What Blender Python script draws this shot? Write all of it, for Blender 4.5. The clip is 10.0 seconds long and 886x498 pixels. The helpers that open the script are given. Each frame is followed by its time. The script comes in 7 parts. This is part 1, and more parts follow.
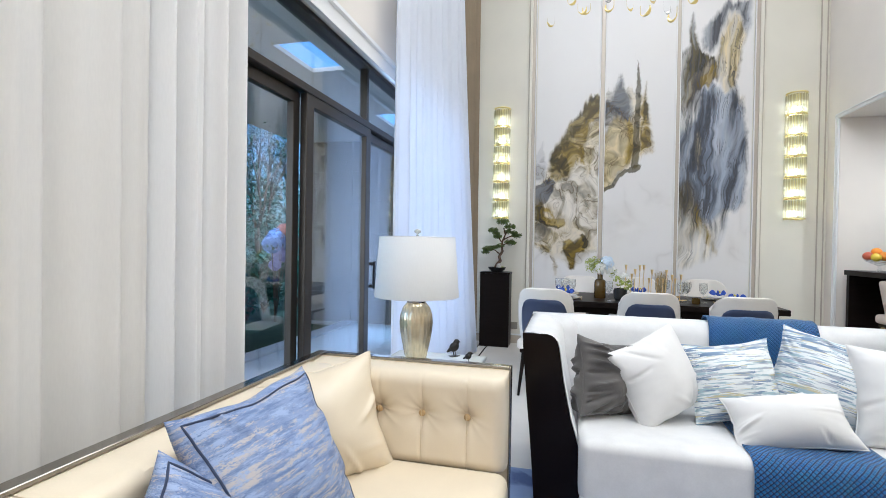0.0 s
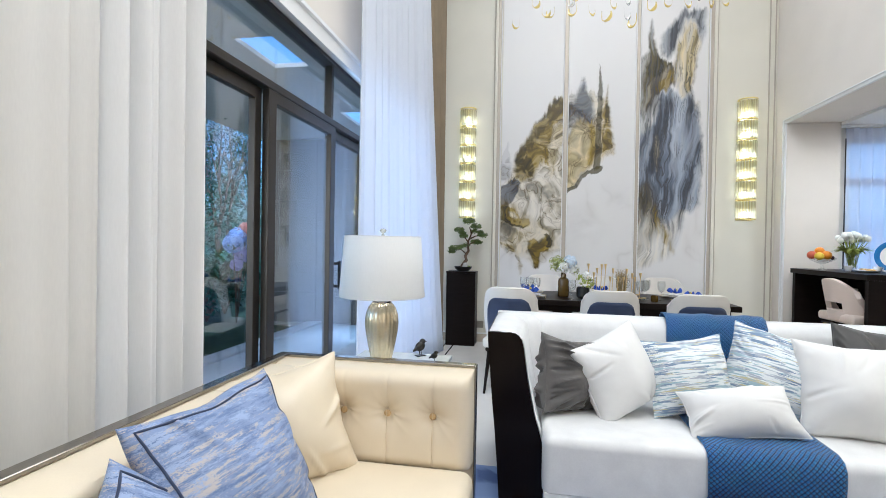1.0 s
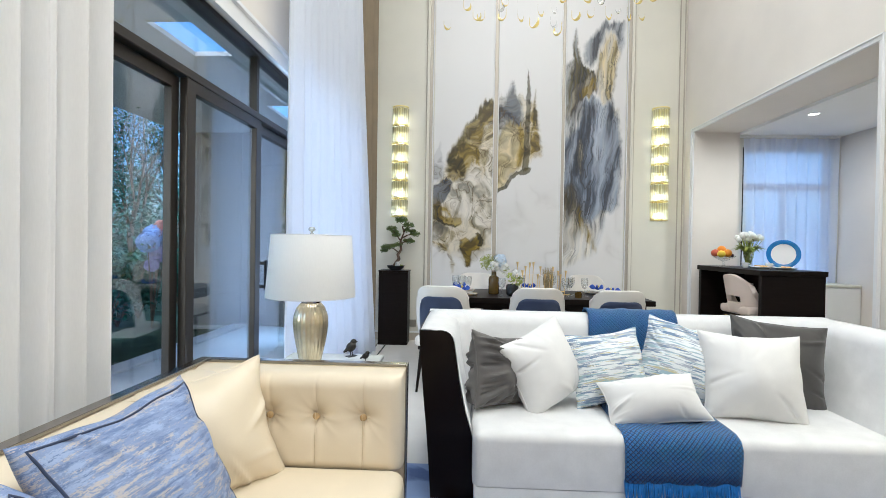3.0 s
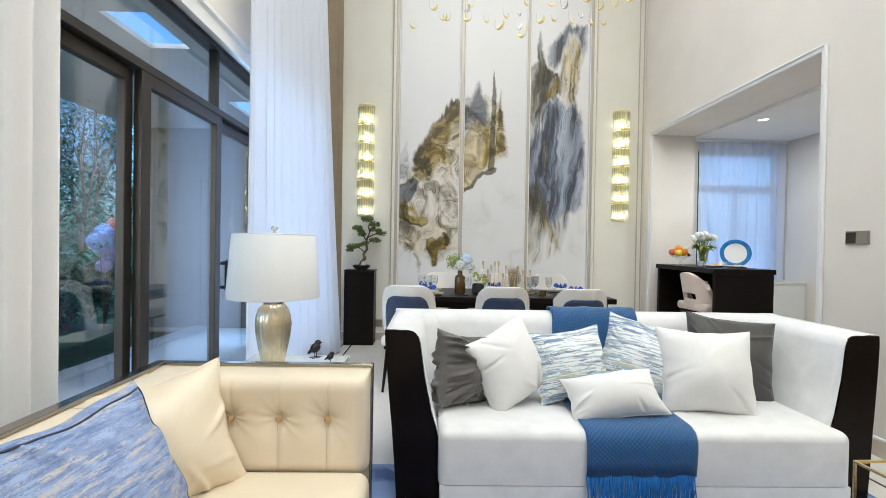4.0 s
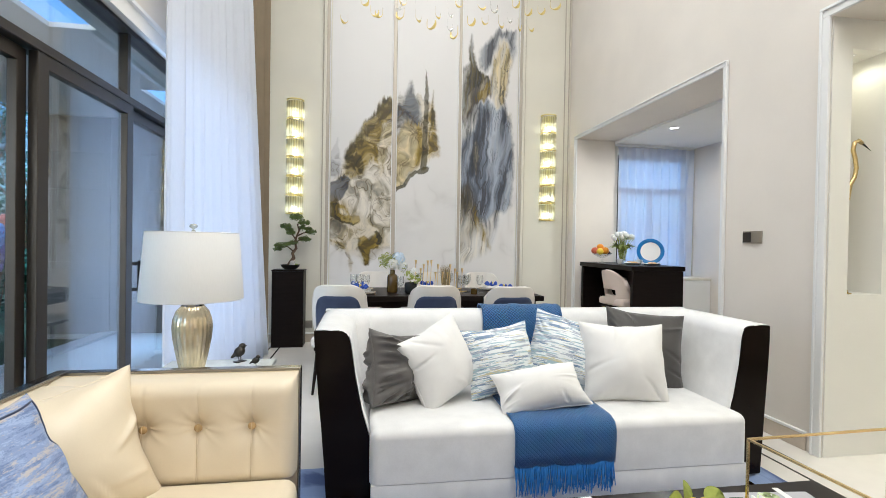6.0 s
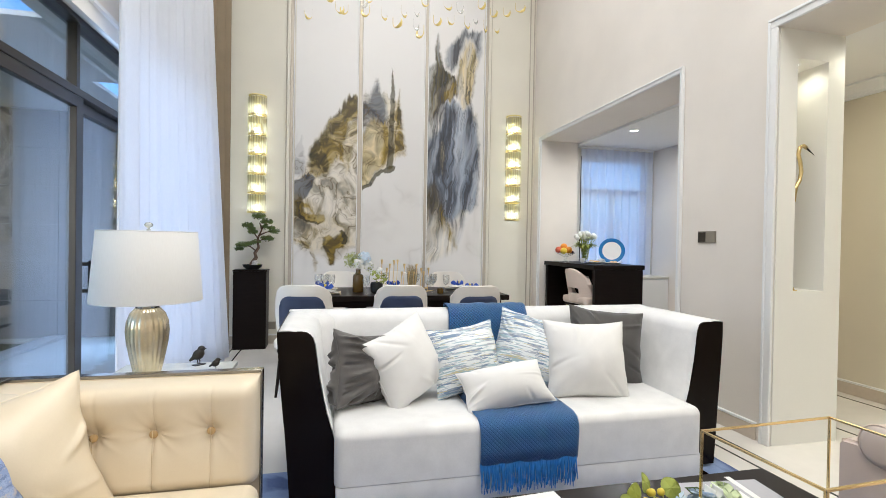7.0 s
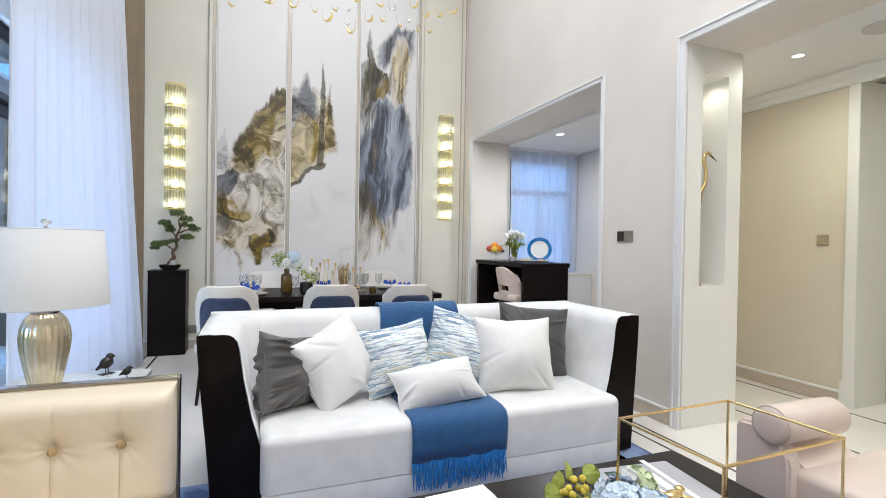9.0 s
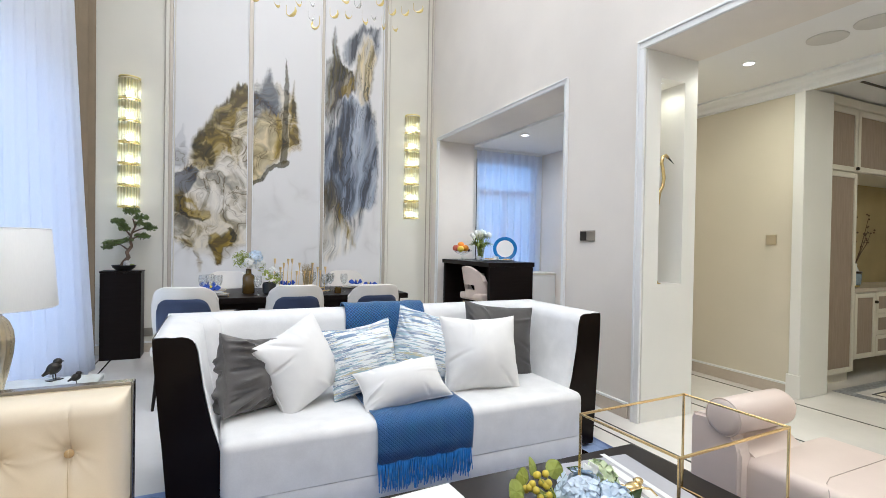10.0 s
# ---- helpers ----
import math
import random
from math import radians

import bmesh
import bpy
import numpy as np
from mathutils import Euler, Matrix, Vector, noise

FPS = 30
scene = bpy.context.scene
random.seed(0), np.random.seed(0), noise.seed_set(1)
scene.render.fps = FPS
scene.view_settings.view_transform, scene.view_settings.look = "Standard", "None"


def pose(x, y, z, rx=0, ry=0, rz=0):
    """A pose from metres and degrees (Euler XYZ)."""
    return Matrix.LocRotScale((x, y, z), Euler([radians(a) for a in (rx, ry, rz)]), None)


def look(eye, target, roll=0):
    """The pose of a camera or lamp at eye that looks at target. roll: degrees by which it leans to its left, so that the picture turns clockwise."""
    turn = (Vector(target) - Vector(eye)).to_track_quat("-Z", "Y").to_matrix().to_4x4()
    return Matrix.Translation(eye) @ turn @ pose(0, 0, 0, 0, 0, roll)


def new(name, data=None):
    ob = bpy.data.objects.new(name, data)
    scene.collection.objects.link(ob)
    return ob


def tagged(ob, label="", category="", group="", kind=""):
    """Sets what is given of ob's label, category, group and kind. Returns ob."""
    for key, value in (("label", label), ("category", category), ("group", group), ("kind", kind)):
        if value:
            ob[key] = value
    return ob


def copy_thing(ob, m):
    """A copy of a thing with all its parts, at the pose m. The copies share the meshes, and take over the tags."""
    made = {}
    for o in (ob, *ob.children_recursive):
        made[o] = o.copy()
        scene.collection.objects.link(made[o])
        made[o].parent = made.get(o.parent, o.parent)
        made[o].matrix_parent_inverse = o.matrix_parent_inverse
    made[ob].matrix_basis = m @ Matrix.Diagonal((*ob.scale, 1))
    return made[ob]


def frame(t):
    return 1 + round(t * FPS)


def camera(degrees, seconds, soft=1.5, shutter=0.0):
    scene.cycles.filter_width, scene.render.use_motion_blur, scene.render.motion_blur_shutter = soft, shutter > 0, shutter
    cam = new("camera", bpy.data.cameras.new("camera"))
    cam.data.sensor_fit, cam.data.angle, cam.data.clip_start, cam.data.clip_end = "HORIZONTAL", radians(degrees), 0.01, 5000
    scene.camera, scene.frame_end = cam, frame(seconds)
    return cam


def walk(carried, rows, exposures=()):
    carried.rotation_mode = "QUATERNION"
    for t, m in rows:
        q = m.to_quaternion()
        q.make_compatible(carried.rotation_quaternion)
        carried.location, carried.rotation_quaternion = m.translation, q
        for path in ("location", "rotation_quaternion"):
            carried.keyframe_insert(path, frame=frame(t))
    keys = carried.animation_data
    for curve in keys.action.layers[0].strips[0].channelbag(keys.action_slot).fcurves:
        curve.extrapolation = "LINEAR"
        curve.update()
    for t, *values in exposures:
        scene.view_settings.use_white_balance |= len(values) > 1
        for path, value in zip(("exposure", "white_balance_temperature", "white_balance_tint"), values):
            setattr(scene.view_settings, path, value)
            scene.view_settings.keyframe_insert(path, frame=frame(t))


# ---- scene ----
cam = camera(85.02, 10.0, soft=0.6)
# A levelled head that turns steadily to the right, the lens a little ahead of its axis.
PATH = []
for k in range(21):
    t = k * 0.5
    yaw = 14.4 - 3.9471 * t + 0.000739 * t * t
    PATH.append((t, pose(-0.07 * math.sin(radians(yaw)), 0.07 * math.cos(radians(yaw)), 1.25, 89.406, -0.965, yaw)))
walk(cam, PATH, exposures=((0.0, 1.35, 5000, 4), (2.0, 1.35, 5060, 2), (4.5, 1.34, 5220, 1), (7.0, 1.34, 5330, 4), (8.5, 1.34, 5150, 5), (10.0, 1.34, 5030, 5)))

# ---- light ----
world = bpy.data.worlds.new("dusk")
scene.world = world
world.use_nodes = True
wn = world.node_tree.nodes
sky = wn.new("ShaderNodeTexSky")
sky.sky_type, sky.sun_disc = "NISHITA", False
sky.sun_elevation, sky.sun_rotation = radians(20), radians(200)
sky.ozone_density, sky.dust_density = 5.0, 3.0
world.node_tree.links.new(sky.outputs["Color"], wn["Background"].inputs["Color"])
wn["Background"].inputs["Strength"].default_value = 0.15


def lamp(name, kind, m, power, colour, size=1.0, size_y=None, spread=180):
    data = bpy.data.lights.new(name, kind)
    data.energy, data.color = power, colour
    if kind == "AREA":
        data.shape = "RECTANGLE" if size_y else "DISK"
        data.size, data.spread = size, radians(spread)
        if size_y:
            data.size_y = size_y
    elif kind == "SPOT":
        data.spot_size, data.spot_blend, data.shadow_soft_size = radians(spread), 0.6, size
    else:
        data.shadow_soft_size = size
    ob = new(name, data)
    ob.matrix_world = m
    return ob


sun = bpy.data.lights.new("sun", "SUN")
sun.energy, sun.angle, sun.color = 5.0, radians(30), (0.56, 0.76, 1.0)
new("sun", sun).matrix_world = look((0, 0, 0), (-0.25, -0.10, -1.0))

NEUTRAL, WARM = (1.0, 0.86, 0.72), (1.0, 0.83, 0.57)
# Added ceiling fill lamps, their source unseen, and the downlights of hall and pantry.
lamp("ceiling_fill_light", "AREA", look((0.65, 0.2, 5.5), (0.65, 0.2, 0)), 92, NEUTRAL, 3.0, 4.5)
lamp("ceiling_fill_light", "AREA", look((0.65, 4.3, 5.5), (0.65, 4.3, 0)), 26, NEUTRAL, 2.6, 1.8)
# The sky in the openings behind the voile.
lamp("window_sky_light", "AREA", look((-1.47, 4.5, 1.4), (0, 4.5, 1.4)), 7.5, (0.66, 0.77, 1.0), 1.8, 2.3)
lamp("window_sky_light", "AREA", look((3.89, 6.27, 1.65), (3.89, 5, 1.65)), 1.2, (0.40, 0.57, 1.0), 0.95, 1.55)
lamp("hall_downlight", "AREA", look((3.67, 2.43, 2.62), (3.67, 2.43, 0)), 4.5, WARM, 0.1)
lamp("hall_downlight", "AREA", look((3.7, 0.9, 2.62), (3.7, 0.9, 0)), 6.5, WARM, 0.1)
lamp("pantry_downlight", "AREA", look((3.48, 5.1, 2.57), (3.48, 5.1, 0)), 7.5, NEUTRAL, 0.1)
lamp("niche_downlight", "SPOT", look((3.03, 2.66, 2.46), (3.03, 2.72, 1.0)), 1.3, WARM, 0.05, spread=160)
# Added fill lamp for the cabinets, out of view and without a fixture.
lamp("closet_fill_light", "AREA", look((5.8, 1.2, 2.58), (5.8, 1.4, 0)), 5.5, WARM, 0.3)

# ---- materials ----


def mat(name, col, rough=0.5, metal=0.0, var=0.08, scale=3.0, fine=60.0, bump=0.15, dist=0.002, sheen=0.0, coat=0.0, stretch=(1, 1, 1), spec=0.5):
    """A surface whose colour drifts at two scales, with a fine relief."""
    m = bpy.data.materials.new(name)
    m.use_nodes = True
    nt = m.node_tree
    n, ln = nt.nodes, nt.links
    b = n["Principled BSDF"]
    tc = n.new("ShaderNodeTexCoord")
    mp = n.new("ShaderNodeMapping")
    mp.inputs["Scale"].default_value = stretch
    ln.new(tc.outputs["Object"], mp.inputs["Vector"])
    n1, n2 = n.new("ShaderNodeTexNoise"), n.new("ShaderNodeTexNoise")
    n1.inputs["Scale"].default_value, n1.inputs["Detail"].default_value = scale, 4
    n2.inputs["Scale"].default_value, n2.inputs["Detail"].default_value = fine, 3
    for q in (n1, n2):
        ln.new(mp.outputs["Vector"], q.inputs["Vector"])
    add = n.new("ShaderNodeMath")
    add.operation = "MULTIPLY_ADD"
    add.inputs[1].default_value = 0.35
    ln.new(n2.outputs["Fac"], add.inputs[0])
    ln.new(n1.outputs["Fac"], add.inputs[2])
    rp = n.new("ShaderNodeMapRange")
    rp.inputs["From Min"].default_value, rp.inputs["From Max"].default_value = 0.4, 0.95
    ln.new(add.outputs[0], rp.inputs["Value"])
    mx = n.new("ShaderNodeMix")
    mx.data_type = "RGBA"
    mx.inputs["A"].default_value = (*[c * (1 - var) for c in col], 1)
    mx.inputs["B"].default_value = (*[min(1, c * (1 + var)) for c in col], 1)
    ln.new(rp.outputs[0], mx.inputs["Factor"])
    ln.new(mx.outputs["Result"], b.inputs["Base Color"])
    b.inputs["Roughness"].default_value, b.inputs["Metallic"].default_value = rough, metal
    b.inputs["Sheen Weight"].default_value, b.inputs["Coat Weight"].default_value = sheen, coat
    b.inputs["Specular IOR Level"].default_value = spec
    if bump:
        bp = n.new("ShaderNodeBump")
        bp.inputs["Strength"].default_value, bp.inputs["Distance"].default_value = bump, dist
        ln.new(add.outputs[0], bp.inputs["Height"])
        ln.new(bp.outputs["Normal"], b.inputs["Normal"])
    return m


def glow(name, col, power):
    m = bpy.data.materials.new(name)
    m.use_nodes = True
    b = m.node_tree.nodes["Principled BSDF"]
    b.inputs["Base Color"].default_value = (0.8, 0.8, 0.8, 1)
    b.inputs["Emission Color"].default_value, b.inputs["Emission Strength"].default_value = (*col, 1), power
    return m


def thin_glass(name, tint=(1, 1, 1), ior=1.5, rough=0.0):
    """Pane glass: what lies behind it, with the gloss of its surface on top."""
    m = bpy.data.materials.new(name)
    m.use_nodes = True
    n, ln = m.node_tree.nodes, m.node_tree.links
    n.remove(n["Principled BSDF"])
    tr, gl, fr, mx = n.new("ShaderNodeBsdfTransparent"), n.new("ShaderNodeBsdfGlossy"), n.new("ShaderNodeLayerWeight"), n.new("ShaderNodeMixShader")
    pw5, sch = n.new("ShaderNodeMath"), n.new("ShaderNodeMath")
    tr.inputs["Color"].default_value = (*tint, 1)
    gl.inputs["Roughness"].default_value = rough
    fr.inputs["Blend"].default_value = 0.5
    f0 = ((ior - 1) / (ior + 1)) ** 2
    pw5.operation, sch.operation = "POWER", "MULTIPLY_ADD"
    pw5.inputs[1].default_value = 5.0
    sch.inputs[1].default_value, sch.inputs[2].default_value = 1 - f0, f0
    ln.new(fr.outputs["Facing"], pw5.inputs[0])
    ln.new(pw5.outputs[0], sch.inputs[0])
    ln.new(sch.outputs[0], mx.inputs[0])
    ln.new(tr.outputs[0], mx.inputs[1])
    ln.new(gl.outputs[0], mx.inputs[2])
    ln.new(mx.outputs[0], n["Material Output"].inputs["Surface"])
    return m


def sheer(name, col, thin, through_light):
    """Voile: woven, lets light pass and shows a little of what is behind."""
    m = bpy.data.materials.new(name)
    m.use_nodes = True
    n, ln = m.node_tree.nodes, m.node_tree.links
    n.remove(n["Principled BSDF"])
    tc, wv = n.new("ShaderNodeTexCoord"), n.new("ShaderNodeTexNoise")
    mp = n.new("ShaderNodeMapping")
    mp.inputs["Scale"].default_value = (60, 60, 9)
    wv.inputs["Scale"].default_value, wv.inputs["Detail"].default_value = 4.0, 3
    ln.new(tc.outputs["Object"], mp.inputs["Vector"])
    ln.new(mp.outputs["Vector"], wv.inputs["Vector"])
    mx = n.new("ShaderNodeMix")
    mx.data_type = "RGBA"
    mx.inputs["A"].default_value = (*[c * 0.96 for c in col], 1)
    mx.inputs["B"].default_value = (*[min(1, c * 1.03) for c in col], 1)
    ln.new(wv.outputs["Fac"], mx.inputs["Factor"])
    df, tl, tr = n.new("ShaderNodeBsdfDiffuse"), n.new("ShaderNodeBsdfTranslucent"), n.new("ShaderNodeBsdfTransparent")
    ln.new(mx.outputs["Result"], df.inputs["Color"])
    ln.new(mx.outputs["Result"], tl.inputs["Color"])
    m1, m2 = n.new("ShaderNodeMixShader"), n.new("ShaderNodeMixShader")
    m1.inputs[0].default_value, m2.inputs[0].default_value = through_light, thin
    ln.new(df.outputs[0], m1.inputs[1])
    ln.new(tl.outputs[0], m1.inputs[2])
    ln.new(m1.outputs[0], m2.inputs[1])
    ln.new(tr.outputs[0], m2.inputs[2])
    ln.new(m2.outputs[0], n["Material Output"].inputs["Surface"])
    return m


M_WALL = mat("wallpaper", (0.77, 0.72, 0.655), 0.8, var=0.055, scale=1.6, fine=160, bump=0.25, dist=0.0008)
M_WALL_HALL = mat("hall_wallpaper", (0.68, 0.625, 0.50), 0.8, var=0.04, scale=1.5, fine=160, bump=0.25, dist=0.0008)
M_WALL_FAR = mat("pale_panel", (0.745, 0.715, 0.62), 0.6, var=0.04, scale=2, fine=90, bump=0.1, dist=0.001)
M_WHITE = mat("white_paint", (0.82, 0.82, 0.81), 0.45, var=0.025, scale=2, fine=120, bump=0.05)
M_CEIL = mat("ceiling_paint", (0.82, 0.81, 0.79), 0.85, var=0.02, scale=1, fine=100, bump=0.05)
# White paint with the warm hall light put into its colour.
M_WHITE_HALL_LIT = mat("white_paint_hall_lit", (0.81, 0.80, 0.755), 0.5, var=0.025, scale=2, fine=120, bump=0.05)
M_FLOOR = mat("cream_marble", (0.80, 0.765, 0.71), 0.16, var=0.06, scale=1.6, fine=14, bump=0.0)
M_BASE = mat("beige_stone", (0.56, 0.49, 0.40), 0.25, var=0.08, scale=4, fine=30, bump=0.03)
M_INLAY = mat("dark_stone", (0.05, 0.045, 0.04), 0.2, var=0.1)
M_LACQUER = mat("dark_lacquer", (0.008, 0.005, 0.004), 0.14, var=0.2, scale=5, fine=50, bump=0.0, spec=0.12)
M_EBONY = mat("dark_stained_wood", (0.010, 0.007, 0.006), 0.38, spec=0.10, var=0.25, scale=6, fine=80, bump=0.08, stretch=(1, 1, 8))
M_BRONZE = mat("bronze_aluminium", (0.055, 0.047, 0.04), 0.38, 0.6, var=0.1, fine=200, bump=0.05)
M_CHROME = mat("polished_steel", (0.62, 0.60, 0.57), 0.12, 1.0, var=0.04, bump=0.0)
# Polished steel for the sofa rim, dark reflections put into its colour.
M_STEEL_DARK_REFL = mat("dark_reflection_steel", (0.30, 0.28, 0.25), 0.16, 1.0, var=0.05, bump=0.0)
M_GOLD = mat("brushed_brass", (0.80, 0.63, 0.31), 0.22, 1.0, var=0.06, fine=150, bump=0.03)
M_CHAMPAGNE = mat("champagne_metal", (0.50, 0.45, 0.38), 0.45, 0.35, var=0.05, fine=120, bump=0.02)
M_LEATHER = mat("cream_leather", (0.79, 0.69, 0.52), 0.34, var=0.05, scale=5, fine=260, bump=0.22, dist=0.0006)
M_LEATHER_PINK = mat("blush_leather", (0.68, 0.575, 0.50), 0.36, var=0.05, scale=5, fine=260, bump=0.22, dist=0.0006)
M_VELVET = mat("white_velvet", (0.795, 0.79, 0.785), 0.85, var=0.08, scale=9, fine=160, bump=0.4, dist=0.0008, sheen=0.35)
M_LINEN = mat("white_linen", (0.80, 0.79, 0.775), 0.85, var=0.05, scale=7, fine=300, bump=0.35, dist=0.0008)
M_GREY = mat("grey_velvet", (0.115, 0.108, 0.102), 0.6, var=0.3, scale=7, fine=200, bump=0.2, dist=0.001, sheen=0.22)
M_CHARCOAL = mat("charcoal_velvet", (0.062, 0.058, 0.054), 0.6, var=0.3, scale=7, fine=200, bump=0.2, dist=0.001, sheen=0.2)
M_NAVY = mat("navy_fabric", (0.030, 0.045, 0.100), 0.75, var=0.15, scale=8, fine=240, bump=0.25, sheen=0.2)
M_CHAIR = mat("cream_chair_leather", (0.76, 0.72, 0.66), 0.45, var=0.04, scale=6, fine=220, bump=0.15, dist=0.0006)
M_BLACK = mat("black_metal", (0.02, 0.02, 0.02), 0.35, 0.3, var=0.2)
M_PORCELAIN = mat("porcelain", (0.83, 0.83, 0.82), 0.12, var=0.02, bump=0.0)
M_BLUEGLAZE = mat("blue_glaze", (0.025, 0.17, 0.46), 0.15, var=0.15, scale=20, bump=0.0)
M_NAPKIN = mat("blue_napkin", (0.03, 0.08, 0.42), 0.7, var=0.15, fine=250, bump=0.3)
M_LEAF = mat("dark_leaf", (0.065, 0.11, 0.025), 0.5, var=0.4, scale=20, bump=0.1)
M_PINE = mat("bonsai_leaf", (0.15, 0.20, 0.055), 0.5, var=0.5, scale=25, bump=0.1)
M_LEAF_L = mat("fresh_leaf", (0.33, 0.38, 0.07), 0.5, var=0.3, scale=20, bump=0.1)
M_HEDGE = mat("garden_leaf", (0.030, 0.10, 0.062), 0.6, spec=0.2, var=0.5, scale=6, bump=0.1)
M_BARK = mat("bark", (0.13, 0.085, 0.055), 0.85, var=0.4, scale=30, fine=120, bump=0.6, dist=0.004)
M_PETAL_W = mat("white_petal", (0.80, 0.80, 0.76), 0.6, var=0.06, scale=30, bump=0.1)
M_PETAL_B = mat("pale_blue_petal", (0.66, 0.76, 0.88), 0.6, var=0.1, scale=30, bump=0.1)
M_PANE = thin_glass("window_pane", (0.95, 0.97, 1.0), 2.1)
M_CLEAR = thin_glass("clear_glass", (0.97, 0.98, 0.98), 1.7, 0.02)
M_LINEN_DRAPE = sheer("beige_linen", (0.85, 0.825, 0.78), 0.0, 0.15)
M_SHEER = sheer("white_voile", (0.97, 0.95, 0.925), 0.04, 0.30)
# Same voile as M_SHEER, tinted with the blue light of the window.
M_SHEER_SKYLIT = sheer("skylit_white_voile", (0.88, 0.90, 0.95), 0.05, 0.48)
M_SEAM = mat("cream_stitching", (0.60, 0.48, 0.30), 0.45, var=0.05)
M_BUTTON = mat("tan_leather_button", (0.50, 0.34, 0.15), 0.4, var=0.08, fine=200)
M_SHEER_THIN = sheer("thin_voile", (0.84, 0.86, 0.93), 0.13, 0.6)
M_DRAPE = mat("taupe_drape", (0.23, 0.18, 0.115), 0.8, var=0.1, scale=5, fine=240, bump=0.3)

# ---- building helpers ----


def mesh(name, bm, material, smooth=None):
    me = bpy.data.meshes.new(name)
    bmesh.ops.recalc_face_normals(bm, faces=bm.faces)
    bm.to_mesh(me)
    bm.free()
    me.materials.append(material)
    if smooth is not None:
        me.set_sharp_from_angle(angle=radians(smooth))
        me.polygons.foreach_set("use_smooth", [True] * len(me.polygons))
        me.set_sharp_from_angle(angle=radians(smooth))
    return me


def thing(name, loc, label, category, group="", kind="", turn=0.0):
    ob = new(name)
    ob.empty_display_size = 0.1
    ob.matrix_world = pose(*loc, 0, 0, turn)
    return tagged(ob, label, category, group, kind)


def part(name, bm, material, parent, label="", smooth=35, world=True):
    """One mesh under a thing or a part. world: the bmesh is in world metres."""
    chain, p = Matrix(), parent
    while p is not None:
        chain = p.matrix_basis @ chain
        p = p.parent
    if world:
        bm.transform(chain.inverted())
    ob = new(name, mesh(name, bm, material, smooth))
    ob.parent = parent
    return tagged(ob, label)


def solid(name, bm, material, label, category, group="", kind="", smooth=35):
    """A thing that is one mesh, its origin at its base."""
    xs = [v.co for v in bm.verts]
    c = Vector(((min(v.x for v in xs) + max(v.x for v in xs)) / 2, (min(v.y for v in xs) + max(v.y for v in xs)) / 2, min(v.z for v in xs)))
    bm.transform(Matrix.Translation(-c))
    ob = new(name, mesh(name, bm, material, smooth))
    ob.location = c
    return tagged(ob, label, category, group, kind)


def B():
    return bmesh.new()


def box(bm, x0, x1, y0, y1, z0, z1, bevel=0.0, seg=2):
    m = Matrix.LocRotScale(((x0 + x1) / 2, (y0 + y1) / 2, (z0 + z1) / 2), None, (x1 - x0, y1 - y0, z1 - z0))
    vs = bmesh.ops.create_cube(bm, size=1, matrix=m)["verts"]
    if bevel:
        es = {e for v in vs for e in v.link_edges}
        bmesh.ops.bevel(bm, geom=list(es), offset=bevel, segments=seg, profile=0.5, affect="EDGES")
    return bm


def cyl(bm, x, y, z0, z1, r0, r1=None, seg=20):
    m = Matrix.Translation((x, y, (z0 + z1) / 2))
    bmesh.ops.create_cone(bm, cap_ends=True, segments=seg, radius1=r0, radius2=r0 if r1 is None else r1, depth=z1 - z0, matrix=m)
    return bm


def ball(bm, x, y, z, rx, ry=None, rz=None, sub=2, rot=None):
    m = Matrix.LocRotScale((x, y, z), rot, (rx, ry or rx, rz or rx))
    bmesh.ops.create_icosphere(bm, subdivisions=sub, radius=1, matrix=m)
    return bm


def lathe(bm, profile, x=0, y=0, z=0, seg=32, flute=0, deep=0.0, spin=0.0, loop=False):
    """Turns (radius, height) pairs round the upright; flute: number of ribs."""
    rings = []
    for r, h in profile:
        ring = []
        for k in range(seg):
            a = 2 * math.pi * k / seg + spin
            rr = r * (1 + deep * abs(math.cos(flute * a / 2))) if flute else r
            ring.append(bm.verts.new((x + rr * math.cos(a), y + rr * math.sin(a), z + h)))
        rings.append(ring)
    for a, b in zip(rings, rings[1:] + (rings[:1] if loop else [])):
        for k in range(seg):
            bm.faces.new((a[k], a[(k + 1) % seg], b[(k + 1) % seg], b[k]))
    for ring in () if loop else (rings[0], rings[-1]):
        if profile[rings.index(ring)][0] > 1e-4:
            bm.faces.new(ring)
    return bm


def tube(bm, pts, r, seg=8, r_end=None, closed=False):
    pts = [Vector(p) for p in pts]
    rings, n = [], len(pts)
    side = None
    for i, p in enumerate(pts):
        d = (pts[(i + 1) % n] - pts[i - 1]) if closed else (pts[min(i + 1, n - 1)] - pts[max(i - 1, 0)])
        d.normalize()
        if side is None:
            side = d.orthogonal().normalized()
        side = (side - d * side.dot(d)).normalized()
        up = d.cross(side)
        rr = r if r_end is None else r + (r_end - r) * i / (n - 1)
        rings.append([bm.verts.new(p + rr * (side * math.cos(2 * math.pi * k / seg) + up * math.sin(2 * math.pi * k / seg))) for k in range(seg)])
    pairs = list(zip(rings, rings[1:])) + ([(rings[-1], rings[0])] if closed else [])
    for a, b in pairs:
        for k in range(seg):
            bm.faces.new((a[k], a[(k + 1) % seg], b[(k + 1) % seg], b[k]))
    if not closed:
        bm.faces.new(rings[0])
        bm.faces.new(rings[-1])
    return bm


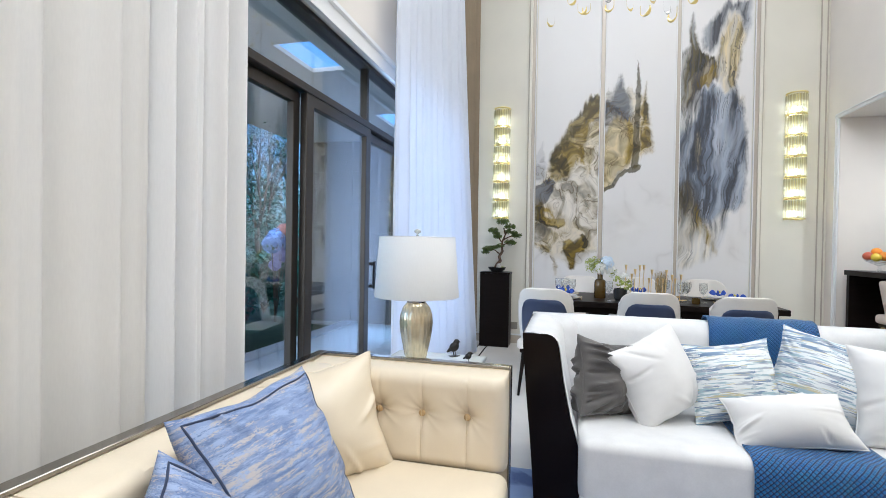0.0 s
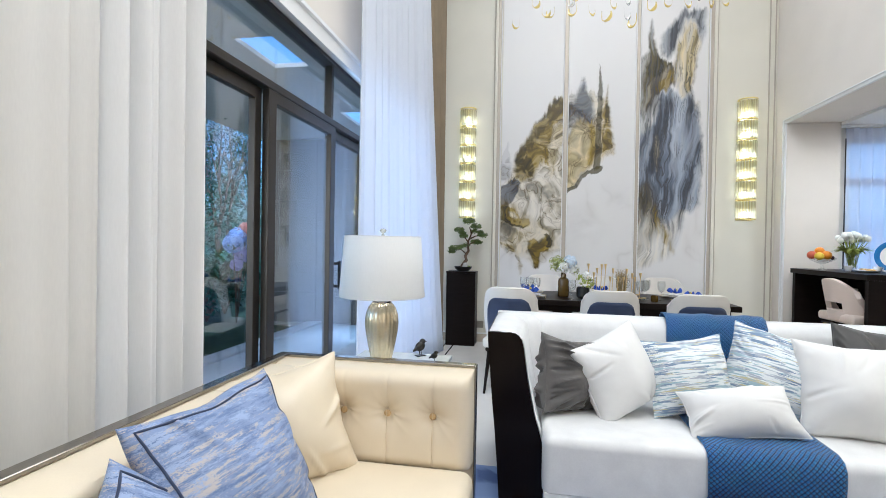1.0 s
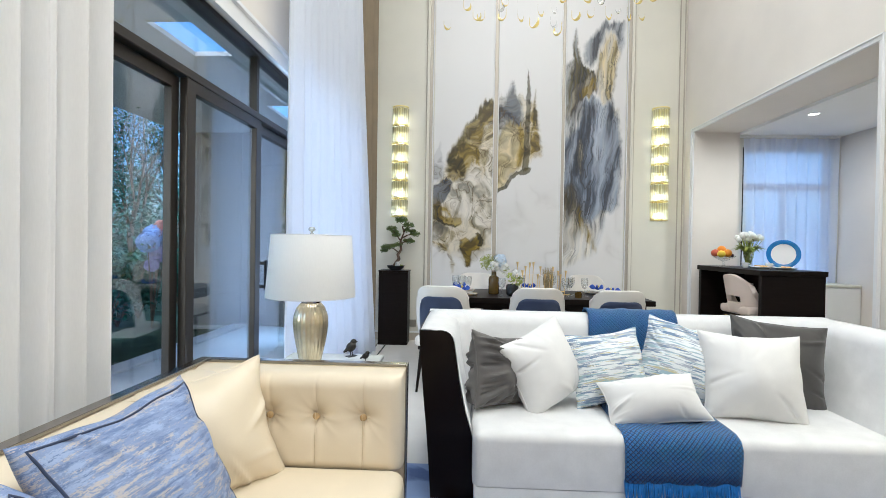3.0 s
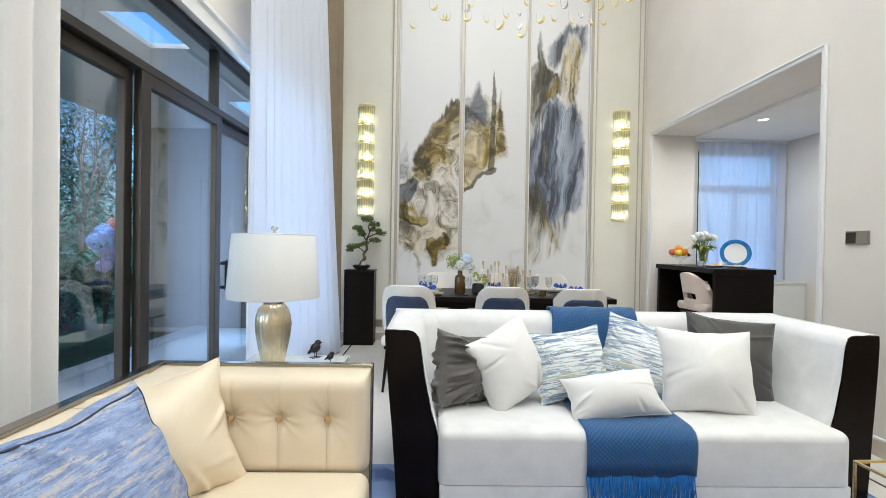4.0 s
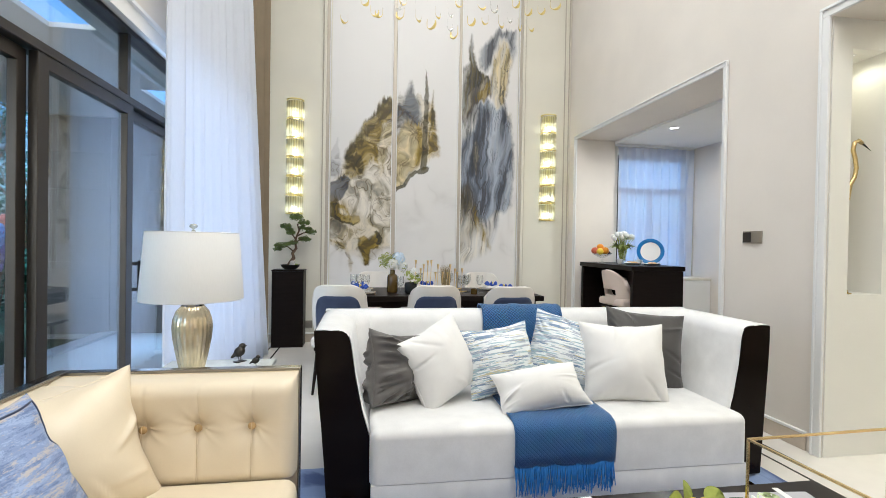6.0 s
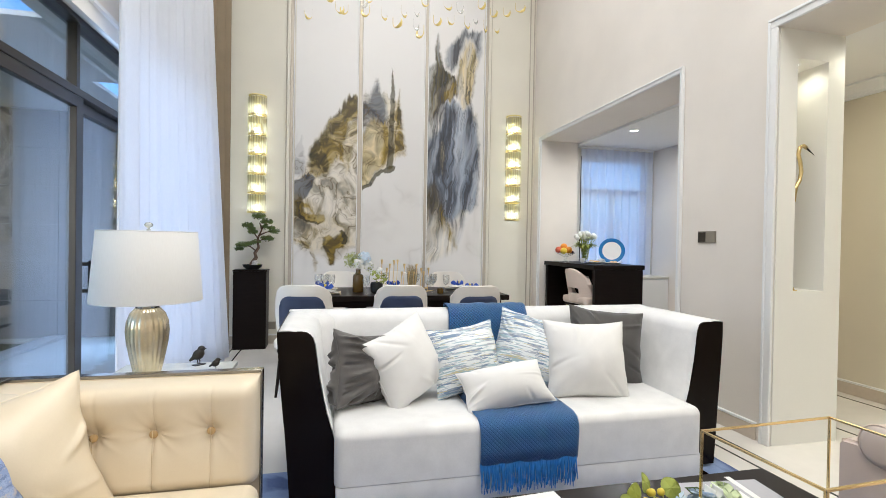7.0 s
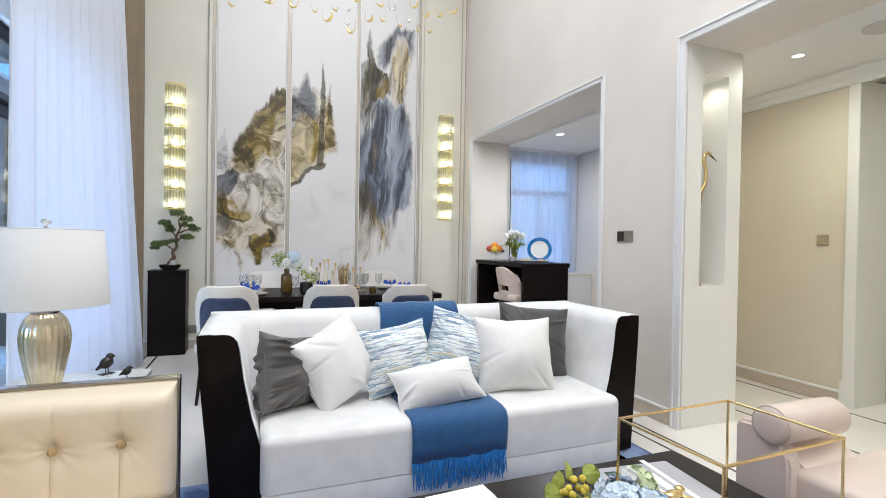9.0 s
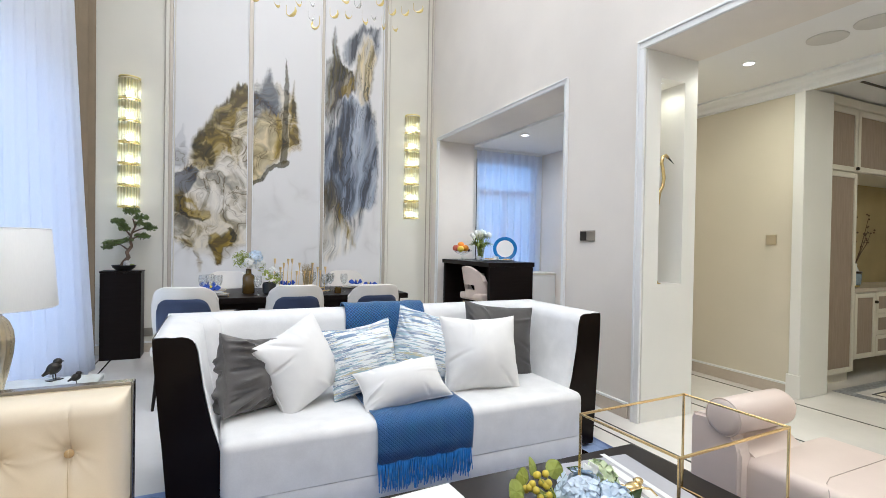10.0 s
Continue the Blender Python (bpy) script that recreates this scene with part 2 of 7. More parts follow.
def sheet(bm, nu, nv, f):
    """A grid of f(u, v), u and v from 0 to 1."""
    vs = [[bm.verts.new(f(i / nu, j / nv)) for j in range(nv + 1)] for i in range(nu + 1)]
    for i in range(nu):
        for j in range(nv):
            bm.faces.new((vs[i][j], vs[i + 1][j], vs[i + 1][j + 1], vs[i][j + 1]))
    return vs


def prism(bm, outline, axis, a, b):
    """An outline of 2D points drawn along an axis from a to b."""
    def at(p, h):
        return {"x": (h, p[0], p[1]), "y": (p[0], h, p[1]), "z": (p[0], p[1], h)}[axis]
    lo, hi = [bm.verts.new(at(p, a)) for p in outline], [bm.verts.new(at(p, b)) for p in outline]
    bm.faces.new(lo)
    bm.faces.new(hi)
    for k in range(len(outline)):
        bm.faces.new((lo[k], lo[(k + 1) % len(lo)], hi[(k + 1) % len(lo)], hi[k]))
    return bm


def structure(name, bm, material, label, category="", smooth=None):
    ob = solid(name, bm, material, label, category or name.split("_")[0], kind="structure", smooth=smooth)
    return ob


# ---- the shell of the place ----
WX, EX, FY, NY, TOP = -1.45, 2.75, 6.30, -3.6, 5.6   # room faces: window wall, hall wall, far wall, near wall, ceiling
LINTEL = 2.65

floor = structure("floor", box(B(), -1.62, 8.2, NY - 0.2, FY + 0.2, -0.12, 0), M_FLOOR, "polished cream marble floor with dark inlay lines")
for x, y0, y1 in ((-1.06, NY, 6.2), (-0.955, NY, 6.2), (2.43, NY, 6.2), (2.55, NY, 6.2), (3.51, 0.3, 3.35), (4.30, 0.0, 3.44)):
    part("inlay_strip", box(B(), x - 0.008, x + 0.008, y0, y1, -0.01, 0.0015), M_INLAY, floor, smooth=None)

structure("ceiling", box(B(), -1.8, 3.4, NY - 0.2, FY + 0.2, TOP, TOP + 0.15), M_CEIL, "plain white double-height ceiling")
structure("wall_south", box(B(), -1.8, 8.2, NY - 0.2, NY, 0, TOP), M_WALL, "plain beige papered wall", "wall")
structure("wall_north", box(B(), -1.8, EX + 0.53, FY, FY + 0.2, 0, TOP), M_WALL_FAR, "pale panelled feature wall behind the dining table", "wall")

# window wall with one wide opening for the sliding doors
wb = B()
box(wb, -1.8, WX, NY, 0.2, 0, TOP)
box(wb, -1.8, WX, 5.55, FY, 0, TOP)
box(wb, -1.8, WX, 0.2, 5.55, 2.66, TOP)
structure("wall_west", wb, M_WALL, "beige papered window wall", "wall")
cs = B()
prism(cs, [(WX + 0.001, 2.58), (WX + 0.035, 2.58), (WX + 0.035, 2.61), (WX + 0.022, 2.62), (WX + 0.022, 2.69), (WX + 0.04, 2.70), (WX + 0.04, 2.725), (WX + 0.001, 2.725)], "y", 0.1, 5.65)
structure("window_trim", cs, M_WHITE, "white moulded casing over the sliding doors", "trim")

# hall wall: solid pier with a niche between two openings
eb = B()
T = 0.53
box(eb, EX, EX + T, 6.05, FY, 0, LINTEL)
box(eb, EX, EX + T, NY, FY, LINTEL, TOP)
box(eb, EX, EX + T, NY, 0.2, 0, LINTEL)
box(eb, EX, EX + T, 2.82, 3.43, 0, LINTEL)
box(eb, EX, EX + 0.01, 2.57, 2.82, 0, LINTEL)
structure("wall_east", eb, M_WALL, "pale beige papered wall with two wide openings", "wall")
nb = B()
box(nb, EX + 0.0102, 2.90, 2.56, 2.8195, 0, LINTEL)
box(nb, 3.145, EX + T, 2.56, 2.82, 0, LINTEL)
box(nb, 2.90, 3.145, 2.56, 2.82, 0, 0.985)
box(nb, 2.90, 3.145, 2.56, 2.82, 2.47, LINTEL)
structure("niche_pier", nb, M_WHITE_HALL_LIT, "off-white painted pier with a tall lit display niche", "wall")


def casing(name, y0, y1, w, label):
    bm = B()
    for a, b, c, d in ((y0 - w, y0, 0, LINTEL), (y1, y1 + w, 0, LINTEL), (y0 - w, y1 + w, LINTEL, LINTEL + w)):
        box(bm, EX - 0.02, EX - 0.0005, a, b, c, d, 0.004, 1)
    for a, b, c, d in ((y0 - w, y0 - w * 0.7, 0, LINTEL + w * 0.7), (y1 + w * 0.7, y1 + w, 0, LINTEL + w * 0.7), (y0 - w, y1 + w, LINTEL + w * 0.7, LINTEL + w)):
        box(bm, EX - 0.03, EX - 0.0203, a, b, c, d, 0.003, 1)
    structure(name, bm, M_WHITE, label, "trim")


casing("opening_trim_1", 3.43, 6.05, 0.045, "white moulded casing of the pantry opening")
casing("opening_trim_2", 0.2, 2.56, 0.06, "white moulded casing of the hall opening")


def baseboard(name, x0, x1, y0, y1, label="beige stone baseboard with a white cap"):
    ob = structure(name, box(B(), x0, x1, y0, y1, 0, 0.1, 0.003, 1), M_BASE, label, "baseboard")
    e = 0.003
    part("cap", box(B(), x0 - e, x1 + e, y0 - e, y1 + e, 0.1, 0.118, 0.003, 1), M_WHITE, ob, smooth=None)


baseboard("baseboard_1", EX - 0.014, EX - 0.001, 2.66, 3.38)
baseboard("baseboard_2", -1.4, 2.70, FY - 0.03, FY - 0.018)
baseboard("baseboard_3", 4.435, 4.449, 2.545, 3.48)

# pantry
structure("pantry_ceiling", box(B(), EX + T, 4.7, 3.55, 6.2, 2.62, 2.75), M_CEIL, "white pantry ceiling", "ceiling")
pw = B()
box(pw, EX + T, 3.36, 6.12, 6.28, 0, 2.62)
box(pw, 4.42, 4.7, 6.12, 6.28, 0, 2.62)
box(pw, 3.36, 4.42, 6.12, 6.28, 0, 0.8)
box(pw, 3.36, 4.42, 6.12, 6.28, 2.5, 2.62)
structure("pantry_wall_north", pw, M_WALL_FAR, "pale pantry wall with a window", "wall")
structure("pantry_wall_east", box(B(), 4.5, 4.7, 3.58, 6.12, 0, 2.62), M_WALL, "pale beige pantry wall", "wall")
structure("pantry_wall_south", box(B(), EX + T, 4.7, 3.48, 3.58, 0, 2.75), M_WALL, "wall between pantry and hall", "wall")
win2 = thing("window_2", (3.89, 6.2, 0.8), "pantry window with a dark metal frame", "window", kind="structure")
fr = B()
for a, b, c, d in ((3.36, 3.41, 0.8, 2.5), (4.37, 4.42, 0.8, 2.5), (3.41, 4.37, 0.8, 0.86), (3.41, 4.37, 2.44, 2.5), (3.41, 4.37, 1.98, 2.06), (3.86, 3.92, 0.86, 1.98)):
    box(fr, a, b, 6.18, 6.23, c, d, 0.003, 1)
part("window_frame", fr, M_BRONZE, win2, smooth=None)
pb = box(B(), 3.41, 4.37, 6.2, 6.206, 0.86, 2.44)
part("pane", pb, M_PANE, win2, smooth=None).visible_shadow = False

# hall behind the second opening
structure("hall_ceiling", box(B(), EX + T, 4.6, -0.6, 3.48, 2.66, 2.8), M_CEIL, "white hall ceiling", "ceiling")
cr = B()
prism(cr, [(4.449, 2.57), (4.449, 2.659), (4.27, 2.659), (4.27, 2.642), (4.30, 2.638), (4.34, 2.62), (4.40, 2.61), (4.425, 2.59), (4.425, 2.57)], "y", -0.5, 3.47)
structure("crown_trim", cr, M_WHITE, "white moulded crown along the hall ceiling", "trim")
hb = B()
box(hb, 4.45, 4.6, 2.527, 3.48, 0, 2.66)
box(hb, 4.45, 4.6, -0.6, 2.527, 2.6, 2.66)
box(hb, 4.45, 4.6, -0.8, 0.5, 0, 2.6)
structure("hall_wall_east", hb, M_WALL_HALL, "warm beige papered hall wall", "wall")
structure("hall_wall_south", box(B(), EX + T, 8.2, -0.8, -0.6, 0, 2.8), M_WALL_HALL, "warm beige hall wall", "wall")
pj = B()
box(pj, 4.43, 4.85, 2.442, 2.526, 0.0, 2.6, 0.004, 1)
box(pj, 4.418, 4.44, 2.427, 2.541, 0.0, 0.2, 0.004, 1)
box(pj, 4.418, 4.445, 0.42, 2.541, 2.6, 2.655, 0.004, 1)
box(pj, 4.43, 4.85, 0.42, 0.499, 0.0, 2.6, 0.004, 1)
structure("door_trim", pj, M_WHITE_HALL_LIT, "white painted door lining of the hall", "trim")
structure("closet_wall_north", box(B(), 4.6, 8.2, 3.1, 3.25, 0, 2.8), M_WALL_HALL, "warm beige wall behind the cabinets", "wall")
structure("closet_wall_east", box(B(), 8.0, 8.2, -0.6, 3.1, 0, 2.8), M_WALL_HALL, "warm beige wall", "wall")
structure("closet_ceiling", box(B(), 4.6, 8.2, -0.6, 3.1, 2.7, 2.85), M_CEIL, "white ceiling with a dark slot", "ceiling")
structure("ceiling_slot", box(B(), 5.0, 7.6, 2.30, 2.33, 2.695, 2.699), M_INLAY, "narrow dark air slot in the ceiling", "vent")

# ---- sliding doors to the terrace ----
GX = -1.60


def window_doors():
    ob = thing("window_1", (GX, 2.9, 0), "dark bronze sliding glass doors with a glazed transom", "window", kind="structure")
    f = B()
    box(f, GX - 0.06, GX + 0.05, 0.2, 5.55, 2.155, 2.205, 0.004, 1)      # head beam
    box(f, GX - 0.06, GX + 0.05, 0.2, 5.55, 2.625, 2.66, 0.004, 1)
    box(f, GX - 0.06, GX + 0.05, 0.2, 5.55, 0.0, 0.03, 0.004, 1)
    box(f, GX - 0.06, GX + 0.05, 0.2, 0.26, 0.03, 2.155)
    box(f, GX - 0.06, GX + 0.05, 5.49, 5.55, 0.03, 2.155)
    for y in (1.2, 3.64, 4.9):
        box(f, GX - 0.03, GX + 0.03, y - 0.02, y + 0.02, 2.205, 2.625)
    part("window_frame", f, M_BRONZE, ob, smooth=None)
    part("transom_pane", box(B(), GX - 0.004, GX + 0.004, 0.2, 5.55, 2.205, 2.625), M_PANE, ob, smooth=None).visible_shadow = False
    leaves = ((0.3, 2.69, -0.02, 0.055), (2.69, 3.665, 0.03, 0.075), (3.675, 5.0, -0.02, 0.09), (5.0, 5.49, 0.03, 0.06))
    for k, (y0, y1, dx, w) in enumerate(leaves):
        lf = B()
        x0, x1 = GX + dx - 0.025, GX + dx + 0.02
        box(lf, x0, x1, y0, y0 + w + 0.01, 0.03, 2.15, 0.003, 1)
        box(lf, x0, x1, y1 - w - 0.01, y1, 0.03, 2.15, 0.003, 1)
        box(lf, x0, x1, y0 + w, y1 - w, 2.08, 2.15, 0.003, 1)
        box(lf, x0, x1, y0 + w, y1 - w, 0.03, 0.11, 0.003, 1)
        leaf = part("sliding_leaf", lf, M_BRONZE, ob, smooth=None)
        g = part("pane", box(B(), x0 + 0.015, x0 + 0.025, y0 + w, y1 - w, 0.11, 2.08), M_PANE, leaf, smooth=None)
        g.visible_shadow = False
        if k == 2:
            h = B()
            box(h, GX + 0.055, GX + 0.075, 3.725, 3.75, 0.875, 1.10, 0.004, 1)
            box(h, GX - 0.01, GX + 0.056, 3.725, 3.75, 0.885, 0.91, 0.003, 1)
            box(h, GX - 0.01, GX + 0.056, 3.725, 3.75, 1.065, 1.09, 0.003, 1)
            part("handle", h, M_BLACK, leaf, "black bar handle", smooth=None)


window_doors()

# ---- curtains ----


def curtain(name, y0, y1, x0, x1, z0, z1, folds, deep, material, label, flare=0.0, seed=1, n=160, lean=0.0):
    """A hanging cloth in soft folds between (x0, y0) and (x1, y1)."""
    rnd = random.Random(seed)
    ph = [rnd.uniform(0, 6.28) for _ in range(6)]

    def f(u, v):
        z = z0 + (z1 - z0) * v
        s = u + 0.012 * math.sin(9 * u + ph[0]) + 0.006 * math.sin(31 * u + ph[4]) + 0.004 * v * math.sin(17 * u + ph[5])
        grow = 0.35 + 0.9 * abs(math.sin(5.3 * u * folds / 13 + ph[4]) * math.sin(2.1 * u * folds / 13 + ph[5]))
        w = deep * grow * (1 - 0.25 * v) * (math.sin(2 * math.pi * folds * s + ph[1] + 0.5 * math.sin(5 * u + ph[2])) + 0.35 * math.sin(2 * math.pi * folds * 2.3 * s + ph[3] + 0.8 * v))
        y = y0 + (y1 - y0) * u + flare * (1 - v) ** 1.6 * u
        return (x0 + (x1 - x0) * u + w + lean * u * (1 - v) ** 1.3, y + 0.3 * w, z)

    bm = B()
    sheet(bm, n, 24, f)
    ob = solid(name, bm, material, label, "curtain", group="curtains of the sliding doors", smooth=180)
    sd = ob.modifiers.new("cloth", "SOLIDIFY")
    sd.thickness, sd.offset = 0.0015, 0
    return ob


curtain("sheer_curtain", 1.22, 1.66, -1.25, -1.25, 0.02, 5.45, 4, 0.055, M_SHEER, "long white voile curtain hanging in soft folds", seed=3, n=160)
curtain("linen_drape", -1.6, 1.25, -1.255, -1.235, 0.02, 5.45, 14, 0.075, M_LINEN_DRAPE, "long beige linen drape in deep uneven folds", seed=6, n=420)
curtain("sheer_curtain", 3.52, 5.40, -1.27, -1.255, 0.02, 5.45, 10, 0.050, M_SHEER_SKYLIT, "long white voile curtain falling to the floor beside the drape", flare=0.2, seed=5, n=200, lean=0.215)
curtain("drape", 5.45, 5.88, -1.27, -1.07, 0.02, 5.45, 4, 0.035, M_DRAPE, "heavy taupe drape gathered beside the feature wall", seed=8, n=60)
curtain("drape", -2.0, -1.6, -1.25, -1.25, 0.02, 5.45, 4, 0.035, M_DRAPE, "heavy taupe drape gathered at the window's near end", seed=9, n=60)

# ---- living corner ----
rug = B()
box(rug, -0.75, 2.26, -1.6, 2.77, 0.0005, 0.014, 0.004, 1)


def rug_material():
    m = mat("blue_rug_pile", (0.06, 0.10, 0.26), 0.95, var=0.3, scale=3, fine=320, bump=0.6, dist=0.004, sheen=0.3)
    n, ln = m.node_tree.nodes, m.node_tree.links
    b = n["Principled BSDF"]
    src = b.inputs["Base Color"].links[0].from_socket
    ns, rp, mx, tc = n.new("ShaderNodeTexNoise"), n.new("ShaderNodeValToRGB"), n.new("ShaderNodeMix"), n.new("ShaderNodeTexCoord")
    ns.inputs["Scale"].default_value, ns.inputs["Detail"].default_value, ns.inputs["Distortion"].default_value = 1.6, 5, 1.2
    ln.new(tc.outputs["Object"], ns.inputs["Vector"])
    rp.color_ramp.elements[0].position, rp.color_ramp.elements[1].position = 0.50, 0.56
    mx.data_type = "RGBA"
    mx.inputs["B"].default_value = (0.22, 0.30, 0.52, 1)
    ln.new(ns.outputs["Fac"], rp.inputs[0])
    ln.new(rp.outputs["Color"], mx.inputs["Factor"])
    ln.new(src, mx.inputs["A"])
    ln.new(mx.outputs["Result"], b.inputs["Base Color"])
    return m


solid("rug", rug, rug_material(), "blue patterned pile rug under the seating", "rug")


def padded(bm, origin, du, dv, dn, wu, wv, deep, bumpf, nu=40, nv=24, lip=0.035):
    """An upholstered slab: front face bulging along dn by bumpf(u, v), closed behind."""
    o, du, dv, dn = Vector(origin), Vector(du), Vector(dv), Vector(dn)

    def edge(s, w):
        d = min(s * w, (1 - s) * w)
        return 0 if d >= lip else lip - math.sqrt(max(0, lip * lip - (lip - d) ** 2))

    def f(u, v):
        h = deep + bumpf(u * wu, v * wv) - edge(u, wu) - edge(v, wv)
        return o + du * (u * wu) + dv * (v * wv) + dn * max(h, 0.004)

    front = sheet(bm, nu, nv, f)
    back = [[bm.verts.new(o + du * (i / nu * wu) + dv * (j / nv * wv)) for j in (0, nv)] for i in range(nu + 1)]
    for i in range(nu):
        bm.faces.new((front[i][0], front[i + 1][0], back[i + 1][0], back[i][0]))
        bm.faces.new((front[i][nv], front[i + 1][nv], back[i + 1][1], back[i][1]))
    for i in (0, nu):
        bm.faces.new([front[i][j] for j in range(nv + 1)] + [back[i][1], back[i][0]])
    bm.faces.new([back[i][0] for i in range(nu + 1)] + [back[i][1] for i in range(nu, -1, -1)])
    return bm


def tufts(buttons, seams, height, puff=0.03, dimple=0.040, reach=0.045):
    def f(u, v):
        h = puff * 0.4
        for s in seams:
            h -= 0.010 * math.exp(-abs(u - s) / 0.012)
        for bu, bv in buttons:
            d = math.hypot(u - bu, v - bv)
            h -= dimple * math.exp(-(d / reach) ** 1.3)
            a = math.atan2(v - bv, u - bu)
            h -= 0.009 * math.exp(-d / 0.045) * abs(math.sin(3.5 * a + 1.3 * math.sin(2 * a + bu * 40))) * min(1, d / 0.02)
            h -= 0.007 * math.exp(-abs(u - bu) / 0.006) * math.exp(-abs(v - bv) / 0.25)
        return h
    return f


def cream_sofa():
    X0, X1, Y0, Y1, Z = -1.06, -0.225, -0.35, 1.985, 0.775
    ob = thing("leather_sofa", ((X0 + X1) / 2, (Y0 + Y1) / 2, 0), "cream leather sofa with buttoned arms and a polished steel rim", "sofa")
    f = B()
    box(f, X0, X0 + 0.03, Y0, Y1, 0.09, Z - 0.012)
    box(f, X0 + 0.03, X1, Y1 - 0.03, Y1, 0.09, Z - 0.012)
    box(f, X0 + 0.03, X1, Y0, Y0 + 0.03, 0.09, Z - 0.012)
    part("outer_shell", f, M_LEATHER, ob, smooth=None)
    r = B()
    box(r, X0 - 0.006, X0 + 0.036, Y0 - 0.006, Y1 + 0.006, Z - 0.012, Z, 0.002, 1)
    box(r, X0 + 0.036, X1, Y1 - 0.03, Y1 + 0.006, Z - 0.012, Z, 0.002, 1)
    box(r, X1, X1 + 0.007, Y1 - 0.04, Y1 + 0.006, 0.09, Z, 0.002, 1)
    box(r, X0 - 0.006, X0 - 0.0005, Y0, Y1 + 0.006, Z - 0.06, Z - 0.012, 0.001, 1)
    part("rim", r, M_STEEL_DARK_REFL, ob, "polished steel edge rim", smooth=None)
    part("base", box(B(), X0 + 0.03, X1 - 0.02, Y0 + 0.03, Y1 - 0.03, 0.09, 0.24, 0.01), M_LEATHER, ob)
    lg = [(X0 + 0.08, Y0 + 0.1), (X1 - 0.1, Y0 + 0.1), (X0 + 0.08, Y1 - 0.1), (X1 - 0.1, Y1 - 0.1)]
    for x, y in lg:
        part("leg", box(B(), x - 0.02, x + 0.02, y - 0.02, y + 0.02, 0.014, 0.09, 0.003, 1), M_CHROME, ob, smooth=None)
    # far arm
    bx = [x - (X0 + 0.03) for x in (-0.715, -0.541, -0.365)]
    bt = [(u, 0.205) for u in bx]
    arm = part("arm", padded(B(), (X0 + 0.03, Y1 - 0.03, 0.40), (1, 0, 0), (0, 0, 1), (0, -1, 0), X1 - X0 - 0.03, Z - 0.415, 0.13, tufts(bt, [], 0.36), 160, 72, 0.05), M_LEATHER, ob, "buttoned cream leather arm")
    for u, v in bt:
        bb = B()
        ball(bb, X0 + 0.03 + u, Y1 - 0.03 - 0.124, 0.40 + v, 0.0135, 0.008, 0.0135, 3)
        part("button", bb, M_BUTTON, arm)
        sb = B()
        tube(sb, [(X0 + 0.03 + u + 0.001 * math.sin(9 * q), Y1 - 0.03 - 0.1385 + (0.003 if q in (0, 6) else 0), 0.40 + v + 0.018 + (Z - 0.47 - 0.40 - v) * q / 6) for q in range(7)], 0.0009, 5)
        part("seam", sb, M_SEAM, arm, "stitched leather seam", smooth=180)
    # back in upholstered channels
    n = 6
    w = (Y1 - 0.14 - Y0) / n
    for k in range(n):
        y = Y1 - 0.14 - (k + 1) * w
        bt = [(w / 2, 0.18)]
        bk = part("back_cushion", padded(B(), (X0 + 0.03, y + 0.002, 0.40), (0, 1, 0), (0, 0, 1), (1, 0, 0), w - 0.004, Z - 0.415, 0.14, tufts(bt, [], 0.36, reach=0.07), 34, 30, 0.04), M_LEATHER, ob)
        bb = B()
        ball(bb, X0 + 0.03 + 0.130, y + w / 2, 0.58, 0.006, 0.011, 0.011)
        part("button", bb, M_BUTTON, bk)
    for y0, y1 in ((0.82, 1.825), (-0.19, 0.815)):
        part("seat_cushion", box(B(), -0.90, -0.205, y0, y1, 0.245, 0.43, 0.045, 4), M_LEATHER, ob)
    part("arm", padded(B(), (X0 + 0.03, Y0 + 0.03, 0.40), (1, 0, 0), (0, 0, 1), (0, 1, 0), X1 - X0 - 0.03, Z - 0.415, 0.13, lambda u, v: 0, 20, 12, 0.05), M_LEATHER, ob)


cream_sofa()


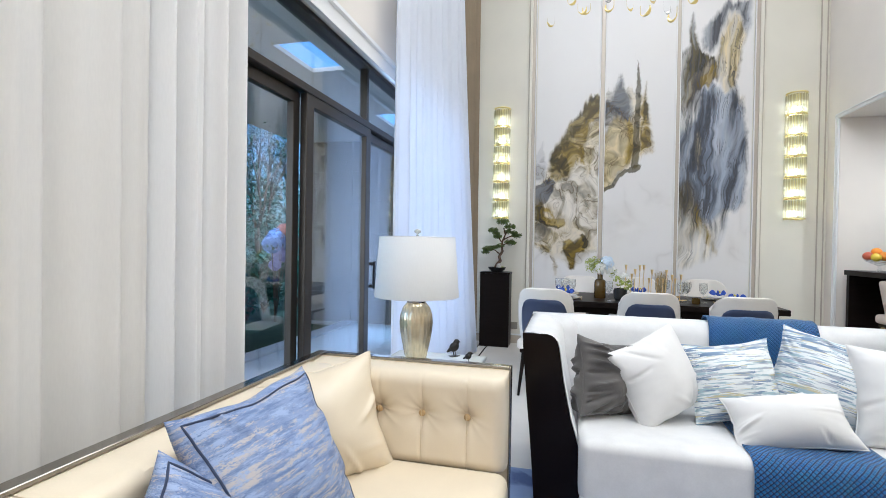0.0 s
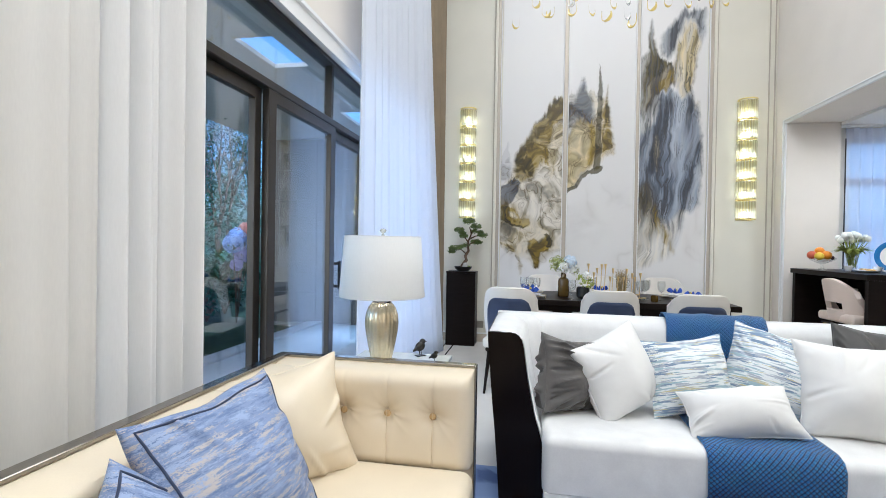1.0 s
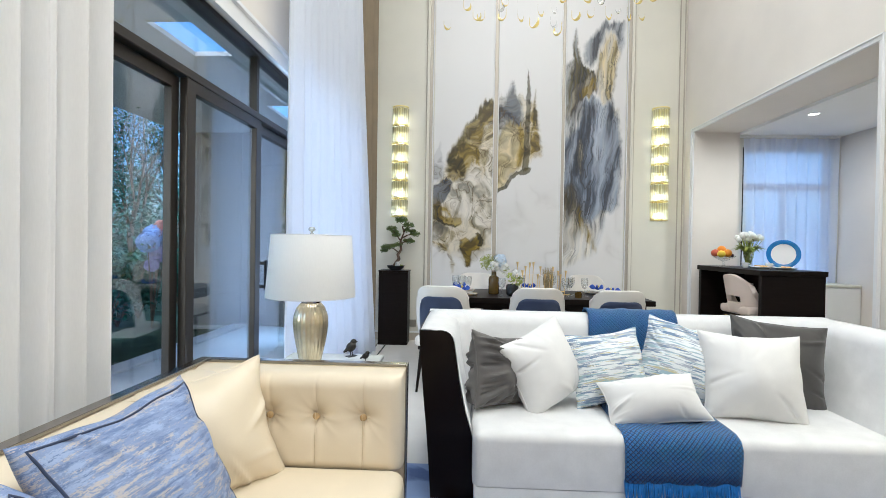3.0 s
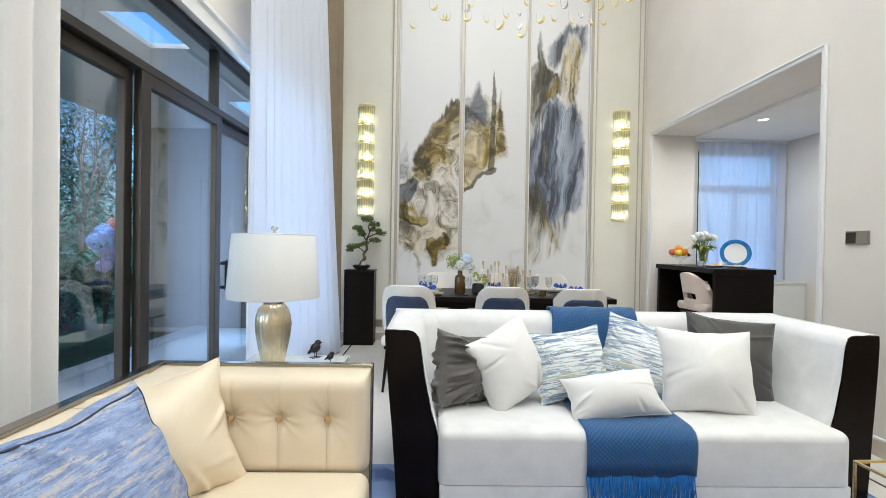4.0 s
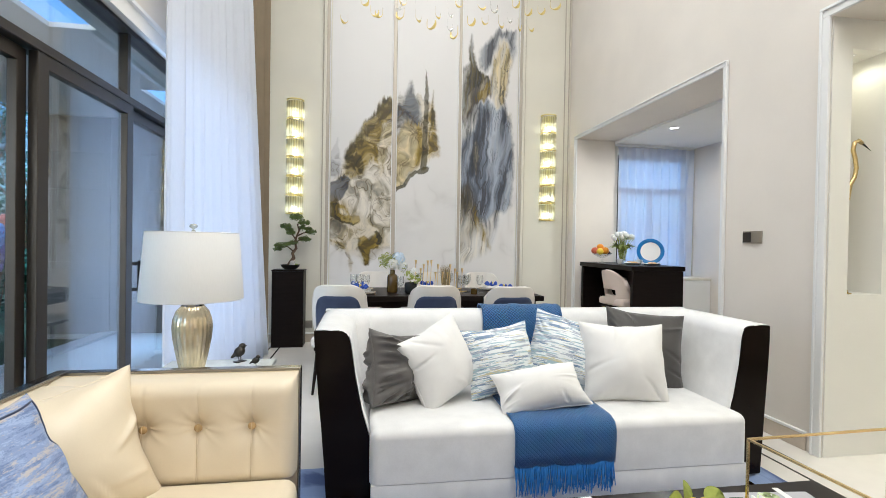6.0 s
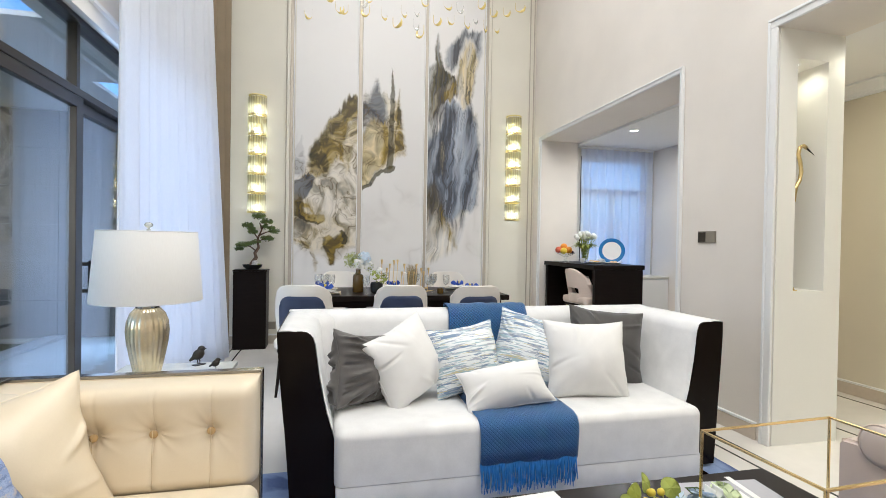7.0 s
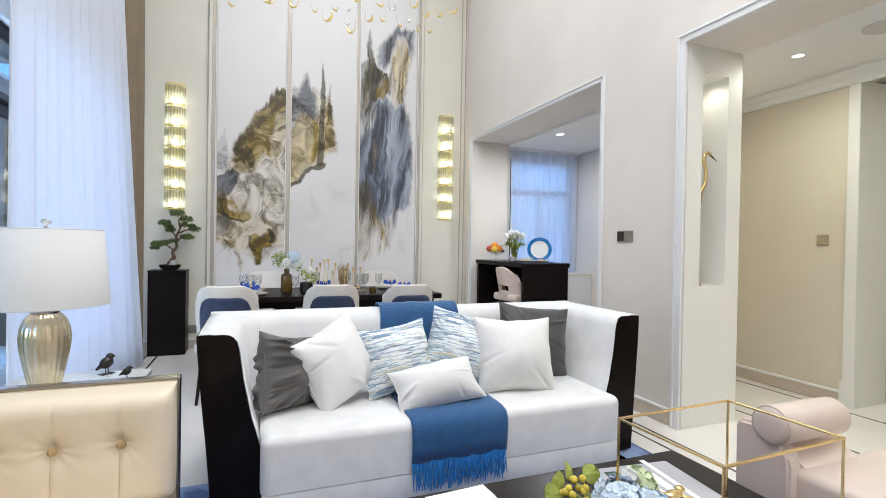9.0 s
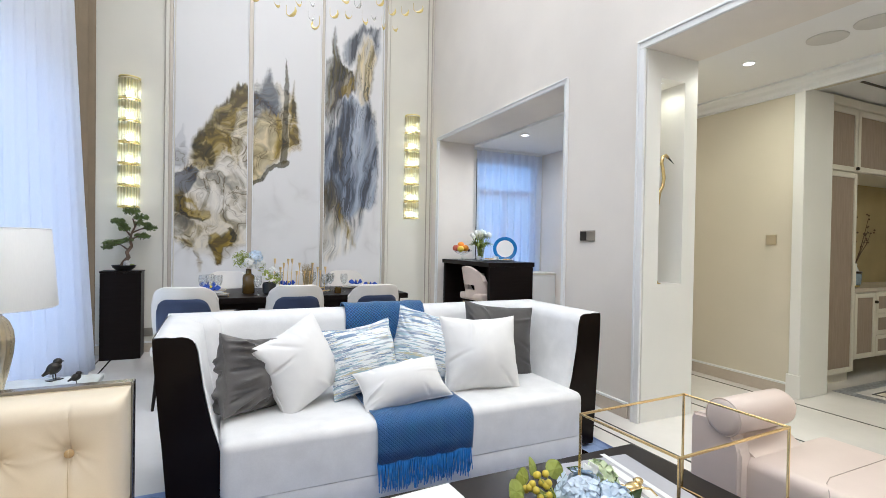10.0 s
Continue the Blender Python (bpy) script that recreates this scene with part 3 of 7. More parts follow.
def white_sofa():
    ob = thing("fabric_sofa", (0.98, 2.65, 0), "white velvet sofa with flared dark lacquered arm panels", "sofa")
    L, R, BK, FR, Z = -0.215, 2.225, 3.17, 2.40, 0.83
    # levels of the flared arm: height, outer shift, inner face from outer, front edge
    lev = [(0.03, 0.067, 0.238, 2.375), (0.14, 0.060, 0.237, 2.375), (0.22, 0.054, 0.233, 2.376), (0.30, 0.047, 0.224, 2.379), (0.38, 0.040, 0.208, 2.382), (0.45, 0.032, 0.194, 2.385), (0.52, 0.025, 0.183, 2.388), (0.60, 0.018, 0.176, 2.39), (0.70, 0.009, 0.171, 2.394), (0.77, 0.003, 0.167, 2.398), (0.80, 0.001, 0.160, 2.40), (0.815, 0.0, 0.150, 2.402), (0.825, 0.0, 0.134, 2.403), (Z, 0.0, 0.112, 2.404)]
    for sgn, x0 in ((1, L), (-1, R)):
        bm = B()
        rows = []
        for z, so, w, y in lev:
            a, b = x0 + sgn * so, x0 + sgn * (so + w)
            rows.append([bm.verts.new(c) for c in ((a, y, z), (b, y, z), (b, y + 0.012, z), (a + sgn * 0.028, y + 0.012, z), (a + sgn * 0.028, BK, z), (a, BK, z))])
        for p, q in zip(rows, rows[1:]):
            for k in range(6):
                bm.faces.new((p[k], p[(k + 1) % 6], q[(k + 1) % 6], q[k]))
        bm.faces.new(rows[0])
        bm.faces.new(rows[-1])
        part("arm_panel", bm, M_LACQUER, ob, "dark glossy lacquered arm panel", smooth=40)
    part("back_panel", box(B(), L + 0.003, R - 0.003, BK - 0.004, BK + 0.012, 0.05, Z - 0.001, 0.003, 1), M_LACQUER, ob, smooth=None)
    # inner upholstery: a section swept round the three sides, round in the corners
    sec = [(0.007, Z + 0.003), (0.05, Z + 0.004), (0.105, Z - 0.004), (0.135, Z - 0.028), (0.155, Z - 0.065), (0.17, 0.62), (0.185, 0.45), (0.20, 0.33), (0.215, 0.16)]
    stations = []
    for t in np.linspace(0, 1, 9):
        stations.append(((L, FR + 0.001 + (BK - FR - 0.001 - 0.30) * t), (1, 0)))
    for a in np.linspace(0, 90, 10)[1:]:
        stations.append(((L, BK), (math.cos(radians(a)), -math.sin(radians(a)))))
    for t in np.linspace(0, 1, 22)[1:-1]:
        stations.append(((L + 0.3 + (R - L - 0.6) * t, BK), (0, -1)))
    for a in np.linspace(90, 0, 10):
        stations.append(((R, BK), (-math.cos(radians(a)), -math.sin(radians(a)))))
    for t in np.linspace(0, 1, 9)[1:]:
        stations.append(((R, BK - 0.30 - (BK - 0.301 - FR) * t), (-1, 0)))
    bm = B()
    rows = []
    for (px, py), (dx, dy) in stations:
        row = []
        diag = abs(dx * dy) * 2
        for q, (d, z) in enumerate(sec):
            lean = 0.0
            if abs(dx) > 0.5 and z < 0.82:
                lean = (float(np.interp(z, [r_[0] for r_ in lev], [r_[1] + r_[2] for r_ in lev])) + 0.004 - d) * dx * dx
            e = d + lean + diag * (0.16 if q > 1 else 0.012 if q == 0 else 0.07)
            front = float(np.interp(z, [r_[0] for r_ in lev], [r_[3] for r_ in lev])) + 0.006 if py < FR + 0.02 else py
            row.append(bm.verts.new((px + dx * e, front + dy * e, z)))
        rows.append(row)
    for p, q in zip(rows, rows[1:]):
        for k in range(len(sec) - 1):
            bm.faces.new((p[k], p[k + 1], q[k + 1], q[k]))
    up = part("inner_upholstery", bm, M_VELVET, ob, smooth=60)
    sd = up.modifiers.new("foam", "SOLIDIFY")
    sd.thickness, sd.offset = 0.003, 0
    seat = box(B(), 0.050, 1.960, 2.235, 2.98, 0.163, 0.408)
    upper_edges = [e for e in seat.edges if max(v.co.z for v in e.verts) > 0.4]
    bmesh.ops.bevel(seat, geom=upper_edges, offset=0.045, segments=6, profile=0.5, affect="EDGES")
    part("seat_cushion", seat, M_VELVET, ob)
    part("base", box(B(), 0.058, 1.952, 2.237, 2.98, 0.03, 0.1605, 0.004, 2), M_VELVET, ob)
    for x in (-0.05, 2.0):
        for y in (2.3, 3.1):
            part("foot", box(B(), x - 0.03, x + 0.03, y - 0.03, y + 0.03, 0.014, 0.032), M_LACQUER, ob, smooth=None)


white_sofa()


def cushion(name, size, thick, m, material, label, seed, piping=None, pinch=0.105, slump=0.0, n=72, crumple=1.0, border=0.0):
    """A stuffed square cushion, pointed at the corners, creased near its seams."""
    w, h = size[0] * 1.05, size[1] * 1.05
    rnd = random.Random(seed)
    off = Vector((rnd.uniform(0, 50), rnd.uniform(0, 50), rnd.uniform(0, 50)))
    ob = thing(name, (0, 0, 0), label, "cushion")
    ob.matrix_world = m
    bm = B()

    def rim(u, v):
        ang = math.atan2(v, u)
        wave = 1 + 0.036 * noise.noise(off + Vector((2.9 * math.cos(ang), 2.9 * math.sin(ang), 7.7)))
        return (wave * w / 2 * u * (1 - pinch * (1 - v * v)), wave * h / 2 * v * (1 - pinch * (1 - u * u)))

    def seam(x, y):
        return 0.016 * noise.noise(off + Vector((x * 6, y * 6, 21.0)))

    folds = []
    for k in range(int(10 + 12 * crumple)):
        side, q = rnd.choice(((1, 0), (-1, 0), (0, 1), (0, -1))), rnd.uniform(-0.9, 0.9)
        start = Vector((side[0] or q, side[1] or q)) * 0.47
        way = (Vector((rnd.uniform(-0.3, 0.3), rnd.uniform(-0.3, 0.3))) - start).normalized()
        folds.append((start, way, rnd.uniform(0.14, 0.42), rnd.uniform(0.013, 0.030), rnd.uniform(-1.1, 1.3), rnd.choice((-1, 1)), rnd.uniform(-0.5, 0.5)))

    def crease(u, v, s):
        """Soft folds that run in from the seams and die out."""
        h, p = 0.0, Vector((u, v)) * 0.5
        for start, way, long, wide, high, side, bow in folds:
            if side != s:
                continue
            d = p - start
            along = d.dot(way)
            if -0.05 < along < long:
                across = d.x * way.y - d.y * way.x + bow * along * along
                h += high * math.exp(-(across / wide) ** 2) * (1 - max(0, along) / long)
        return h

    def face(s):
        def f(a, b):
            u, v = math.sin((a - 0.5) * math.pi), math.sin((b - 0.5) * math.pi)
            x, y = rim(u, v)
            k = max(0, (1 - u * u) * (1 - v * v))
            t = 1.6 * thick / 2 * k ** 0.52
            nz = noise.noise(off + Vector((x * 5, y * 5, s * 3))) * 0.010
            nz += 0.022 * (0.7 + 0.45 * crumple) * crease(u, v, s)
            pull = noise.noise(off + Vector((9 * u, 9 * v, s))) * 0.012 * max(0, u * u + v * v - 1.0)
            t *= 1 + slump * (-v)
            return Vector((x, seam(x, y) + s * (t + (nz + pull) * min(1, k * 6)), y))
        return f
    sheet(bm, n, n, face(1))
    sheet(bm, n, n, face(-1))
    bmesh.ops.remove_doubles(bm, verts=bm.verts, dist=0.0008)
    body = part("cover", bm, material, ob, smooth=180, world=False)
    if piping:
        pts = []
        for k in range(96):
            q = k / 24 % 1 * 2 - 1
            c = [(q, -1), (1, q), (-q, 1), (-1, -q)][k // 24]
            x, y = rim(*c)
            pts.append((x, seam(x, y), y))
        pb = B()
        if not border:
            tube(pb, pts, 0.0035, 6, closed=True)
        else:
            pts = []
            for k in range(96):
                q = k / 24 % 1 * 2 - 1
                c = [(q, -1), (1, q), (-q, 1), (-1, -q)][k // 24]
                u, v = (0.985 - 2 * border / w) * c[0], (0.985 - 2 * border / h) * c[1]
                pts.append(face(-1)(0.5 + math.asin(u) / math.pi, 0.5 + math.asin(v) / math.pi))
            tube(pb, pts, 0.0032, 6, closed=True)
        part("piping", pb, piping, ob, smooth=180, world=False)
    return ob


def threaded(n, ln, tc, fac, amount):
    """A pattern's mask, frayed by the single threads of the cloth."""
    mp, ns, md = n.new("ShaderNodeMapping"), n.new("ShaderNodeTexNoise"), n.new("ShaderNodeMath")
    mp.inputs["Scale"].default_value = (190, 190, 480)
    ns.inputs["Scale"].default_value, ns.inputs["Detail"].default_value = 1.0, 2
    ln.new(tc.outputs["Object"], mp.inputs["Vector"])
    ln.new(mp.outputs["Vector"], ns.inputs["Vector"])
    md.operation = "MULTIPLY_ADD"
    md.inputs[1].default_value = amount
    ln.new(ns.outputs["Fac"], md.inputs[0])
    lower = n.new("ShaderNodeMath")
    lower.operation = "SUBTRACT"
    lower.inputs[1].default_value = amount * 0.5
    ln.new(fac, lower.inputs[0])
    ln.new(lower.outputs[0], md.inputs[2])
    return md.outputs[0]


def stripes():
    """Cream cushion cloth with short brushed dashes of blue, grey and gold."""
    m = mat("brushed_stripe", (0.80, 0.83, 0.84), 0.7, var=0.05, scale=5, fine=260, bump=0.25, dist=0.0008)
    n, ln = m.node_tree.nodes, m.node_tree.links
    b = n["Principled BSDF"]
    cur = b.inputs["Base Color"].links[0].from_socket
    tc = n.new("ShaderNodeTexCoord")
    for k, (sc, lo, col) in enumerate((((8, 8, 85), 0.56, (0.40, 0.53, 0.60)), ((6, 6, 62), 0.60, (0.20, 0.28, 0.42)), ((7, 7, 110), 0.61, (0.60, 0.55, 0.34)), ((10, 10, 100), 0.57, (0.42, 0.46, 0.54)))):
        mp, ns, rp, mx = n.new("ShaderNodeMapping"), n.new("ShaderNodeTexNoise"), n.new("ShaderNodeValToRGB"), n.new("ShaderNodeMix")
        mp.inputs["Scale"].default_value = sc
        mp.inputs["Location"].default_value = (k * 3.1, k * 1.7, k * 5.3)
        ns.inputs["Scale"].default_value, ns.inputs["Detail"].default_value = 1.0, 3
        ln.new(tc.outputs["Object"], mp.inputs["Vector"])
        ln.new(mp.outputs["Vector"], ns.inputs["Vector"])
        rp.color_ramp.elements[0].position, rp.color_ramp.elements[1].position = lo - 0.006, lo + 0.014
        ln.new(threaded(n, ln, tc, ns.outputs["Fac"], 0.16), rp.inputs[0])
        mx.data_type = "RGBA"
        mx.inputs["B"].default_value = (*col, 1)
        ln.new(rp.outputs["Color"], mx.inputs["Factor"])
        ln.new(cur, mx.inputs["A"])
        cur = mx.outputs["Result"]
    ln.new(cur, b.inputs["Base Color"])
    return m


def jacquard():
    """Blue cushion cloth with a broken silver-beige weave."""
    m = mat("blue_jacquard", (0.23, 0.30, 0.50), 0.6, var=0.15, scale=5, fine=260, bump=0.35, dist=0.001)
    n, ln = m.node_tree.nodes, m.node_tree.links
    b = n["Principled BSDF"]
    cur = b.inputs["Base Color"].links[0].from_socket
    tc = n.new("ShaderNodeTexCoord")
    for k, (sc, lo, wd, col) in enumerate((((9, 9, 62), 0.525, 0.02, (0.49, 0.455, 0.445)), ((12, 12, 40), 0.55, 0.02, (0.33, 0.41, 0.62)), ((10, 10, 85), 0.56, 0.02, (0.14, 0.20, 0.38)))):
        mp, ns, rp, mx = n.new("ShaderNodeMapping"), n.new("ShaderNodeTexNoise"), n.new("ShaderNodeValToRGB"), n.new("ShaderNodeMix")
        mp.inputs["Scale"].default_value = sc
        mp.inputs["Location"].default_value = (k * 2.3, k * 4.1, k)
        ns.inputs["Scale"].default_value, ns.inputs["Detail"].default_value, ns.inputs["Roughness"].default_value = 1.0, 8, 0.68
        ln.new(tc.outputs["Object"], mp.inputs["Vector"])
        ln.new(mp.outputs["Vector"], ns.inputs["Vector"])
        rp.color_ramp.elements[0].position, rp.color_ramp.elements[1].position = lo - wd, lo + wd
        ln.new(threaded(n, ln, tc, ns.outputs["Fac"], 0.45), rp.inputs[0])
        mx.data_type = "RGBA"
        mx.inputs["B"].default_value = (*col, 1)
        ln.new(rp.outputs["Color"], mx.inputs["Factor"])
        ln.new(cur, mx.inputs["A"])
        cur = mx.outputs["Result"]
    ln.new(cur, b.inputs["Base Color"])
    return m


M_STRIPE, M_JACQ = stripes(), jacquard()
# leaning: tilt back (rx), turn (rz), roll in its own plane (ry)


def lay(x, y, z, tilt, turn, roll):
    return Matrix.Translation((x, y, z)) @ pose(0, 0, 0, 0, 0, turn) @ pose(0, 0, 0, tilt, 0, 0) @ pose(0, 0, 0, 0, roll, 0)


cushion("grey_cushion", (0.39, 0.37), 0.19, lay(0.195, 2.68, 0.57, -14, 50, 14), M_GREY, "grey velvet cushion crumpled against the sofa arm", 1, M_GREY, crumple=4.5)
cushion("grey_cushion", (0.46, 0.46), 0.15, lay(1.735, 2.82, 0.615, -16, -12, 6), M_CHARCOAL, "dark grey velvet cushion behind a white one", 2, M_CHARCOAL)
cushion("white_cushion", (0.40, 0.39), 0.19, lay(0.425, 2.66, 0.605, -18, 28, -20), M_LINEN, "white linen cushion tipped to one side", 13, M_LINEN, pinch=0.07, crumple=0.8)
cushion("white_cushion", (0.465, 0.425), 0.18, lay(1.46, 2.58, 0.60, -20, -6, 2), M_LINEN, "white linen cushion standing on the sofa seat", 4, M_LINEN)
cushion("striped_cushion", (0.405, 0.365), 0.16, lay(0.775, 2.70, 0.605, -22, 6, -7), M_STRIPE, "cushion with brushed blue, grey and gold dashes", 5, M_STRIPE)
cushion("striped_cushion", (0.44, 0.42), 0.15, lay(1.19, 2.74, 0.62, -20, -18, 14), M_STRIPE, "cushion with brushed blue, grey and gold dashes", 6, M_STRIPE)
cushion("lumbar_cushion", (0.46, 0.235), 0.15, lay(0.925, 2.46, 0.505, -44, -4, -9), M_LINEN, "oblong white linen cushion lying on the throw", 7, M_LINEN)
cushion("leather_cushion", (0.44, 0.42), 0.17, lay(-0.862, 1.655, 0.582, -15, 43, -8), M_LEATHER, "plump cream leather cushion in the sofa corner", 8, M_LEATHER, crumple=0.7)
cushion("blue_cushion", (0.49, 0.46), 0.14, lay(-0.74, 1.187, 0.635, -27, 87.6, 0), M_JACQ, "blue jacquard cushion with dark piping leaning on the sofa back", 9, M_NAVY, crumple=0.3, border=0.017)
cushion("blue_cushion", (0.42, 0.42), 0.14, lay(-0.70, 0.90, 0.525, -30, 75, 40), M_JACQ, "small blue jacquard cushion with dark piping", 10, M_NAVY, crumple=0.3, border=0.017)

# ---- feature wall ----


def value_noise(x, y, seed):
    rs = np.random.RandomState(seed)
    tab = rs.rand(4096)
    xi, yi = np.floor(x).astype(int), np.floor(y).astype(int)
    fx, fy = x - xi, y - yi
    fx, fy = fx * fx * (3 - 2 * fx), fy * fy * (3 - 2 * fy)

    def h(a, b):
        return tab[(a * 131 + b * 977 + seed * 57) % 4096]
    return (h(xi, yi) * (1 - fx) + h(xi + 1, yi) * fx) * (1 - fy) + (h(xi, yi + 1) * (1 - fx) + h(xi + 1, yi + 1) * fx) * fy


def fbm(x, y, seed, octaves=4):
    s, a, t = 0.0, 0.5, 0.0
    for k in range(octaves):
        s = s + a * value_noise(x * 2 ** k + 17.3 * k, y * 2 ** k + 9.1 * k, seed + k)
        t, a = t + a, a * 0.5
    return s / t * 2 - 1


def inside(px, pz, poly):
    """Signed distance to an outline, positive inside."""
    d = np.full(px.shape, 9.0)
    ins = np.zeros(px.shape, bool)
    for (ax, az), (bx, bz) in zip(poly, poly[1:] + poly[:1]):
        ex, ez = bx - ax, bz - az
        t = np.clip(((px - ax) * ex + (pz - az) * ez) / (ex * ex + ez * ez), 0, 1)
        d = np.minimum(d, np.hypot(px - ax - t * ex, pz - az - t * ez))
        cross = (az > pz) != (bz > pz)
        with np.errstate(divide="ignore", invalid="ignore"):
            xs = ax + (pz - az) / (bz - az if bz != az else 1e-9) * ex
        ins ^= cross & (px < xs)
    return np.where(ins, d, -d)


OCHRE, SLATE, BROWN = (0.275, 0.185, 0.004), (0.046, 0.056, 0.080), (0.115, 0.088, 0.030)
CREAM, PALE, OLIVE, WASH = (0.46, 0.375, 0.19), (0.20, 0.235, 0.31), (0.052, 0.040, 0.003), (0.57, 0.51, 0.38)
LAYERS = []  # colour, strength, edge width, outline


def pour(colour, strength, soft, *outline):
    LAYERS.append((colour, strength, soft, list(outline)))


pour(WASH, 0.7, 0.06, (0.41, 3.14), (0.21, 3.09), (0.11, 2.90), (-0.04, 2.74), (-0.14, 2.54), (-0.23, 2.39), (-0.25, 2.29), (-0.31, 2.11), (-0.50, 1.95), (-0.49, 1.27), (-0.30, 1.15), (-0.11, 1.15), (0.45, 1.20))
pour(OCHRE, 0.75, 0.06, (0.41, 3.14), (0.21, 3.09), (0.16, 3.00), (0.11, 2.90), (0.03, 2.83), (-0.06, 2.72), (-0.12, 2.62), (-0.15, 2.48), (-0.23, 2.39), (-0.25, 2.27), (-0.26, 2.11), (-0.18, 2.05), (-0.09, 2.09), (-0.01, 2.12), (0.04, 2.24), (0.12, 2.30), (0.21, 2.57), (0.25, 2.76), (0.41, 2.87))
pour(OLIVE, 0.6, 0.03, (0.41, 3.14), (0.23, 3.10), (0.16, 3.00), (0.09, 2.90), (0.01, 2.80), (-0.07, 2.70), (-0.14, 2.56), (-0.22, 2.39), (-0.23, 2.31), (-0.17, 2.34), (-0.08, 2.46), (-0.00, 2.54), (0.07, 2.63), (0.15, 2.77), (0.25, 2.84), (0.41, 2.99))
pour(OLIVE, 0.7, 0.03, (-0.24, 2.35), (-0.13, 2.38), (-0.04, 2.34), (0.01, 2.26), (-0.01, 2.15), (-0.10, 2.10), (-0.17, 2.11), (-0.25, 2.19))
pour(CREAM, 0.7, 0.06, (0.41, 2.82), (0.25, 2.74), (0.20, 2.57), (0.13, 2.32), (0.16, 2.22), (0.20, 2.10), (0.26, 2.22), (0.29, 2.45), (0.42, 2.60))
pour(OCHRE, 0.8, 0.02, (0.11, 2.51), (0.15, 2.45), (0.17, 2.34), (0.17, 2.24), (0.13, 2.32), (0.10, 2.42))
pour(SLATE, 0.35, 0.04, (-0.35, 2.55), (-0.38, 2.43), (-0.49, 2.27), (-0.50, 2.03), (-0.31, 2.11), (-0.28, 2.27), (-0.32, 2.39))
pour(SLATE, 1.0, 0.02, (-0.50, 1.98), (-0.36, 2.03), (-0.25, 2.12), (-0.18, 2.04), (-0.20, 1.92), (-0.28, 1.80), (-0.37, 1.73), (-0.50, 1.75))
pour(OLIVE, 0.6, 0.03, (-0.25, 2.17), (-0.11, 2.10), (-0.03, 2.12), (0.02, 2.20), (-0.01, 2.10), (-0.11, 2.05), (-0.18, 2.06))
pour(OCHRE, 0.38, 0.07, (-0.50, 1.88), (-0.22, 1.78), (-0.02, 1.62), (0.26, 1.42), (0.32, 1.22), (0.05, 0.98), (-0.2, 1.12), (-0.50, 1.28))
pour(OCHRE, 0.95, 0.02, (-0.49, 1.73), (-0.34, 1.76), (-0.24, 1.73), (-0.16, 1.61), (-0.06, 1.59), (-0.05, 1.52), (-0.12, 1.47), (-0.23, 1.49), (-0.33, 1.54), (-0.48, 1.61))
pour(OLIVE, 0.9, 0.012, (-0.49, 1.73), (-0.32, 1.75), (-0.35, 1.70), (-0.35, 1.61), (-0.25, 1.52), (-0.12, 1.49), (-0.06, 1.54), (-0.12, 1.46), (-0.24, 1.48), (-0.33, 1.53), (-0.48, 1.60))
pour(WASH, 0.8, 0.02, (-0.31, 1.69), (-0.24, 1.69), (-0.19, 1.61), (-0.24, 1.59), (-0.30, 1.63))
pour(SLATE, 0.4, 0.05, (-0.50, 1.55), (-0.33, 1.53), (-0.23, 1.46), (-0.28, 1.34), (-0.35, 1.29), (-0.49, 1.29))
pour(OCHRE, 0.95, 0.025, (-0.07, 1.31), (0.00, 1.35), (0.07, 1.28), (0.16, 1.39), (0.23, 1.29), (0.19, 1.18), (0.09, 1.15), (0.06, 0.96), (0.01, 0.96), (-0.03, 1.11), (-0.08, 1.21))
pour(OLIVE, 0.8, 0.012, (0.13, 1.39), (0.17, 1.40), (0.23, 1.30), (0.22, 1.22), (0.15, 1.23), (0.18, 1.29))
pour(OLIVE, 0.6, 0.014, (-0.07, 1.31), (-0.03, 1.32), (-0.04, 1.20), (0.03, 1.11), (-0.02, 1.11), (-0.08, 1.21))
pour(OCHRE, 0.4, 0.02, (-0.48, 1.29), (-0.27, 1.25), (-0.17, 1.15), (-0.13, 0.99), (-0.14, 0.87), (-0.17, 0.87), (-0.17, 1.00), (-0.23, 1.15), (-0.34, 1.22))
pour(CREAM, 0.7, 0.07, (0.30, 3.0), (0.58, 3.25), (0.78, 3.1), (0.88, 3.05), (0.95, 2.5), (0.80, 2.3), (0.55, 2.12), (0.30, 1.95))
pour(PALE, 0.5, 0.06, (0.30, 2.95), (0.58, 3.3), (0.72, 2.9), (0.66, 2.5), (0.45, 2.55), (0.30, 2.3))
pour(SLATE, 1.0, 0.06, (0.31, 2.93), (0.45, 3.02), (0.49, 3.13), (0.54, 3.19), (0.58, 3.37), (0.62, 3.22), (0.67, 3.12), (0.70, 2.97), (0.72, 2.81), (0.65, 2.76), (0.55, 2.89), (0.46, 2.85), (0.34, 2.71), (0.31, 2.56))
pour(CREAM, 0.8, 0.05, (0.55, 2.87), (0.68, 2.76), (0.73, 2.61), (0.71, 2.40), (0.66, 2.25), (0.58, 2.15), (0.51, 1.99), (0.33, 1.92), (0.32, 2.44), (0.46, 2.71))
pour(OCHRE, 0.75, 0.035, (0.64, 2.80), (0.70, 2.82), (0.74, 2.70), (0.74, 2.43), (0.69, 2.28), (0.63, 2.28), (0.66, 2.51))
pour(OLIVE, 0.45, 0.03, (0.31, 2.64), (0.45, 2.68), (0.47, 2.48), (0.45, 2.17), (0.32, 2.06))
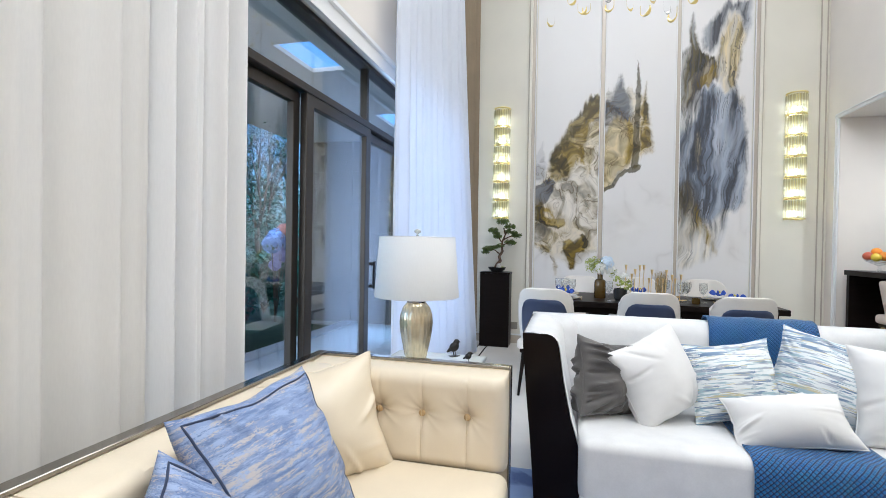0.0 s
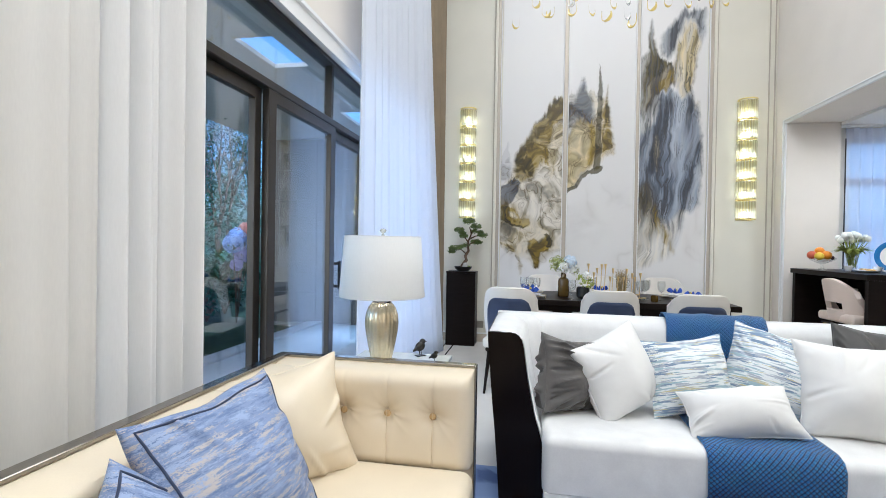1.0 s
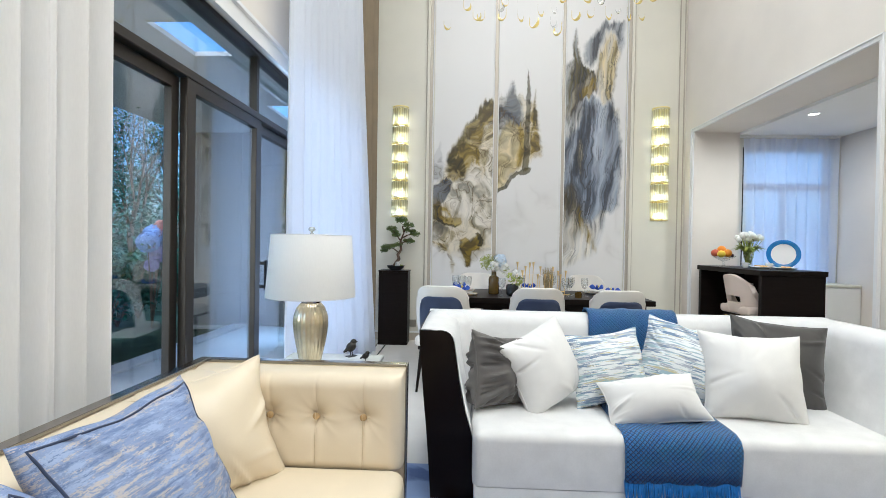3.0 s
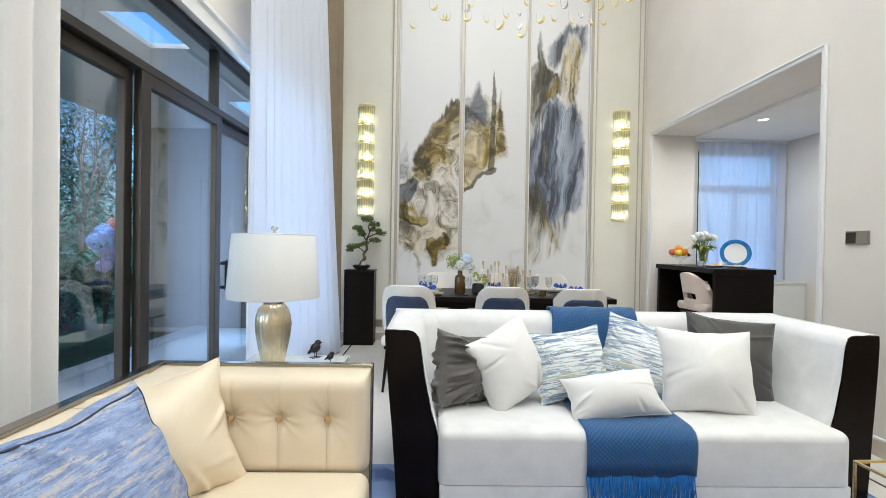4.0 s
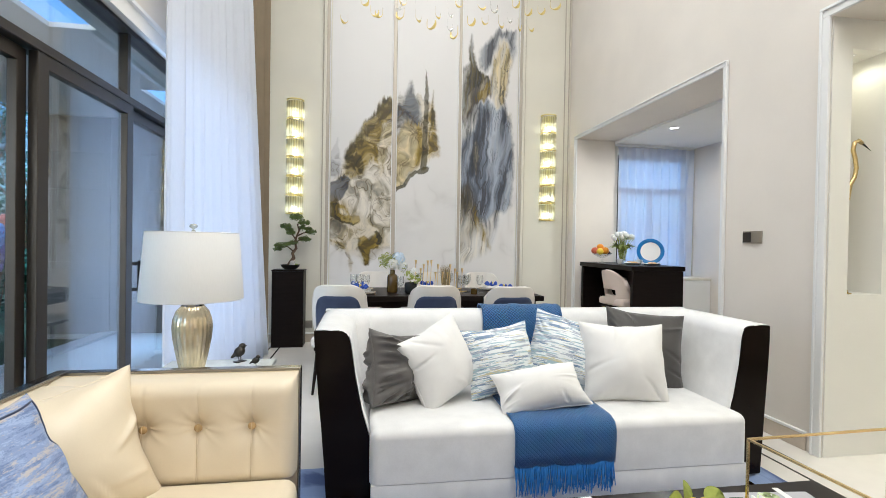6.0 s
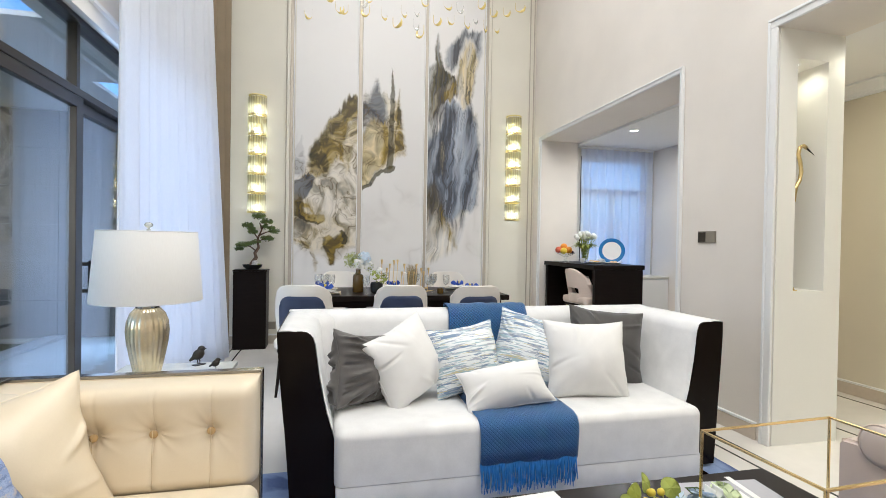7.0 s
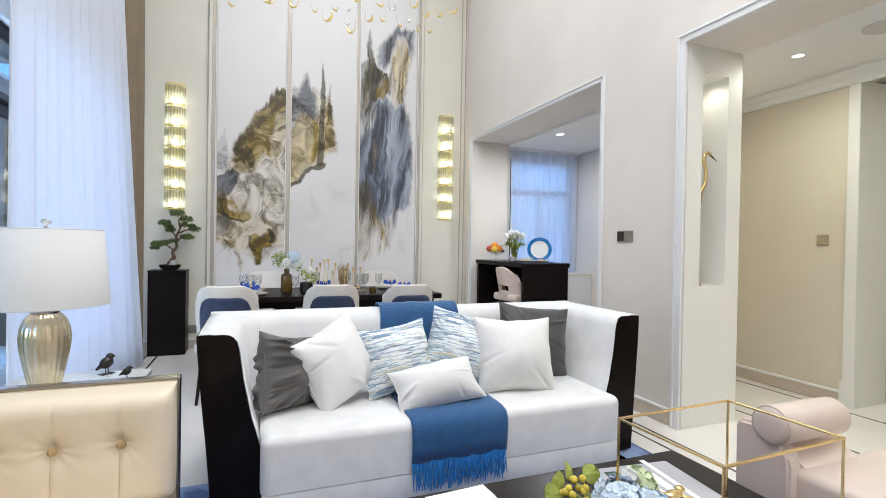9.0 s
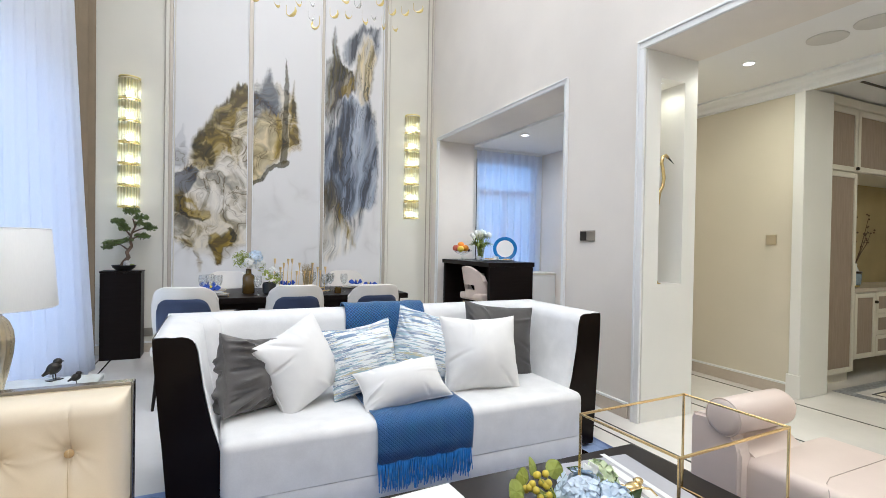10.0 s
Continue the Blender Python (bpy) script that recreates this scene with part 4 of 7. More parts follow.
pour(OCHRE, 0.7, 0.04, (0.86, 3.20), (0.84, 3.00), (0.81, 2.89), (0.81, 2.62), (0.80, 2.36), (0.90, 2.36), (0.98, 2.43), (0.94, 2.58), (0.91, 2.77), (0.89, 2.96))
pour(OLIVE, 0.7, 0.015, (0.86, 3.20), (0.85, 3.00), (0.84, 2.77), (0.82, 2.55), (0.85, 2.70), (0.88, 2.85), (0.92, 2.69), (0.89, 2.96))
pour(OLIVE, 1.0, 0.012, (0.77, 3.53), (0.76, 3.35), (0.75, 3.08), (0.74, 2.74), (0.72, 2.43), (0.70, 2.24), (0.75, 2.20), (0.79, 2.25), (0.81, 2.47), (0.81, 2.77), (0.81, 3.08), (0.79, 3.34))
pour(OLIVE, 1.0, 0.01, (0.33, 1.90), (0.51, 1.97), (0.58, 2.09), (0.67, 2.18), (0.75, 2.16), (0.82, 2.22), (0.80, 2.27), (0.71, 2.24), (0.62, 2.20), (0.55, 2.11), (0.48, 2.00), (0.32, 1.95))
pour(WASH, 0.7, 0.08, (1.1, 3.2), (1.35, 3.0), (1.6, 3.1), (1.9, 3.0), (1.95, 2.0), (1.75, 1.6), (1.62, 1.15), (1.3, 1.0), (1.1, 1.0))
pour(PALE, 0.45, 0.08, (1.15, 2.9), (1.4, 3.2), (1.75, 3.1), (1.9, 2.9), (1.9, 2.1), (1.6, 1.5), (1.15, 1.6))
pour(SLATE, 0.75, 0.06, (1.96, 4.09), (1.72, 4.10), (1.62, 3.98), (1.52, 3.86), (1.47, 3.76), (1.48, 3.59), (1.56, 3.52), (1.61, 3.61), (1.72, 3.90), (1.80, 4.02), (1.87, 3.88), (1.93, 3.67), (1.96, 3.73))
pour(CREAM, 0.85, 0.05, (1.80, 4.00), (1.72, 3.86), (1.66, 3.68), (1.62, 3.43), (1.64, 3.25), (1.71, 3.02), (1.77, 3.06), (1.83, 3.15), (1.88, 3.50), (1.93, 3.70), (1.88, 3.84))
pour(BROWN, 0.75, 0.04, (1.35, 4.01), (1.33, 3.82), (1.33, 3.64), (1.16, 3.52), (1.15, 3.20), (1.16, 2.94), (1.29, 2.78), (1.34, 2.90), (1.41, 3.04), (1.47, 3.11), (1.58, 3.16), (1.64, 3.18), (1.64, 3.32), (1.60, 3.46), (1.51, 3.52), (1.44, 3.59), (1.39, 3.82))
pour(OLIVE, 0.8, 0.035, (1.35, 4.01), (1.33, 3.79), (1.34, 3.56), (1.28, 3.42), (1.16, 3.16), (1.29, 2.94), (1.32, 3.16), (1.40, 3.30), (1.53, 3.40), (1.60, 3.45), (1.51, 3.52), (1.42, 3.59), (1.38, 3.82))
pour(OCHRE, 0.6, 0.03, (1.39, 3.12), (1.44, 3.26), (1.53, 3.31), (1.62, 3.39), (1.64, 3.23), (1.57, 3.16), (1.47, 3.12))
pour(PALE, 0.8, 0.06, (1.15, 2.49), (1.31, 2.66), (1.41, 2.78), (1.45, 2.92), (1.48, 3.07), (1.58, 3.14), (1.71, 3.02), (1.82, 3.12), (1.89, 2.90), (1.94, 2.58), (1.96, 2.21), (1.93, 1.78), (1.85, 1.68), (1.73, 1.70), (1.60, 1.56), (1.47, 1.60), (1.36, 1.78), (1.16, 1.78))
pour(SLATE, 0.62, 0.06, (1.15, 2.51), (1.31, 2.65), (1.41, 2.76), (1.46, 2.93), (1.49, 3.04), (1.59, 3.09), (1.64, 2.92), (1.58, 2.85), (1.53, 2.59), (1.51, 2.30), (1.46, 2.08), (1.37, 2.15), (1.33, 1.93), (1.16, 1.71))
pour(SLATE, 0.5, 0.05, (1.44, 3.04), (1.57, 3.15), (1.71, 3.02), (1.82, 3.12), (1.87, 2.90), (1.74, 2.84), (1.61, 2.96), (1.51, 2.93))
pour(SLATE, 0.35, 0.05, (1.64, 2.92), (1.74, 2.84), (1.89, 2.87), (1.94, 2.54), (1.95, 2.14), (1.91, 1.78), (1.80, 1.78), (1.79, 2.29), (1.72, 2.59))
pour(WASH, 0.75, 0.03, (1.42, 2.60), (1.45, 2.63), (1.47, 2.41), (1.45, 2.15), (1.42, 2.30))
pour(BROWN, 0.65, 0.08, (1.16, 1.93), (1.36, 2.08), (1.43, 1.86), (1.51, 1.60), (1.66, 1.30), (1.66, 1.18), (1.61, 1.23), (1.49, 1.39), (1.41, 1.30), (1.34, 1.19), (1.18, 1.03))
pour(OCHRE, 0.55, 0.03, (1.41, 1.74), (1.45, 1.78), (1.49, 1.60), (1.61, 1.38), (1.67, 1.23), (1.66, 1.17), (1.54, 1.32), (1.44, 1.52))
pour(PALE, 0.45, 0.07, (1.60, 1.71), (1.75, 1.71), (1.77, 1.56), (1.71, 1.34), (1.66, 1.23), (1.61, 1.41), (1.54, 1.56))


def contours(field, count, width, step):
    """Thin lines of even width along the level curves of a field."""
    gz, gx = np.gradient(field * count, step[1], step[0])
    away = np.abs((field * count) % 1 - 0.5) / np.maximum(np.hypot(gx, gz), 1.5)
    return np.clip(1.35 - away / width, 0, 1)


def mural_colours(x, z):
    """Poured-ink mountains, layer over layer, with flowing contour lines."""
    step = (x[0, 1] - x[0, 0], z[2, 0] - z[1, 0])
    right = np.clip((x - 1.2) / 0.04, 0, 1)
    w1, w2 = fbm(x * 2.1 + 1, z * 2.1, 11, 3), fbm(x * 2.1 + 5, z * 2.1 + 9, 23, 3)
    r1, r2 = fbm(x * 5 + 0.9 * w1 + 3, z * 5 + 0.9 * w2, 31, 3), fbm(x * 5 + 0.9 * w2 + 8, z * 5 + 0.9 * w1 + 2, 37, 3)
    calm = 1 - 0.6 * right
    px, pz = x + (0.24 * w1 + 0.10 * r1) * calm, z + (0.24 * w2 + 0.10 * r2) * calm
    # wet texture: swirls in the first panels, falling strands in the last
    flow = x * 15 + 1.3 * w1 + 0.5 * r1 - 1.2 * z
    tone = fbm(px * 5, pz * 5, 59, 4) * (1 - right) + fbm(flow * 0.7, pz * 1.6, 67, 4) * right
    fine = fbm(px * 15, pz * 13, 61, 4) * (1 - right) + fbm(flow * 2.6, pz * 3.2, 71, 4) * right
    swirl = fbm(px * 3.4, pz * 3.0, 53, 3) * (1 - right) + fbm(flow * 0.55, pz * 1.3, 57, 3) * right
    thread = fbm(px * 8 + 2, pz * 7, 77, 3) * (1 - right) + fbm(flow * 1.2, pz * 2.2, 79, 3) * right
    gate = np.clip(0.45 + 2.2 * fbm(x * 6, z * 5, 87, 3), 0, 1)
    bold = contours(swirl, 3.2, 0.0065, step) * np.clip(0.5 + 2.0 * tone, 0, 1)
    thin = contours(thread, 4.0, 0.0035, step) * gate
    spray, frill = fbm(x * 30, z * 4.5, 41, 4), fbm(x * 26, z * 22, 43, 4)
    paint = np.array((0.78, 0.762, 0.745)) * (1 - 0.02 * (fbm(x * 2, z * 2, 83, 3)[..., None] + 1))
    low = np.clip((2.25 - z) / 0.5, 0, 1) * np.clip((z - 0.7) / 0.4, 0, 1)
    wisp = np.exp(-np.abs(fbm(x * 2.2 + 0.9 * w1, z * 1.5 + 0.9 * w2, 91, 2)) / 0.11) * low
    paint = paint * (1 - (0.17 * wisp * np.clip(0.7 + 1.2 * tone, 0.1, 1))[..., None] * np.array((0.8, 0.85, 0.9)))
    ex = x + 0.020 * r1 * calm + 0.016 * frill
    ez = z + 0.020 * r2 * calm + 0.075 * spray * np.clip((z - 1.9) / 0.6, 0.15, 1) + 0.014 * frill
    ink, wet = np.zeros(x.shape), np.zeros(x.shape)
    for colour, strength, soft, outline in LAYERS:
        xs, zs = [q[0] for q in outline], [q[1] for q in outline]
        if not x.min() < sum(xs) / len(xs) < x.max():
            continue
        strength = min(1.0, strength * 1.25)
        near = (x > min(xs) - 0.3) & (x < max(xs) + 0.3) & (z > min(zs) - 0.3) & (z < max(zs) + 0.3)
        if not near.any():
            continue
        sd = inside(ex[near], ez[near], outline)
        t_, f_ = tone[near], fine[near]
        d = np.clip((sd + 0.5 * soft) / soft, 0, 1) ** 1.3 * strength
        floor_ = 0.85 if strength > 0.88 else 0.50
        d = d * np.clip(0.80 + 1.3 * t_ + 0.9 * f_, floor_, 1.0)
        rim_ = np.exp(-((sd - 0.008) / 0.009) ** 2) * np.clip(0.35 + 1.8 * w2[near], 0, 0.8) * strength
        c = np.array(colour) * np.clip(0.95 - 0.8 * t_ - 0.9 * f_, 0.35, 1.5)[..., None] * (1 - 0.6 * rim_[..., None])
        d = np.clip(np.maximum(d, 0.7 * rim_), 0, 1)
        paint[near] = paint[near] + (c - paint[near]) * d[..., None]
        ink[near] = np.maximum(ink[near], d)
        wet[near] = np.maximum(wet[near], np.clip((sd + 0.10) / 0.12, 0, 1) ** 2)
    dark = np.array((0.085, 0.055, 0.012)) * (1 - right[..., None]) + np.array((0.05, 0.052, 0.058)) * right[..., None]
    pale = np.array((0.74, 0.72, 0.68)) * (1 - right[..., None]) + np.array((0.68, 0.71, 0.76)) * right[..., None]
    light = np.clip(2.6 * (0.55 * fine - tone) - 0.15, 0, 1) * wet * (0.10 + 0.22 * right)
    paint = paint + (pale - paint) * light[..., None]
    lines = np.clip((0.80 * ink + 0.10 * wet) * bold + (0.70 * ink + 0.06 * wet) * thin, 0, 0.9)
    paint = paint + (dark - paint) * lines[..., None]
    return np.clip(paint, 0.01, 0.9)


def painted():
    m = bpy.data.materials.new("poured_ink_mural")
    m.use_nodes = True
    n, ln = m.node_tree.nodes, m.node_tree.links
    b = n["Principled BSDF"]
    at, ns, bp, tc = n.new("ShaderNodeAttribute"), n.new("ShaderNodeTexNoise"), n.new("ShaderNodeBump"), n.new("ShaderNodeTexCoord")
    at.attribute_name = "paint"
    ln.new(at.outputs["Color"], b.inputs["Base Color"])
    ns.inputs["Scale"].default_value = 120
    ln.new(tc.outputs["Object"], ns.inputs["Vector"])
    ln.new(ns.outputs["Fac"], bp.inputs["Height"])
    bp.inputs["Strength"].default_value, bp.inputs["Distance"].default_value = 0.1, 0.001
    ln.new(bp.outputs["Normal"], b.inputs["Normal"])
    b.inputs["Roughness"].default_value = 0.38
    return m


M_MURAL = painted()
for x0, x1 in ((-0.418, 0.336), (0.404, 1.190), (1.246, 1.998)):
    z0, z1, step = 0.16, 5.5, 0.0065
    nx, nz = int((x1 - x0) / step), int((4.7 - 0.7) / step)
    zs = np.concatenate([[z0], np.linspace(0.7, 4.7, nz), [z1]])
    gx, gz = np.meshgrid(np.linspace(x0, x1, nx), zs)
    cols = mural_colours(gx, gz)
    rows_n = len(zs)
    half, high = (x1 - x0) / 2, z1 - z0
    verts = np.stack([gx - (x0 + x1) / 2, np.zeros_like(gx), gz - z0], -1).reshape(-1, 3).tolist()
    verts += [(-half, 0.012, 0), (half, 0.012, 0), (half, 0.012, high), (-half, 0.012, high)]
    i0 = (np.arange(rows_n - 1)[:, None] * nx + np.arange(nx - 1)[None, :]).ravel()
    faces = np.stack([i0, i0 + 1, i0 + nx + 1, i0 + nx], 1).tolist()
    n0, last = rows_n * nx, (rows_n - 1) * nx
    # edges back to the wall
    faces += [[n0, n0 + 1] + list(range(nx - 1, -1, -1)), list(range(0, last + 1, nx)) + [n0 + 3, n0], list(range(last + nx - 1, nx - 2, -nx)) + [n0 + 1, n0 + 2]]
    me = bpy.data.meshes.new("mural_panel")
    me.from_pydata(verts, [], faces)
    me.materials.append(M_MURAL)
    att = me.color_attributes.new("paint", "FLOAT_COLOR", "POINT")
    flat = np.ones((len(me.vertices), 4), np.float32)
    flat[:, :3] = 0.79
    flat[:nx * rows_n, :3] = cols.reshape(-1, 3)
    att.data.foreach_set("color", flat.ravel())
    ob = new("mural_panel", me)
    ob.location = ((x0 + x1) / 2, FY - 0.014, z0)
    tagged(ob, "tall white wall panel with poured-ink mountains in slate and ochre", "mural", "painted wall panels")


def strip(x0, x1, y, material, name="wall_trim", label="champagne metal strip between the wall panels"):
    structure(name, box(B(), x0, x1, FY - y, FY - 0.001, 0.12, 5.55, 0.003, 1), material, label, "trim")


for a, b in ((0.346, 0.394), (1.200, 1.236)):
    strip(a, b, 0.022, M_CHAMPAGNE)
    strip(a - 0.010, a - 0.0005, 0.028, M_WHITE, label="slim white bead beside the metal strip")
    strip(b + 0.0005, b + 0.010, 0.028, M_WHITE, label="slim white bead beside the metal strip")
for a, s in ((-0.43, -1), (2.01, 1)):
    lo, hi = sorted((a, a + s * 0.012))
    strip(lo, hi, 0.03, M_WHITE, label="slim white bead beside the metal strip")
    lo, hi = sorted((a + s * 0.0125, a + s * 0.05))
    strip(lo, hi, 0.022, M_CHAMPAGNE)
    lo, hi = sorted((a + s * 0.0505, a + s * 0.085))
    strip(lo, hi, 0.034, M_WALL_FAR, label="pale moulded border of the painted panels")
    lo, hi = sorted((a + s * 0.0855, a + s * 0.097))
    strip(lo, hi, 0.020, M_CHAMPAGNE)
for a in (2.655, 2.715):
    strip(a, a + 0.012, 0.014, M_CHAMPAGNE)
strip(-1.27, -1.258, 0.014, M_CHAMPAGNE)


def sconce(x):
    ob = thing("wall_sconce", (x, FY - 0.002, 1.585), "tall lit wall sconce of tiered crystal rods and gold bands", "wall lamp", "pair of crystal sconces")
    y, z0, tiers, h, r = FY - 0.07, 1.585, 6, 0.2315, 0.098
    part("back_plate", box(B(), x - 0.085, x + 0.085, FY - 0.016, FY - 0.004, z0, z0 + tiers * h, 0.004, 1), M_GOLD, ob, smooth=None)
    rods = [mesh("crystal", lathe(B(), [(0.003, 0), (0.0075, 0.006), (0.0075, h - 0.036), (0.003, h - 0.03)], seg=5), q) for q in (M_CRYSTAL, M_CRYSTAL_MILKY)]
    for k in range(tiers):
        z = z0 + k * h
        band = B()
        lathe(band, [(r - 0.012, 0), (r + 0.004, 0), (r + 0.006, 0.006), (r + 0.004, 0.012), (r - 0.012, 0.012)], x, y, z, 28, loop=True)
        part("band", band, M_PALEGOLD, ob)
        bulb = B()
        lathe(bulb, [(0.002, 0.030), (0.030, 0.036), (0.040, 0.06), (0.034, 0.092), (0.002, 0.100)], x, y, z, 12)
        part("bulb", bulb, M_BULB, ob, "glowing bulb")
        # Added cylinder whose pale gold colour makes the tier's upper half look lit.
        part("lit_look_core", cyl(B(), x, y, z + 0.125, z + h - 0.008, 0.07, seg=20), M_PALEGOLD, ob, "added pale gold core that makes the upper tier look lit")
        for j in range(25):
            a = math.pi * (0.9 + 1.2 * (j / 24))
            c = new("crystal", rods[j % 2])
            c.parent = ob
            c.location = (r * math.cos(a), -0.068 + r * math.sin(a), k * h + 0.017)
    band = B()
    lathe(band, [(r - 0.012, 0), (r + 0.004, 0), (r + 0.006, 0.006), (r + 0.004, 0.012), (r - 0.012, 0.012)], x, y, z0 + tiers * h, 28, loop=True)
    part("band", band, M_PALEGOLD, ob)
    return ob


def crystal_material(milk, tint):
    m = bpy.data.materials.new("crystal")
    m.use_nodes = True
    n, ln = m.node_tree.nodes, m.node_tree.links
    n.remove(n["Principled BSDF"])
    tr, tl, gl, lw, m1, m2 = n.new("ShaderNodeBsdfTransparent"), n.new("ShaderNodeBsdfTranslucent"), n.new("ShaderNodeBsdfGlossy"), n.new("ShaderNodeLayerWeight"), n.new("ShaderNodeMixShader"), n.new("ShaderNodeMixShader")
    tr.inputs["Color"].default_value = (0.98, 0.96, 0.86, 1)
    tl.inputs["Color"].default_value = (*tint, 1)
    gl.inputs["Roughness"].default_value = 0.05
    m1.inputs[0].default_value = milk
    lw.inputs["Blend"].default_value = 0.35
    ln.new(tr.outputs[0], m1.inputs[1])
    ln.new(tl.outputs[0], m1.inputs[2])
    ln.new(lw.outputs["Facing"], m2.inputs[0])
    ln.new(m1.outputs[0], m2.inputs[1])
    ln.new(gl.outputs[0], m2.inputs[2])
    ln.new(m2.outputs[0], n["Material Output"].inputs["Surface"])
    return m


M_CRYSTAL, M_CRYSTAL_MILKY = crystal_material(0.34, (0.96, 0.97, 0.88)), crystal_material(0.50, (0.96, 0.97, 0.92))
M_BULB = glow("bulb_glow", (1.0, 0.95, 0.86), 3.2)
M_PALEGOLD = mat("pale_gilt", (0.84, 0.74, 0.30), 0.3, 0.35, var=0.06, fine=120, bump=0.03)
sconce(-0.845)
sconce(2.415)


def wall_plate(name, x, y, z, facing, w, h, material, label, halves=2):
    ob = thing(name, (x, y, z), label, "switch")
    d = 0.01

    def bx(u0, u1, z0, z1, a, b):
        if facing == "x":
            return box(B(), x - b, x - a, y + u0, y + u1, z + z0, z + z1, 0.0015, 1)
        return box(B(), x + u0, x + u1, y - b, y - a, z + z0, z + z1, 0.0015, 1)
    part("plate", bx(-w / 2, w / 2, -h / 2, h / 2, 0.0005, d), material, ob, smooth=None)
    for k in range(halves):
        a = -w / 2 + 0.006 + k * (w / halves)
        part("rocker", bx(a, a + w / halves - 0.012, -h / 2 + 0.008, h / 2 - 0.008, d, d + 0.004), M_BRONZE if k else material, ob, smooth=None)
    return ob


M_PLATE = mat("champagne_plastic", (0.34, 0.31, 0.26), 0.3, 0.5, var=0.05)
wall_plate("light_switch", EX, 3.12, 1.335, "x", 0.172, 0.088, M_PLATE, "double champagne switch plate on the papered wall")
wall_plate("light_switch", 4.45, 2.70, 1.335, "x", 0.09, 0.09, mat("gilt_plastic", (0.55, 0.48, 0.33), 0.3, 0.5, var=0.05), "square gilt switch plate on the hall wall", 1)
wall_plate("wall_socket", -0.66, FY - 0.001, 0.22, "y", 0.09, 0.09, M_PLATE, "small champagne wall socket above the baseboard", 1)


def pedestal():
    ob = thing("pedestal", (-0.87, 6.08, 0), "black lacquered display pedestal beside the drape", "pedestal")
    part("body", box(B(), -1.05, -0.69, 5.96, 6.22, 0.0, 0.895, 0.004, 1), M_EBONY, ob, smooth=None)
    part("top", box(B(), -1.055, -0.685, 5.955, 6.225, 0.896, 0.915, 0.003, 1), M_EBONY, ob, smooth=None)


pedestal()


def leaf_clump(bm, c, r, n, size, rnd, flat=1.0):
    """Many small leaves scattered through a rounded clump."""
    for _ in range(n):
        d = Vector((rnd.gauss(0, 1), rnd.gauss(0, 1), rnd.gauss(0, 1) * flat)).normalized() * (rnd.random() ** 0.45)
        p = Vector(c) + Vector((d.x * r, d.y * r, d.z * r * flat))
        q = Euler((rnd.uniform(-0.9, 0.9), rnd.uniform(-0.9, 0.9), rnd.uniform(0, 6.28))).to_matrix()
        s = size * rnd.uniform(0.6, 1.3)
        vs = [bm.verts.new(p + q @ Vector(v)) for v in ((-s, 0, 0), (0, -s * 0.42, s * 0.12), (s, 0, 0), (0, s * 0.42, s * 0.12))]
        bm.faces.new(vs)
    return bm


def bonsai():
    x, y, z = -0.86, 6.08, 0.915
    ob = thing("bonsai", (x, y, z), "small bonsai pine in a shallow black dish", "plant")
    part("dish", lathe(B(), [(0.07, 0.0), (0.075, 0.012), (0.10, 0.03), (0.112, 0.058), (0.104, 0.058), (0.095, 0.045), (0.0, 0.045)], x, y, z, 28), M_BLACK, ob)
    rnd = random.Random(4)
    rk = B()
    ball(rk, x + 0.03, y - 0.05, z + 0.075, 0.035, 0.025, 0.035, 2)
    for v in rk.verts:
        v.co += Vector((rnd.uniform(-1, 1), rnd.uniform(-1, 1), rnd.uniform(-1, 1))) * 0.006
    part("stone", rk, mat("pale_rock", (0.55, 0.53, 0.50), 0.8, var=0.3, scale=30, bump=0.5), ob, smooth=None)
    tr = B()
    tube(tr, [(x + dx, y, z + dz) for dx, dz in ((-0.02, 0.04), (0.005, 0.09), (0.04, 0.14), (0.025, 0.192), (0.066, 0.256), (0.054, 0.325), (0.063, 0.384), (0.097, 0.465), (0.074, 0.55))], 0.026, 8, 0.006)
    for a, b, c in (((0.045, 0.21), (-0.03, 0.27), (-0.11, 0.28)), ((0.055, 0.325), (0.10, 0.35), (0.15, 0.37)), ((0.06, 0.36), (0.01, 0.43), (-0.06, 0.51)), ((0.07, 0.40), (0.15, 0.44), (0.23, 0.45)), ((0.09, 0.47), (0.13, 0.52), (0.16, 0.55))):
        tube(tr, [(x + q[0], y, z + q[1]) for q in (a, b, c)], 0.010, 6, 0.004)
    part("trunk", tr, M_BARK, ob, smooth=180)
    for dx, dz, r in ((0.06, 0.63, 0.075), (0.157, 0.56, 0.065), (0.235, 0.455, 0.058), (0.20, 0.49, 0.045), (0.15, 0.37, 0.062), (0.20, 0.36, 0.035), (-0.06, 0.52, 0.060), (0.0, 0.44, 0.050), (-0.02, 0.48, 0.045), (-0.11, 0.287, 0.068), (-0.15, 0.24, 0.045), (0.035, 0.325, 0.045), (-0.035, 0.305, 0.045), (0.124, 0.50, 0.045)):
        part("leaf_pad", leaf_clump(B(), (x + dx, y + rnd.uniform(-0.03, 0.03), z + dz), r * 1.1, int(5200 * r), 0.015, rnd, 0.6), M_PINE, ob, smooth=None)
    part("moss", leaf_clump(B(), (x + 0.06, y - 0.03, z + 0.06), 0.035, 60, 0.010, rnd, 0.5), M_LEAF_L, ob, smooth=None)


bonsai()

# ---- dining ----


